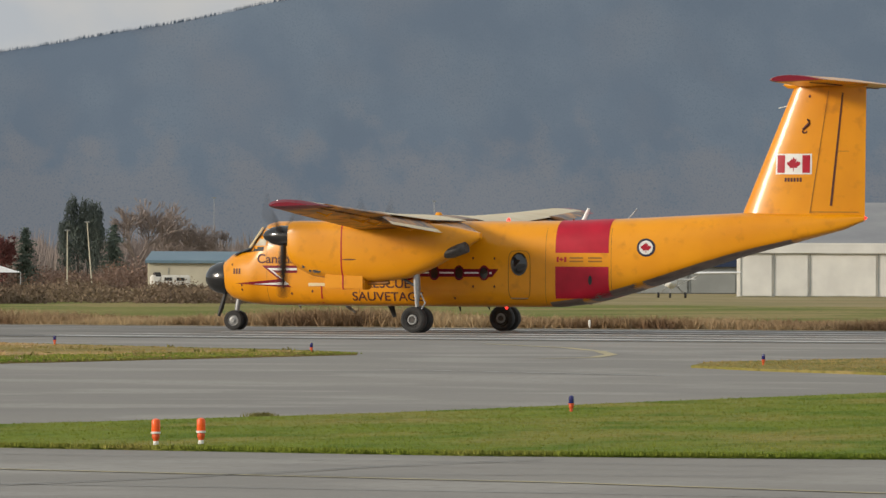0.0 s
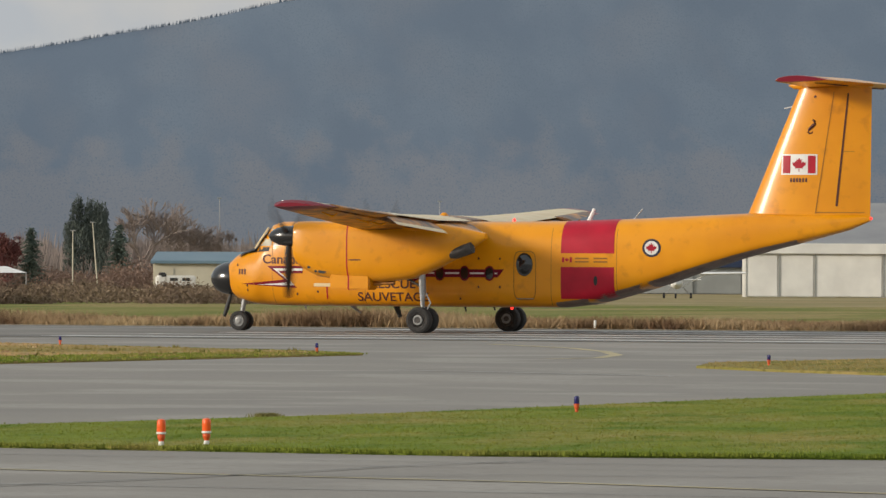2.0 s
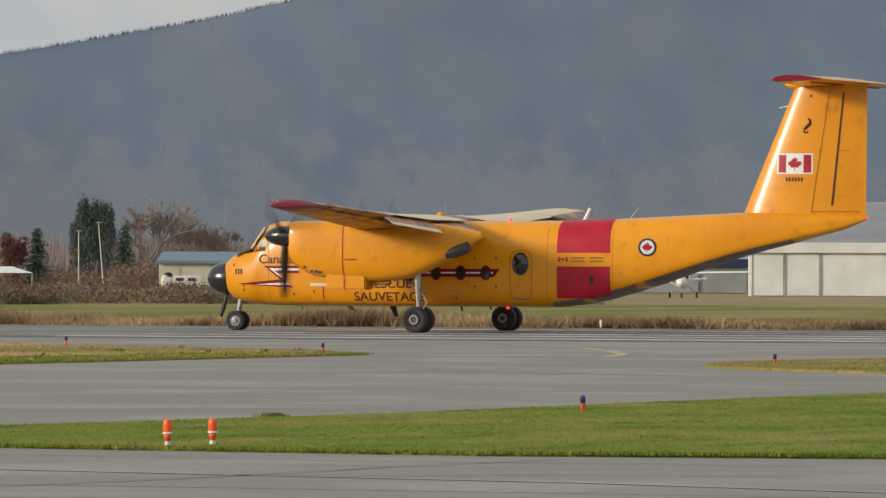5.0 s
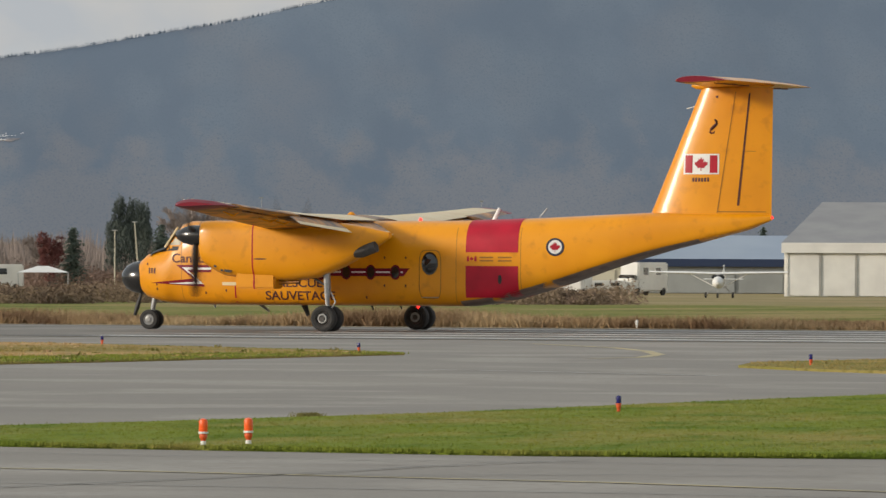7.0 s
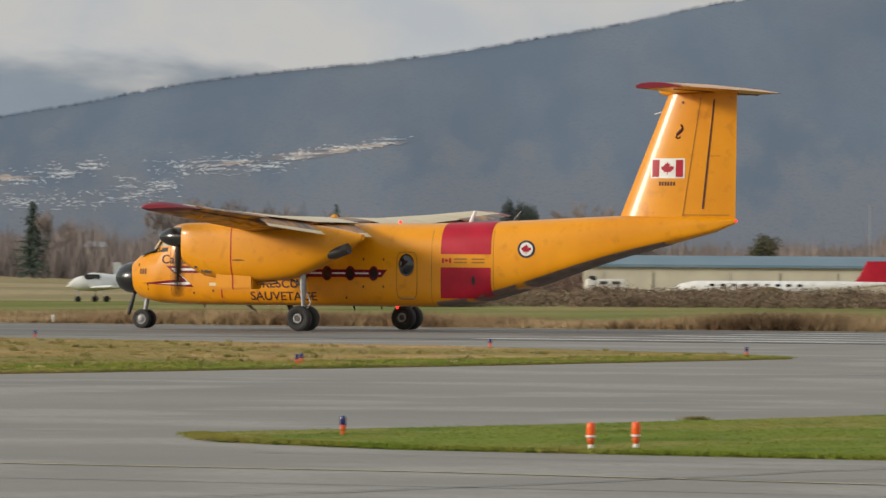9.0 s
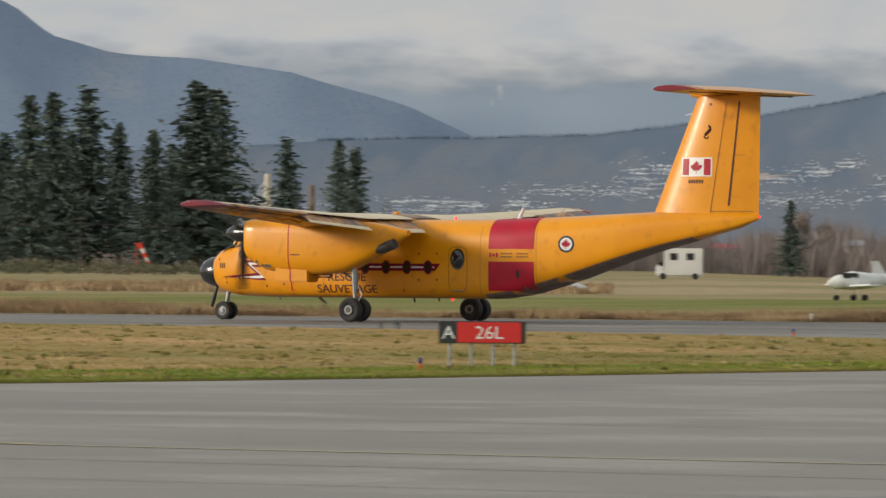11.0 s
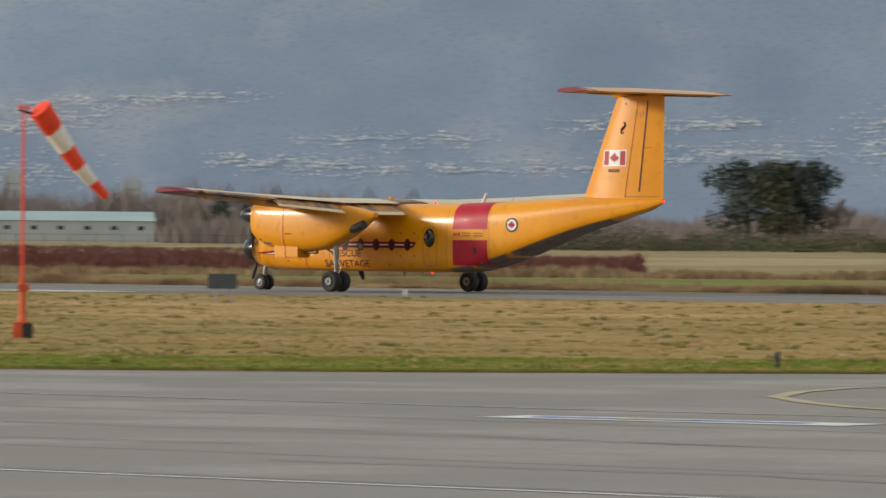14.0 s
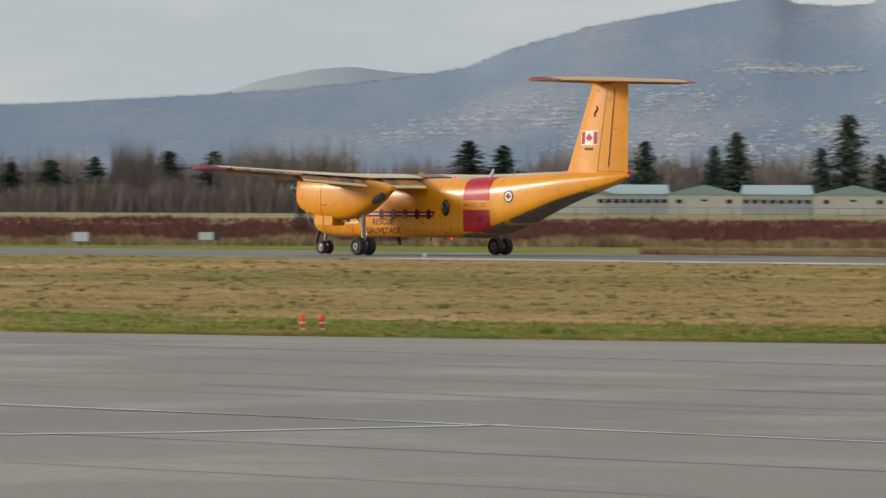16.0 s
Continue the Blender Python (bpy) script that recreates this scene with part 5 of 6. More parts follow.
for k in range(9):
    part("rib", boxed(-1.42 + k * 0.33, -1.34 + k * 0.33, -0.04, 0.0, 0.2, 2.4), WALL_WHITE, box_c)
wreck = thing("derelict_plane", facing(29.08, 545), "white wingless plane body resting in grass", "airplane")
part("fuselage", loft([[(x, w * math.cos(a), z + h * math.sin(a)) for a in (k * math.tau / 14 for k in range(14))] for x, w, z, h in ((3.7, 0.1, 0.3, 0.1), (3.0, 0.4, 0.38, 0.3), (2.1, 0.55, 0.55, 0.48), (1.4, 0.6, 0.66, 0.6), (-1.2, 0.6, 0.6, 0.55), (-2.6, 0.35, 0.62, 0.35), (-3.0, 0.25, 0.64, 0.25))]), WHITE, wreck)
part("tail_cone", tube([(-2.9, 0, 0.62), (-4.3, 0, 0.75)], [0.22, 0.08], 8), RUBBER, wreck, "dark bare tail cone")
part("nose_bay", boxed(2.2, 2.75, -0.5, -0.3, 0.12, 0.5, 0.05), MATT, wreck)
part("roof_aerial", tube([(-1.6, 0, 0.9), (-1.8, 0, 1.4)], [0.14, 0.08], 6), WHITE, wreck)
for k in range(4):
    part("cabin_window", boxed(-0.5 + k * 0.48, -0.22 + k * 0.48, -0.62, -0.5, 0.72, 0.98, 0.04), GLASS, wreck)
part("windscreen", boxed(1.55, 2.0, -0.56, -0.38, 0.74, 1.0, 0.04), GLASS, wreck)
tent = thing("canopy_tent", facing(23.65, 630), "white peaked canopy tent", "tent")
bm = bmesh.new()
ring = [bm.verts.new((x * 2.4, y * 1.6, 1.75)) for x, y in ((-1, -1), (1, -1), (1, 1), (-1, 1))]
tip = [bm.verts.new((-0.5, 0, 2.35)), bm.verts.new((0.5, 0, 2.35))]
for f in ((ring[0], ring[1], tip[1], tip[0]), (ring[1], ring[2], tip[1]), (ring[2], ring[3], tip[0], tip[1]), (ring[3], ring[0], tip[0]), (ring[3], ring[2], ring[1], ring[0])):
    bm.faces.new(f)
part("roof", bm, WHITE, tent, flat=True)
for x in (-2.3, 2.3):
    for y in (-1.5, 1.5):
        part("post", tube([(x, y, 0), (x, y, 1.76)], 0.05, 6), STEEL, tent)


# ---- trees ----
def fir(h, wide, seed, ragged=0.35):
    """A tall fir: trunk and a crown of many drooping sprays with gaps."""
    rnd = random.Random(seed)
    tree = new("fir_tree")
    part("trunk", tube([(0, 0, 0), (0.1, 0, h * 0.5), (0, 0, h * 0.98)], [h * 0.016, h * 0.010, 0.04], 7), TRUNK, tree)
    bm = bmesh.new()
    z = h * rnd.uniform(0.06, 0.14)
    while z < h * 0.99:
        u = z / h
        reach = wide * 1.75 * (1 - u) ** 0.58 * (1 - 0.35 * max(0, 0.2 - u) / 0.2) + 0.1
        reach *= rnd.uniform(1 - ragged, 1.1)
        for k in range(rnd.randint(5, 8)):
            a = rnd.uniform(0, math.tau)
            r = reach * rnd.uniform(0.55, 1.1)
            d = Vector((math.cos(a), math.sin(a), 0))
            s = Vector((-d.y, d.x, 0))
            lift = rnd.uniform(-0.6, 0.2)
            n = max(2, int(r / (h * 0.015)))
            for j in range(n):
                t = (j + 0.6) / n
                c = d * r * t + Vector((rnd.gauss(0, 0.012) * h, rnd.gauss(0, 0.012) * h, z + lift * r * t * t + rnd.gauss(0, 0.008) * h))
                for _ in range(2):
                    w = h * 0.0145 * (1.3 - 0.7 * t) * rnd.uniform(0.6, 1.5)
                    e = (d + s * rnd.uniform(-0.9, 0.9) + Vector((0, 0, rnd.uniform(-0.8, 0.3)))).normalized() * w * 1.2
                    g = e.cross(Vector((rnd.uniform(-1, 1), rnd.uniform(-1, 1), 0.6))).normalized() * w * 0.7
                    vs = [bm.verts.new(q) for q in (c - e, c + g, c + e, c - g)]
                    bm.faces.new(vs)
        z += h * rnd.uniform(0.006, 0.02)
    part("crown", bm, NEEDLE, tree, flat=True)
    return tree


def bare(h, wide, seed, mat, name="bare_tree", depth=6):
    """A leafless tree: trunk, limbs and fine twigs."""
    rnd = random.Random(seed)
    tree = new(name)
    bm = bmesh.new()

    def grow(p, d, length, r, level):
        q = p + d * length
        tube([p, q], [r, r * 0.65], 3 if level > 2 else 5, bm)
        if level >= depth:
            return
        for k in range(rnd.randint(2, 4) if level else 5):
            e = (d + Vector((rnd.uniform(-1, 1), rnd.uniform(-1, 1), rnd.uniform(-0.15, 0.7))) * wide).normalized()
            grow(p + d * length * rnd.uniform(0.5, 1.0), e, length * rnd.uniform(0.6, 0.85), max(r * 0.55, h * 0.0024), level + 1)

    grow(Vector((0, 0, 0)), Vector((0, 0, 1)), h * 0.26, h * 0.016, 0)
    part("crown", bm, mat, tree, flat=True)
    return tree


def leafy(h, wide, seed, mat, name="round_tree"):
    """A dense dark tree: trunk and many small leaf clumps."""
    rnd = random.Random(seed)
    tree = new(name)
    part("trunk", tube([(0, 0, 0), (0, 0, h * 0.6)], [h * 0.03, h * 0.015], 7), TRUNK, tree)
    bm = bmesh.new()
    blobs = [(Vector((rnd.uniform(-1, 1) * wide * 0.6, rnd.uniform(-1, 1) * wide * 0.6, h * rnd.uniform(0.2, 0.82))), wide * rnd.uniform(0.25, 0.42)) for _ in range(30)]
    for c, r in blobs:
        for _ in range(190):
            d = Vector((rnd.gauss(0, 1), rnd.gauss(0, 1), rnd.gauss(0, 1))).normalized() * r * rnd.uniform(0.6, 1.1)
            d.z *= 0.8
            s = h * 0.026 * rnd.uniform(0.5, 1.3)
            p = c + d
            if p.z < h * 0.1:
                continue
            v = [bm.verts.new(p + Vector((rnd.uniform(-s, s), rnd.uniform(-s, s), rnd.uniform(-s, s)))) for _ in range(3)]
            bm.faces.new(v)
    part("crown", bm, mat, tree, flat=True)
    return tree


def plant(kind, az, r, el, label, category, group, size=None, turn=0):
    """Copies a tree to a place, so high that its top stands at el degrees."""
    p = polar(az, r)
    top = EYE[2] + r * math.tan(radians(el)) - p[2]
    ob = kind[0]
    h = max(v.co.z for o in ob.children for v in o.data.vertices)
    k = top / h
    c = copy_thing(ob, pose(*p, 0, 0, turn))
    c.scale = (k * (size or 1), k * (size or 1), k)
    return tagged(c, label, category, group)


FIRS = [(fir(22, 3.7, 3, 0.6), 22), (fir(22, 3.3, 5, 0.5), 22), (fir(22, 4.4, 8, 0.65), 22), (fir(22, 2.9, 11, 0.55), 22)]
BARES = [(bare(12, 0.75, 2, BARE), 9.2), (bare(12, 0.5, 4, BARE_PALE), 10.5), (bare(12, 0.95, 6, BARE), 8.6), (bare(12, 0.35, 9, BARE_PALE), 11.5)]
ROUNDS = [(leafy(9, 3.6, 1, DARK_LEAF), 8.2), (leafy(9, 3.4, 7, HEDGE), 8.2)]
REDS = [(leafy(6, 2.0, 3, BRANCH_RED, "red_tree"), 5.4)]

ft = "tall dark green fir tree at the field's edge"
for i, (az, el, k, w) in enumerate(((35.14, 1.36, 0, 1.0), (34.9, 1.45, 3, 1.1), (34.72, 1.54, 0, 1.0), (34.5, 1.3, 1, 1.0), (34.27, 1.33, 1, 0.95), (34.03, 1.29, 1, 0.9), (33.84, 1.28, 3, 1.1), (33.6, 1.08, 2, 0.9), (33.4, 1.4, 0, 0.9), (33.2, 1.43, 0, 0.95),
                                   (32.91, 1.48, 3, 1.2), (32.65, 1.17, 1, 1.0), (32.36, 1.12, 0, 0.9), (31.99, 1.53, 2, 1.1), (31.83, 1.46, 2, 1.1), (31.24, 1.06, 3, 1.15), (30.8, 1.04, 0, 0.8), (30.66, 0.98, 3, 1.1), (33.05, 1.1, 2, 0.8), (32.2, 1.0, 2, 0.9))):
    plant(FIRS[k], az, 800 + (i % 4) * 14, el, ft, "tree", "tall firs", w * 1.15, i * 67)
sf = "dark conifer standing among bare trees"
for i, (az, r, el, k, w) in enumerate(((22.66, 768, 0.36, 2, 1.5), (23.4, 720, 0.33, 2, 1.5), (45.87, 1620, 0.83, 2, 0.9), (46.1, 1620, 0.55, 2, 0.9), (45.6, 1630, 0.5, 1, 1.1),
                                     (46.81, 1640, 0.68, 0, 1.0), (47.0, 1640, 0.56, 2, 0.8), (47.58, 1640, 0.6, 2, 1.0), (48.77, 1640, 0.56, 0, 1.3), (49.06, 1640, 0.6, 0, 1.4), (51.58, 1640, 0.5, 2, 1.4), (51.2, 1640, 0.5, 0, 1.4), (52.57, 1640, 0.42, 2, 1.5), (52.2, 1640, 0.45, 0, 1.3),
                                     (43.15, 1640, 0.4, 2, 1.2), (42.93, 1640, 0.32, 0, 1.4), (42.4, 1640, 0.33, 2, 1.2), (27.0, 800, 0.55, 2, 1.2), (24.45, 690, 0.55, 2, 0.5), (17.6, 900, 0.36, 0, 1.3), (40.0, 1000, 0.33, 2, 1.1), (52.9, 1640, 0.4, 2, 1.5), (50.2, 1640, 0.4, 2, 1.4), (53.4, 1640, 0.45, 0, 1.2))):
    plant(FIRS[k], az, r, el, sf, "tree", "conifers", w * (1.6 if r > 1500 else 0.85), i * 51)
bt = "bare grey-brown deciduous tree"
for i, (az, r, el, k, w) in enumerate(((22.46, 780, 0.59, 0, 1.3), (22.2, 785, 0.47, 2, 1.2), (22.0, 790, 0.42, 0, 1.1), (21.8, 790, 0.36, 2, 1.1), (24.6, 800, 0.5, 0, 1.2), (24.9, 800, 0.55, 2, 1.0), (25.2, 810, 0.6, 0, 1.0), (25.5, 810, 0.58, 2, 1.0), (25.8, 810, 0.6, 0, 1.2), (23.7, 810, 0.3, 2, 1.2), (26.9, 800, 0.5, 2, 1.0),
                                      (36.05, 850, 0.65, 0, 1.2), (35.6, 860, 0.5, 2, 1.1), (41.9, 1200, 0.28, 0, 1.3), (40.6, 1200, 0.3, 2, 1.3), (47.3, 1650, 0.45, 0, 1.2), (46.3, 1650, 0.4, 0, 1.2), (44.0, 1650, 0.4, 2, 1.3), (53.0, 1650, 0.5, 2, 1.2), (34.6, 790, 0.4, 2, 1.0), (30.9, 790, 0.35, 2, 1.0), (38.0, 880, 0.4, 0, 1.1), (40.2, 1000, 0.42, 2, 1.0), (39.9, 1000, 0.45, 0, 1.0))):
    plant(BARES[k], az, r, el, bt, "tree", "bare trees", w * 0.8, i * 83)
for i, (az, w) in enumerate(((38.72, 1.15), (38.45, 1.0), (38.24, 0.9))):
    plant(ROUNDS[i % 2], az, 880, 0.74, "large dark evergreen tree with a rounded crown", "tree", "round trees", w, i * 90)
plant(REDS[0], 23.6, 715, 0.3, "small dark red tree", "tree", "red trees", 0.75)
plant(ROUNDS[1], 20.86, 780, 0.66 * 0.5, "dark evergreen behind the shed", "tree", "round trees", 0.8)
for i, (az, el, w) in enumerate(((22.96, 0.62, 0.36), (22.8, 0.58, 0.36), (23.06, 0.42, 0.34), (22.88, 0.5, 0.4))):
    plant(ROUNDS[0], az, 760 + i * 4, el, "dark evergreen with a broad ragged crown", "tree", "round trees", w, i * 70)
for t in FIRS + BARES + ROUNDS + REDS:
    for o in (*t[0].children, t[0]):
        bpy.data.objects.remove(o)


def belt(name, az0, az1, r0, r1, h0, h1, count, mat, label, category, seed, slim=0.13, lean=0.4):
    """A strip of brush or far woods: many upright slivers in tufts."""
    rnd = random.Random(seed)
    verts, faces = [], []
    for _ in range(count):
        az, r = rnd.uniform(az0, az1), rnd.uniform(r0, r1)
        x, y, z = polar(az, r)
        h = rnd.uniform(h0, h1) * (0.75 + 0.5 * noise.noise((az * 2.2, seed, r * 0.01)) + 0.25 * noise.noise((az * 11, seed, 1)))
        t = Vector((math.cos(radians(az)), math.sin(radians(az)), 0))
        for k in range(3):
            o = Vector((x, y, z)) + t * rnd.uniform(-1, 1) * h * 0.3
            w = h * slim * rnd.uniform(0.4, 1.0)
            tip = o + Vector((0, 0, h * rnd.uniform(0.6, 1.0))) + t * rnd.uniform(-lean, lean) * h + Vector((t.y, -t.x, 0)) * rnd.uniform(-lean, lean) * h
            n = len(verts)
            side = Vector((-t.y, t.x, 0)) * w * rnd.uniform(-0.6, 0.6)
            verts += [o - t * w + side, o + t * w - side, tip]
            faces.append((n, n + 1, n + 2))
    me = bpy.data.meshes.new(name)
    me.from_pydata([tuple(v) for v in verts], [], faces)
    me.materials.append(mat)
    return tagged(new(name, me), label, category, kind="stuff")


def thicket(name, az0, az1, r0, r1, h0, h1, clumps, mat, label, category, seed, leaf_size=0.16, bits=110):
    """Mounds of tangled twigs and dead leaves."""
    rnd = random.Random(seed)
    verts, faces = [], []
    for _ in range(clumps):
        az, r = rnd.uniform(az0, az1), rnd.uniform(r0, r1)
        x, y, z = polar(az, r)
        high = rnd.uniform(h0, h1) * (0.85 + 0.6 * noise.noise((az * 2.2, seed, r * 0.01)))
        wide = high * rnd.uniform(0.7, 1.5)
        for _ in range(bits):
            d = Vector((rnd.gauss(0, 1), rnd.gauss(0, 1), abs(rnd.gauss(0, 1)))).normalized() * rnd.uniform(0.3, 1.0) ** 0.5 * rnd.uniform(0.85, 1.12)
            p = Vector((x + d.x * wide, y + d.y * wide, z + d.z * high))
            k = leaf_size * rnd.uniform(0.4, 1.3)
            n = len(verts)
            verts += [(p.x + rnd.uniform(-k, k), p.y + rnd.uniform(-k, k), max(z, p.z + rnd.uniform(-k, k))) for _ in range(3)]
            faces.append((n, n + 1, n + 2))
    me = bpy.data.meshes.new(name)
    me.from_pydata(verts, [], faces)
    me.materials.append(mat)
    return tagged(new(name, me), label, category, kind="stuff")


thicket("brush", 19.0, 24.2, 425, 500, 0.8, 1.6, 620, BRUSH, "tangled brown dead brush beyond the runway", "brush", 1, 0.11, 230)
thicket("brush", 18.75, 19.6, 430, 470, 0.9, 1.7, 90, BRUSH, "brown dead brush by the hangars", "brush", 2, 0.11, 230)
thicket("brush", 24.9, 25.9, 470, 500, 0.5, 1.0, 120, RED_BUSH, "reddish low brush", "brush", 3)
thicket("brush", 23.3, 24.2, 415, 440, 0.8, 1.6, 130, BRUSH, "dark brown brush heap", "brush", 4, 0.11, 230)
thicket("shrubs", 19.0, 25.2, 715, 760, 1.8, 3.4, 420, RED_BROWN, "reddish-brown winter shrubs before the woods", "shrubs", 31, 0.16, 260)
belt("red_bushes", 39.6, 56, 480, 640, 0.7, 1.35, 22000, RED_BUSH, "rows of dark red winter berry bushes", "bushes", 5)
belt("brush", 28.5, 37.0, 520, 600, 0.5, 0.95, 9000, TUFT, "pale dry reeds at the field's end", "reeds", 6)
thicket("brush", 30.0, 36.0, 700, 760, 0.8, 1.7, 420, HEDGE, "dark undergrowth below the firs", "brush", 7)
thicket("hedge", 36.0, 42.0, 780, 830, 1.5, 3.2, 420, HEDGE, "dark green-brown hedge", "hedge", 8, 0.2, 200)
belt("red_bushes", 42.5, 56, 640, 760, 0.4, 0.8, 9000, RED_BUSH, "far rows of dark red berry bushes", "bushes", 16)
belt("reeds", 36.5, 56, 440, 475, 0.5, 1.0, 11000, TUFT, "pale dry grass before the berry field", "reeds", 15)
belt("far_woods", 16, 30, 830, 980, 3.6, 8.2, 36000, BARE, "grey-brown bare woods behind the airport", "woods", 9, 0.03, 0.25)
belt("far_woods", 30, 43.6, 1100, 1300, 2.5, 6.5, 18000, BARE, "grey-brown bare woods", "woods", 10, 0.05, 0.22)
belt("far_woods", 42, 56, 1640, 1760, 8.0, 17.0, 26000, BARE, "grey-brown bare woods behind hangars", "woods", 11, 0.045, 0.2)
belt("far_woods", 49.5, 56, 1560, 1640, 5.0, 11.0, 5000, BARE_PALE, "grey-brown mixed woods", "woods", 12, 0.08, 0.2)
belt("bare_grove", 22.25, 22.6, 790, 805, 6.0, 10.5, 420, BARE, "soft brown bare trees behind a shed", "trees", 23, 0.02, 0.2)
belt("bare_grove", 21.4, 22.3, 795, 820, 3.5, 7.5, 900, BARE, "soft brown bare trees behind a shed", "trees", 24, 0.022, 0.2)
belt("bare_grove", 24.4, 25.95, 800, 830, 4.5, 10.5, 1600, BARE, "soft grey-brown bare trees", "trees", 25, 0.02, 0.2)
belt("poplar_row", 51.83, 51.97, 1590, 1600, 17.0, 24.0, 320, BARE_PALE, "tall slender bare poplar", "trees", 21, 0.018, 0.06)
belt("bare_grove", 50.15, 51.05, 1590, 1630, 13.0, 24.0, 900, BARE_PALE, "tall bare brown trees with soft twigs", "trees", 22, 0.022, 0.16)
belt("far_woods", 16, 24, 1300, 1500, 5.0, 10.0, 14000, BARE_PALE, "pale bare woods at the mountain's foot", "woods", 13, 0.05, 0.18)
belt("far_woods", 24, 42, 1700, 1900, 6.0, 13.0, 18000, BARE, "bare woods at the foot of the hills", "woods", 14, 0.05, 0.18)


# ---- suburbs on the slopes ----
def on_slope(az, el, shape):
    """The place of a flank that shows at el degrees."""
    lo, hi = 0.0, 1.0
    for _ in range(18):
        mid = (lo + hi) / 2
        p = flank(az, mid, *shape)
        if math.degrees(math.atan2(p.z - EYE[2], math.hypot(p.x, p.y))) < el:
            lo = mid
        else:
            hi = mid
    return flank(az, lo, *shape)


def suburb(spots, shape, seed, size=1.0):
    """Many small pale houses in terraces: spots of (left az, right az, el, el, spread, count)."""
    rnd = random.Random(seed)
    verts, faces = [], []
    for az0, az1, e0, e1, spread, n in spots:
        for _ in range(n * 8):
            u = rnd.random() + rnd.gauss(0, 0.08)
            az = az0 + (az1 - az0) * u
            el = e0 + (e1 - e0) * u + rnd.gauss(0, spread * 1.3)
            el = round(el / 0.034) * 0.034 + 0.03 * noise.noise((az * 2.5, el * 6, seed)) + rnd.gauss(0, 0.0075)
            if rnd.random() > 0.55 + 1.6 * noise.noise((az * 5, el * 18, seed)):
                continue
            p = on_slope(az, el, shape)
            w, h = rnd.uniform(0.3, 0.95) * size, rnd.uniform(0.4, 1.0) * size
            yaw = az + rnd.uniform(-25, 25)
            t = Vector((math.cos(radians(yaw)), math.sin(radians(yaw)), 0)) * w
            o = Vector((-math.sin(radians(yaw)), math.cos(radians(yaw)), 0)) * 0.5
            b = p + Vector((math.sin(radians(az)), -math.cos(radians(az)), 0)) * 1.6 + Vector((0, 0, 0.3))
            k = len(verts)
            up, roof = Vector((0, 0, h)), Vector((0, 0, h * 1.3))
            verts += [b - t, b + t, b + t + up, b - t + up, b - t + o + roof, b + t + o + roof]
            faces += [(k, k + 1, k + 2, k + 3), (k + 3, k + 2, k + 5, k + 4)]
    me = bpy.data.meshes.new("houses")
    me.from_pydata([tuple(v) for v in verts], [], faces)
    me.materials.append(HOUSE)
    return tagged(new("houses", me), "suburb of pale houses on a far slope", "houses", kind="stuff")


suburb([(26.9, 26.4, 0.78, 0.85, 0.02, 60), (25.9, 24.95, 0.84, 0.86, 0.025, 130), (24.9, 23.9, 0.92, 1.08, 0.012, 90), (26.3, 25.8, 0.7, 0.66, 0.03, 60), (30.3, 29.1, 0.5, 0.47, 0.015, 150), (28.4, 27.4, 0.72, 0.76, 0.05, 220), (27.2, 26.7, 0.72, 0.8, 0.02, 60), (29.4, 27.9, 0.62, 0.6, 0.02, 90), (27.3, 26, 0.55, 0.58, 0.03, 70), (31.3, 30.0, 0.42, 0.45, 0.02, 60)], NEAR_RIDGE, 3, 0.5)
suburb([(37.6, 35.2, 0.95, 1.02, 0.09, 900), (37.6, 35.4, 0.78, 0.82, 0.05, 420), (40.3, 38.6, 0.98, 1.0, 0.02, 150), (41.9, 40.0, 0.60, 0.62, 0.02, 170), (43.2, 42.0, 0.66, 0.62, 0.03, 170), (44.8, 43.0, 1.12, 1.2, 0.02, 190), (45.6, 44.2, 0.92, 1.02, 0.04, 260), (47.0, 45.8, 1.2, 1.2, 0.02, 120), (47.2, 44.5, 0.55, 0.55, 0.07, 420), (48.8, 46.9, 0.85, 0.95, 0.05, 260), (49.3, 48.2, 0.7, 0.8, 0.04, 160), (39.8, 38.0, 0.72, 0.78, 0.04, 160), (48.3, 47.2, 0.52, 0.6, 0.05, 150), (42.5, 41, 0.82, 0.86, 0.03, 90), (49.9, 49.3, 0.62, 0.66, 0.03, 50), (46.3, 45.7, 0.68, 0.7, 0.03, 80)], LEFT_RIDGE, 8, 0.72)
bm = bmesh.new()
for az0, az1, e0, e1, th in ((25.7, 23.85, 0.83, 1.08, 0.05), (27.3, 26.95, 0.74, 0.76, 0.03)):
    rows = []
    for k in range(25):
        az = az0 + (az1 - az0) * k / 24
        el = e0 + (e1 - e0) * k / 24 + 0.02 * noise.noise((az * 5, 0, 0))
        t = th * (0.15 + abs(noise.noise((az * 6, 4, 0))) * 2.2) * math.sin(math.pi * (k + 0.3) / 24.6) ** 0.5
        o = Vector((math.sin(radians(az)), -math.cos(radians(az)), 0)) * 0.8
        rows.append((bm.verts.new(on_slope(az, el - t, NEAR_RIDGE) + o), bm.verts.new(on_slope(az, el + t, NEAR_RIDGE) + o)))
    for a, b in zip(rows, rows[1:]):
        bm.faces.new((a[0], b[0], b[1], a[1]))
tagged(part("cleared_slope", bm, DIRT), "bare reddish cleared ground on the slope", "slope", kind="structure")

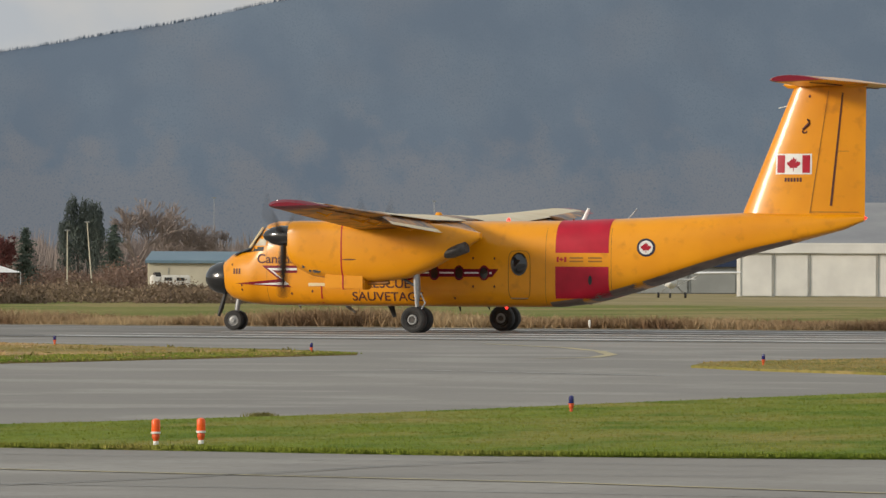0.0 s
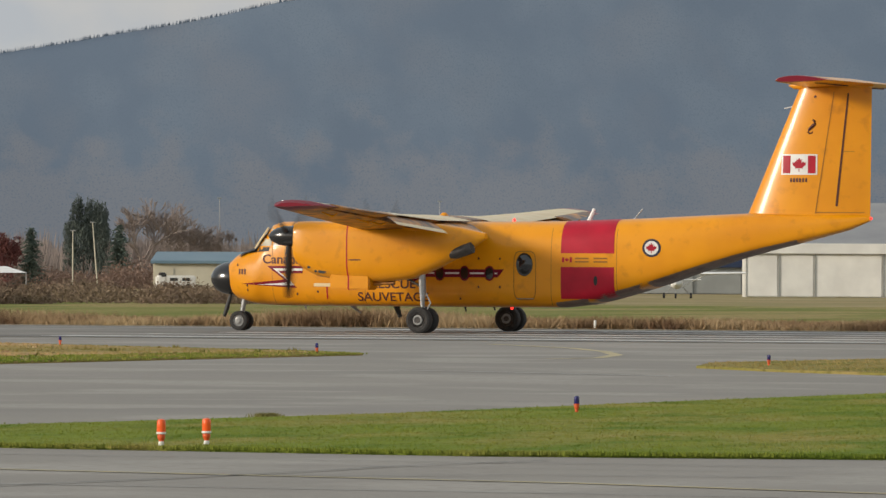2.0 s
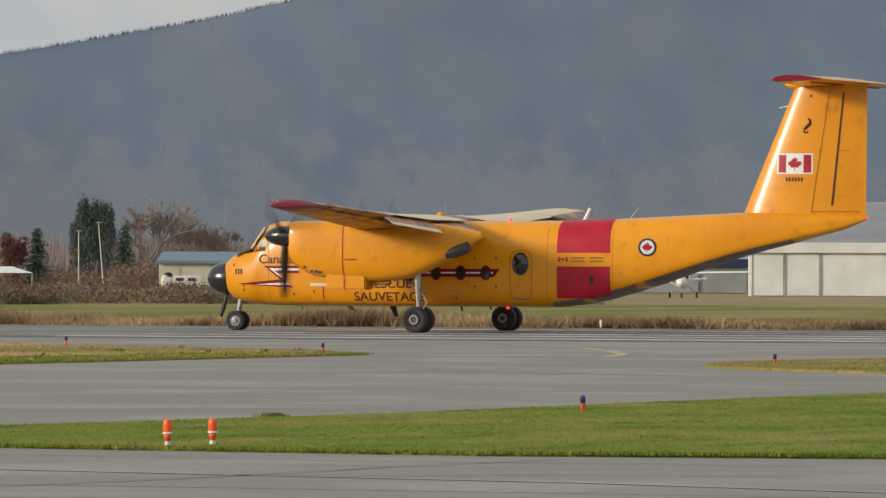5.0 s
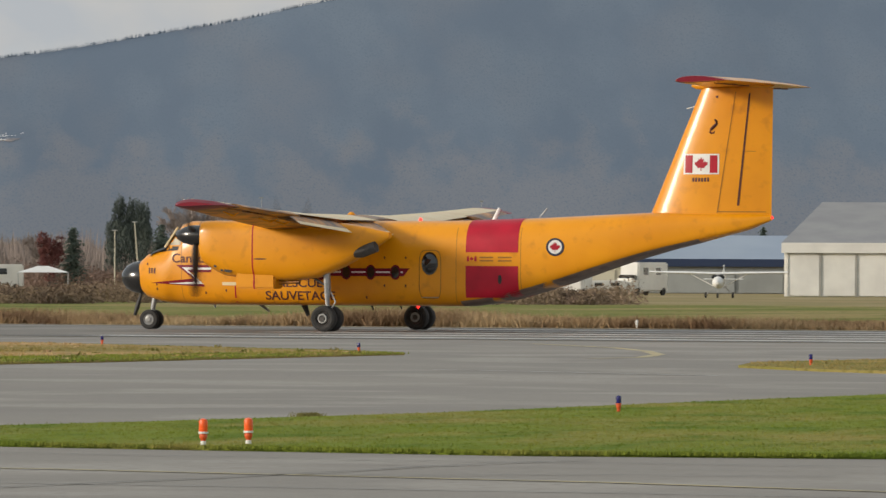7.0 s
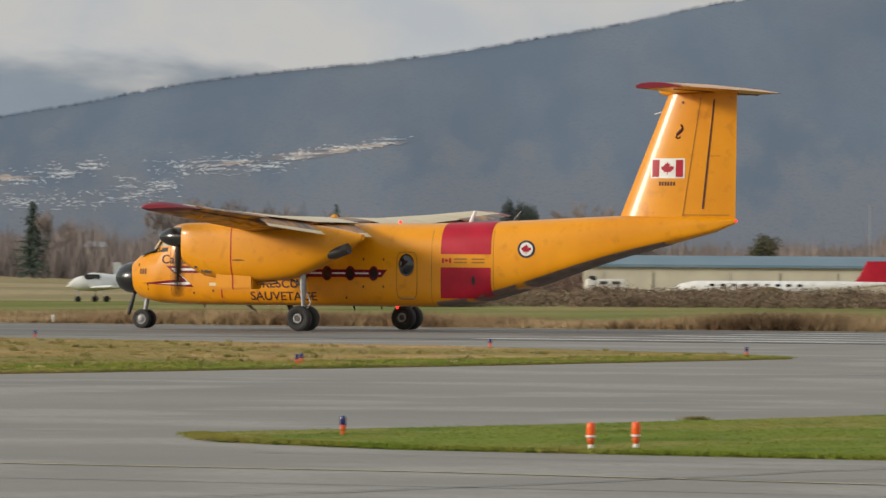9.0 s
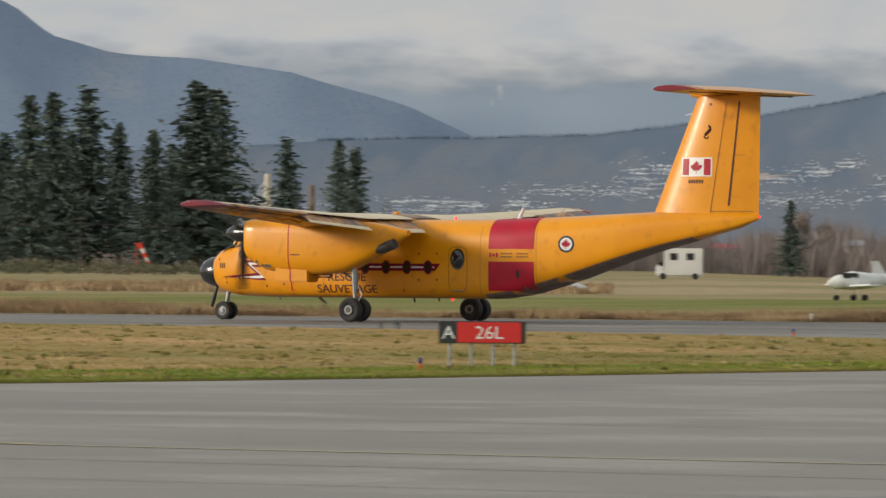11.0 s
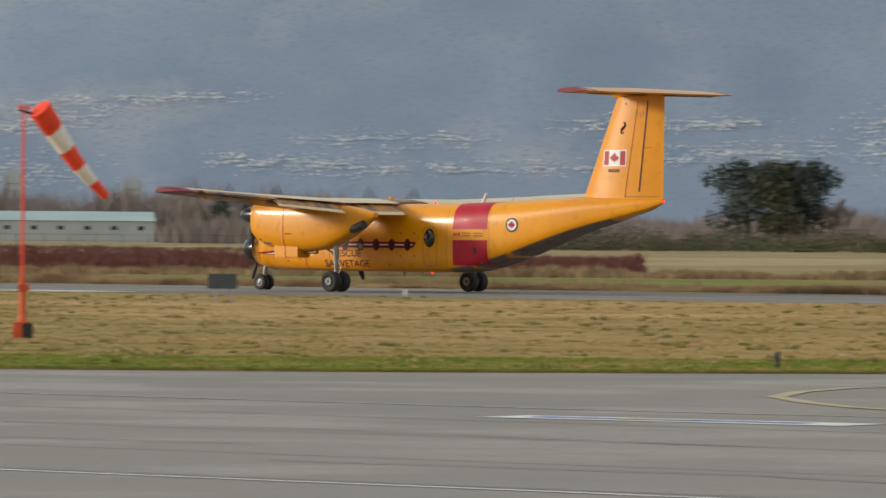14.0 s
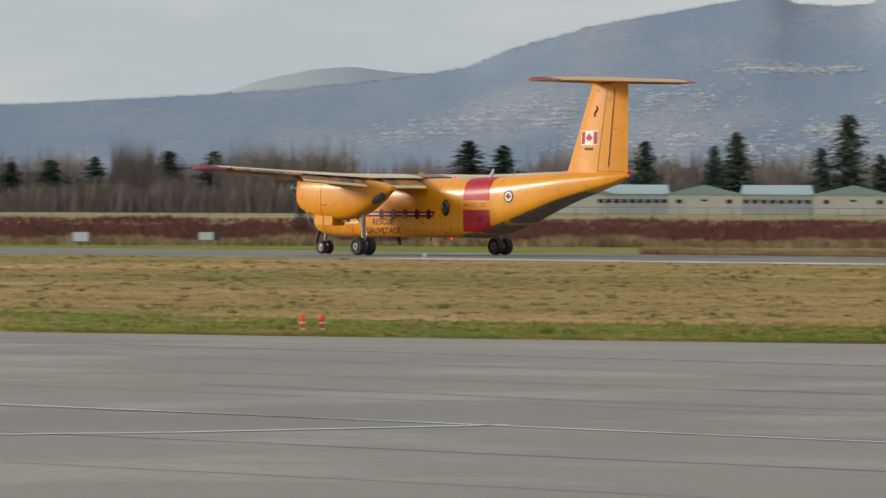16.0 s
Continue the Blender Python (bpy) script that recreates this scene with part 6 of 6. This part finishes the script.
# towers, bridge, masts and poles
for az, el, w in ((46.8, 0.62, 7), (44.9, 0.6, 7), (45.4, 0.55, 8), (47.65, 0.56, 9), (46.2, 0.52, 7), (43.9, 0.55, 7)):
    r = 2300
    tower = thing("apartment_tower", facing(az, r), "apartment tower at the foot of the hills, paled for haze", "tower", "towers")
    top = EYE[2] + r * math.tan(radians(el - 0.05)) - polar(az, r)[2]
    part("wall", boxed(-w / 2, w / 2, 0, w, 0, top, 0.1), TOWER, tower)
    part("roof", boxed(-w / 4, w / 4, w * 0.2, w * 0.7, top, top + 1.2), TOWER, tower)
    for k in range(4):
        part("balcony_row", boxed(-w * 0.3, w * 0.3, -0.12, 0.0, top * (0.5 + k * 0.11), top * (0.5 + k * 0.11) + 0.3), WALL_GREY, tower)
bridge = thing("bridge", facing(31.4, 2500), "pale cable-stayed bridge tower with cables", "bridge")
part("pylon", tube([(0, 0, 0), (0, 0, 33)], [1.6, 1.1], 8), WALL_CREAM, bridge)
part("pylon", tube([(16.2, 0, 0), (16.2, 0, 29)], [1.3, 0.9], 8), BRUSH, bridge)
part("deck", boxed(-40, 60, -2, 2, 8, 9.5), WALL_GREY, bridge)
for k in range(5):
    for s in (-1, 1):
        part("cable", tube([(0, 0, 32 - k * 2), (s * (14 - k * 2), 0, 9.5)], 0.14, 4), WALL_WHITE, bridge)


def post(az, r, el, label, mat, lean=0.0, lamp=False, name="pole"):
    p = polar(az, r)
    top = EYE[2] + r * math.tan(radians(el)) - p[2]
    t = thing(name, pose(*p, 0, 0, az), label, "pole", "poles")
    part("shaft", tube([(0, 0, 0), (lean * top, 0, top)], [0.05, 0.04] if name == "mast" else [0.075, 0.055], 8), mat, t)
    if lamp:
        part("lamp_head", boxed(lean * top - 0.3, lean * top + 0.3, -0.1, 0.1, top, top + 0.12, 0.03), WALL_GREY, t)
    else:
        part("crossarm", boxed(lean * top - 0.7, lean * top + 0.7, -0.06, 0.06, top - 0.4, top - 0.28, 0.02), mat, t)
    return t


post(23.05, 700, 0.3, "pale wooden pole before trees", WALL_CREAM, 0, True)
post(22.84, 705, 0.37, "leaning pale pole with a lamp", WALL_CREAM, -0.08, True)
post(21.82, 840, 0.58, "tall thin mast behind bare trees", STEEL, 0, True, "mast")
post(19.97, 840, 0.56, "tall thin mast behind the runway", STEEL, 0, True, "mast")
post(32.97, 770, 0.38, "wooden power pole before the firs", TRUNK)
post(25.33, 760, 0.3, "pale pole among bare trees", WALL_CREAM)
post(36.9, 790, 0.3, "wooden power pole by a field", TRUNK)
for a0, a1 in ((36.9, 32.97), (32.97, 29.5)):
    p, q = Vector(polar(a0, 775)), Vector(polar(a1, 775))
    tagged(part("power_line", tube([p.lerp(q, k / 8) + Vector((0, 0, 5.3 - 0.9 * math.sin(math.pi * k / 8))) for k in range(9)], 0.025, 4), TRUNK), "thin sagging power line", "cable")
fence_r = 700
fence = thing("fence", pose(0, 0, 0), "long wire fence with metal posts", "fence")
for k in range(60):
    p = polar(42 + k * 0.22, fence_r)
    part("post", tube([p, (p[0], p[1], p[2] + 1.9)], 0.035, 5), SIGN_GREY, fence)
for zz in (0.6, 1.2, 1.85):
    part("rail", tube([Vector(polar(42 + k * 0.5, fence_r)) + Vector((0, 0, zz)) for k in range(27)], 0.015, 4), SIGN_GREY, fence)


# ---- lamps, signs and windsock ----
def taxi_lamp(x, y, high, label, lens, body, z=0.03):
    """A taxiway edge lamp: foot, coloured stem, band and domed lens."""
    l = thing("taxi_lamp", pose(x, y, z), label, "lamp", "taxiway lamps")
    k = high / 0.36
    part("foot", turned([(0.036 * k, 0), (0.04 * k, 0.015 * k), (0.036 * k, 0.05 * k), (0.03 * k, 0.055 * k)], 14), WHITE if lens is ORANGE_GLASS else body, l)
    part("stem", turned([(0.034 * k, 0.055 * k), (0.036 * k, 0.075 * k), (0.05 * k, 0.09 * k), (0.054 * k, 0.13 * k), (0.046 * k, 0.15 * k)], 14), body, l)
    part("collar", turned([(0.056 * k, 0.15 * k), (0.068 * k, 0.156 * k), (0.068 * k, 0.176 * k), (0.056 * k, 0.182 * k)], 14), WHITE if lens is ORANGE_GLASS else body, l)
    part("lens", turned([(0.058 * k, 0.182 * k), (0.062 * k, 0.22 * k), (0.058 * k, 0.225 * k), (0.062 * k, 0.265 * k), (0.058 * k, 0.27 * k), (0.06 * k, 0.315 * k), (0.048 * k, 0.345 * k), (0.0, 0.36 * k)], 18), lens, l)
    return l


guard = "orange runway guard lamp on the grass"
for x, y, b in ((-32.4, 79.0, ORANGE), (-32.08, 79.72, ORANGE)):
    taxi_lamp(x, y, 0.335, guard, ORANGE_GLASS, b)
for x, y in ((-97.4, 80.9), (-97.65, 80.63)):
    taxi_lamp(x, y, 0.32, guard, ORANGE_GLASS, ORANGE)
blue = "blue taxiway lamp on an orange stem"
for x, y in ((-34.3, 100.7), (-47.2, 152.5), (-64.4, 167.8), (-76.8, 179.6), (-37.85, 83.5), (-66.9, 145.2), (-96.7, 190.0), (-71.5, 123.3), (-66.0, 143.0)):
    taxi_lamp(x, y, 0.26, blue, BLUE_GLASS, ORANGE)
taxi_lamp(-75.4, 94.9, 0.33, "short dark taxiway lamp on grass", SIGN_BLACK, SIGN_BLACK)
for x, y in ((-116, 197.4), (-115.6, 197.9), (-118.6, 202.8)):
    taxi_lamp(x, y, 0.26, "small dark runway lamp", SIGN_BLACK, SIGN_GREY)
for x, y in ((-82.9, 245.5), (-124.7, 246.6), (-182, 205), (-240, 205.5), (-60, 246), (-165, 246.5)):
    taxi_lamp(x, y, 0.3, "small white runway edge lamp", WHITE, WHITE)



def board(m, width, low, high, label, fields, legs, back=SIGN_GREY):
    """A sign on thin legs; fields: (left, right, colour, words, ink)."""
    s = thing("airport_sign", m, label, "sign", "airport signs")
    part("box", boxed(-width / 2, width / 2, -0.1, 0.1, low, high, 0.02), back, s)
    for x0, x1, mat, words, ink in fields:
        panel = part("panel", boxed(x0, x1, -0.112, -0.101, low + 0.02, high - 0.02), mat, s)
        if words:
            size = (high - low) * 0.82
            part("lettering", letters(words, size, lambda a, u, c=(x0 + x1) / 2: Vector((c + a * 1.08, -0.116, (low + high) / 2 - size * 0.35 + u))), ink, panel, flat=True)
    for k in range(legs):
        x = -width / 2 + (k + 0.5) * width / legs
        part("leg", tube([(x, 0, 0), (x, 0, low)], 0.035, 8), STEEL, s)
    return s


m = pose(-72.85, 128.3, 0.03, 0, 0, 29.7)
board(m, 1.88, 0.5, 0.98, "red and black airport sign reading A 26L", [(-0.92, -0.54, SIGN_BLACK, "A", SIGN_WHITE), (-0.54, 0.84, SIGN_RED, "26L", SIGN_WHITE)], 4, SIGN_BLACK)
board(pose(-164.9, 176.0, 0.03, 0, 0, 43.2), 1.04, 0.5, 1.03, "dark back of an airport sign", [], 2)
board(facing(51.24, 400) , 1.25, 0.55, 1.05, "white and dark airport sign by the runway", [(-0.6, 0.25, SIGN_WHITE, "", None)], 2)
board(facing(52.32, 400), 1.0, 0.45, 1.02, "white and green airport sign on grass", [(-0.45, 0.45, SIGN_WHITE, "", None)], 2, ROOF_GREEN)
board(facing(42.7, 432), 0.8, 0.88, 1.44, "orange marker board in the field", [(-0.38, 0.38, ORANGE, "", None)], 2, ORANGE)
board(facing(37.23, 540), 0.85, 0.55, 1.1, "small white marker board in the field", [(-0.4, 0.4, SIGN_WHITE, "", None)], 2)
board(facing(31.4, 540), 0.7, 0.5, 1.05, "small white marker board in the reeds", [(-0.3, 0.3, SIGN_WHITE, "", None)], 2)


def windsock(m, high, aim, drop, k, label):
    """A mast with lamps and a striped sock that hangs from a swivel ring."""
    w = thing("windsock", m, label, "windsock", "windsocks")
    part("base_box", boxed(-0.2 * k, 0.2 * k, -0.17 * k, 0.17 * k, 0, 0.36 * k, 0.02), ORANGE, w)
    part("counterweight", boxed(0.0, 0.24 * k, -0.19 * k, 0.1 * k, 0.0, 0.34 * k, 0.02), MATT, w)
    part("lower_mast", tube([(0, 0, 0.36 * k), (0, 0, 1.3 * k)], [0.075 * k, 0.07 * k], 10), ORANGE, w)
    part("hinge", boxed(-0.1 * k, 0.16 * k, -0.1 * k, 0.1 * k, 1.05 * k, 1.2 * k, 0.01), ORANGE, w)
    part("upper_mast", tube([(0, 0, 1.3 * k), (0, 0, high)], [0.035 * k, 0.028 * k], 10), SOCK_RED, w)
    part("crossarm", tube([(-0.1 * k, 0, high), (0.32 * k, 0, high - 0.12 * k)], 0.03 * k, 8), MATT, w)
    for x in (-0.07 * k, 0.07 * k):
        part("obstruction_lamp", turned([(0.04 * k, 0), (0.05 * k, 0.08 * k), (0.0, 0.13 * k)], 10, at=(x, 0, high)), SOCK_RED, w)
    way = Vector((math.cos(radians(aim)) * math.cos(radians(drop)), math.sin(radians(aim)) * math.cos(radians(drop)), -math.sin(radians(drop))))
    q = way.to_track_quat("Z", "Y")
    start = Vector((0.36 * k, 0, high + 0.02 * k))
    length = 2.6 * k
    sock = part("sock_ring", turned([(0.265 * k, -0.02), (0.28 * k, 0.0), (0.265 * k, 0.02)], 24), SOCK_RED, w)
    sock.matrix_basis = Matrix.Translation(start) @ q.to_matrix().to_4x4()
    for j in range(5):
        a, b = j / 5, (j + 1) / 5
        ring = []
        for u in (a, (a + b) / 2, b):
            r = (0.27 - 0.17 * u) * k
            c = start + way * length * u + Vector((0, 0, -0.12 * k * math.sin(math.pi * u * 0.9)))
            ring.append([c + q @ Vector((r * math.cos(t) * (1 - 0.1 * u), r * math.sin(t) * (1 + 0.06 * math.sin(9 * u + 3 * t)), 0)) for t in (i * math.tau / 22 for i in range(22))])
        part("sock_band", loft(ring, False), SOCK_RED if j % 2 == 0 else SOCK_WHITE, w)
    return w


windsock(pose(-107.6, 108.3, 0.03, 0, 0, 45), 5.1, 32, 47, 1.0, "orange and white windsock on a red mast in grass")
windsock(facing(32.5, 760, 0.9), 3.3, 10, 62, 1.0, "small far orange and white windsock")


# ---- grass in tufts ----
def inside(x, y, pts):
    hit = False
    for (x0, y0), (x1, y1) in zip(pts, pts[1:] + pts[:1]):
        if (y0 > y) != (y1 > y) and x < (x1 - x0) * (y - y0) / (y1 - y0) + x0:
            hit = not hit
    return hit


def tufts(name, area, spots, low, high, wide, blades, mat, label, seed, z=0.03, clump=0.0):
    """Blades of grass in tufts, leaning all ways."""
    rnd = random.Random(seed)
    verts, faces = [], []
    for _ in range(spots):
        x, y = area(rnd)
        if x is None:
            continue
        k = 1.0
        if clump:
            k = 0.45 + max(0.0, noise.noise((x * clump, y * clump, seed)) + 0.35) * 1.3
        h0 = rnd.uniform(low, high) * k
        base = (rise(x, y) if y > 300 else 0) + z
        for _ in range(blades):
            h = h0 * rnd.uniform(0.5, 1.1)
            a = rnd.uniform(0, math.pi)
            w = wide * rnd.uniform(0.5, 1.2)
            dx, dy = math.cos(a) * w, math.sin(a) * w
            ox, oy = x + rnd.gauss(0, wide * 1.6), y + rnd.gauss(0, wide * 1.6)
            n = len(verts)
            verts += [(ox - dx, oy - dy, base - 0.03), (ox + dx, oy + dy, base - 0.03), (ox + rnd.gauss(0, 0.55) * h, oy + rnd.gauss(0, 0.55) * h, base + h)]
            faces.append((n, n + 1, n + 2))
    me = bpy.data.meshes.new(name)
    me.from_pydata(verts, [], faces)
    me.materials.append(mat)
    return tagged(new(name, me), label, "grass", kind="stuff")


def in_west(rnd):
    while True:
        y = 78 + 126 * rnd.random() ** 1.15
        x = -y * math.tan(radians(rnd.uniform(19, 54)))
        if inside(x, y, WEST):
            return x, y


def in_near(rnd):
    while True:
        x, y = rnd.uniform(-41, -15), rnd.uniform(78, 140)
        if inside(x, y, NEAR):
            return x, y


def in_east(rnd):
    while True:
        x, y = rnd.uniform(-51, -25), rnd.uniform(139, 175)
        if inside(x, y, EAST):
            return x, y


def bank(rnd):
    y = 246.5 + abs(rnd.gauss(0, 6))
    return -y * math.tan(radians(rnd.uniform(14.5, 47.6))), y


def rim(pts, a, b):
    """Places along the border of a field."""
    def pick(rnd):
        k = rnd.randrange(a, b)
        u = rnd.random()
        p, q = pts[k], pts[k + 1]
        return p[0] + (q[0] - p[0]) * u + rnd.gauss(0, 0.12), p[1] + (q[1] - p[1]) * u + rnd.gauss(0, 0.12)
    return pick


tufts("grass_blades", in_near, 60000, 0.012, 0.034, 0.012, 4, TUFT_GREEN, "short green grass blades", 1, 0.03)
tufts("grass_blades", in_east, 9000, 0.015, 0.05, 0.02, 4, TUFT_MEADOW, "short yellow-green grass blades", 2, 0.03)
tufts("weeds", lambda rnd: (-37.6 + rnd.gauss(0, 0.1), 95.9 + rnd.gauss(0, 0.1)), 90, 0.02, 0.06, 0.012, 5, TUFT_OLIVE, "dark tuft of weeds", 12, 0.03)
tufts("grass_blades", in_west, 100000, 0.015, 0.05, 0.035, 4, TUFT_MEADOW, "dry yellow winter grass blades", 3, 0.03, 0.35)
tufts("grass_clumps", in_west, 1700, 0.04, 0.11, 0.05, 14, TUFT_OLIVE, "coarse olive grass clumps", 4, 0.03, 0.2)
tufts("tall_dry_grass", bank, 40000, 0.2, 0.52, 0.03, 9, TUFT, "tall dry brown grass along the runway", 5, -0.04, 0.09)
tufts("grass_blades", rim(WEST, 2, 16), 8000, 0.01, 0.035, 0.012, 4, TUFT_GREEN, "green grass along the pavement edge", 7, 0.03)
tufts("grass_blades", rim(NEAR, 0, 4), 5000, 0.01, 0.03, 0.01, 4, TUFT_GREEN, "green grass along the pavement edge", 8, 0.03)


def in_verge(rnd):
    """Places on the verge along the taxiway."""
    k = rnd.randrange(0, 11)
    u, v = rnd.random(), rnd.random()
    a, b, c, d = VERGE_OUT[k], VERGE_OUT[k + 1], VERGE_IN[k], VERGE_IN[k + 1]
    p = [a[i] + (b[i] - a[i]) * u for i in (0, 1)]
    q = [c[i] + (d[i] - c[i]) * u for i in (0, 1)]
    return p[0] + (q[0] - p[0]) * v, p[1] + (q[1] - p[1]) * v


tufts("grass_blades", in_verge, 20000, 0.02, 0.07, 0.025, 4, TUFT_GREEN, "green grass blades of the verge", 9, 0.03)
tufts("dry_clumps", in_west, 900, 0.04, 0.1, 0.05, 9, TUFT, "pale dry grass clumps", 10, 0.03)


def motions():
    """The take-off run: the plane along the runway, its propellers and wheels turning."""
    walk(aircraft, [(t, pose(-s, RUN_Y, 0, 0, 0, 180)) for t, s in ROLL])
    ts = [r[0] for r in ROLL]
    ss = [r[1] for r in ROLL]
    n = int(16.0 * FPS)
    for prop in props:
        at = prop.matrix_basis.translation.copy()
        rows = []
        for k in range(n + 1):
            rows.append((k / FPS, pose(*at) @ Matrix.Rotation(radians(60.0 + 80.0 * k), 4, "X")))
        walk(prop, rows)
    for w in wheels:
        at = w.location.copy()
        angle, rows = 0.0, []
        for k in range(n + 1):
            t = k / FPS
            v = (np.interp(t + 0.05, ts, ss) - np.interp(t - 0.05, ts, ss)) / 0.1
            angle += min(math.degrees(v / at.z) / FPS, 70.0)
            rows.append((t, pose(*at) @ Matrix.Rotation(radians(angle), 4, "Y")))
        walk(w, rows)


motions()
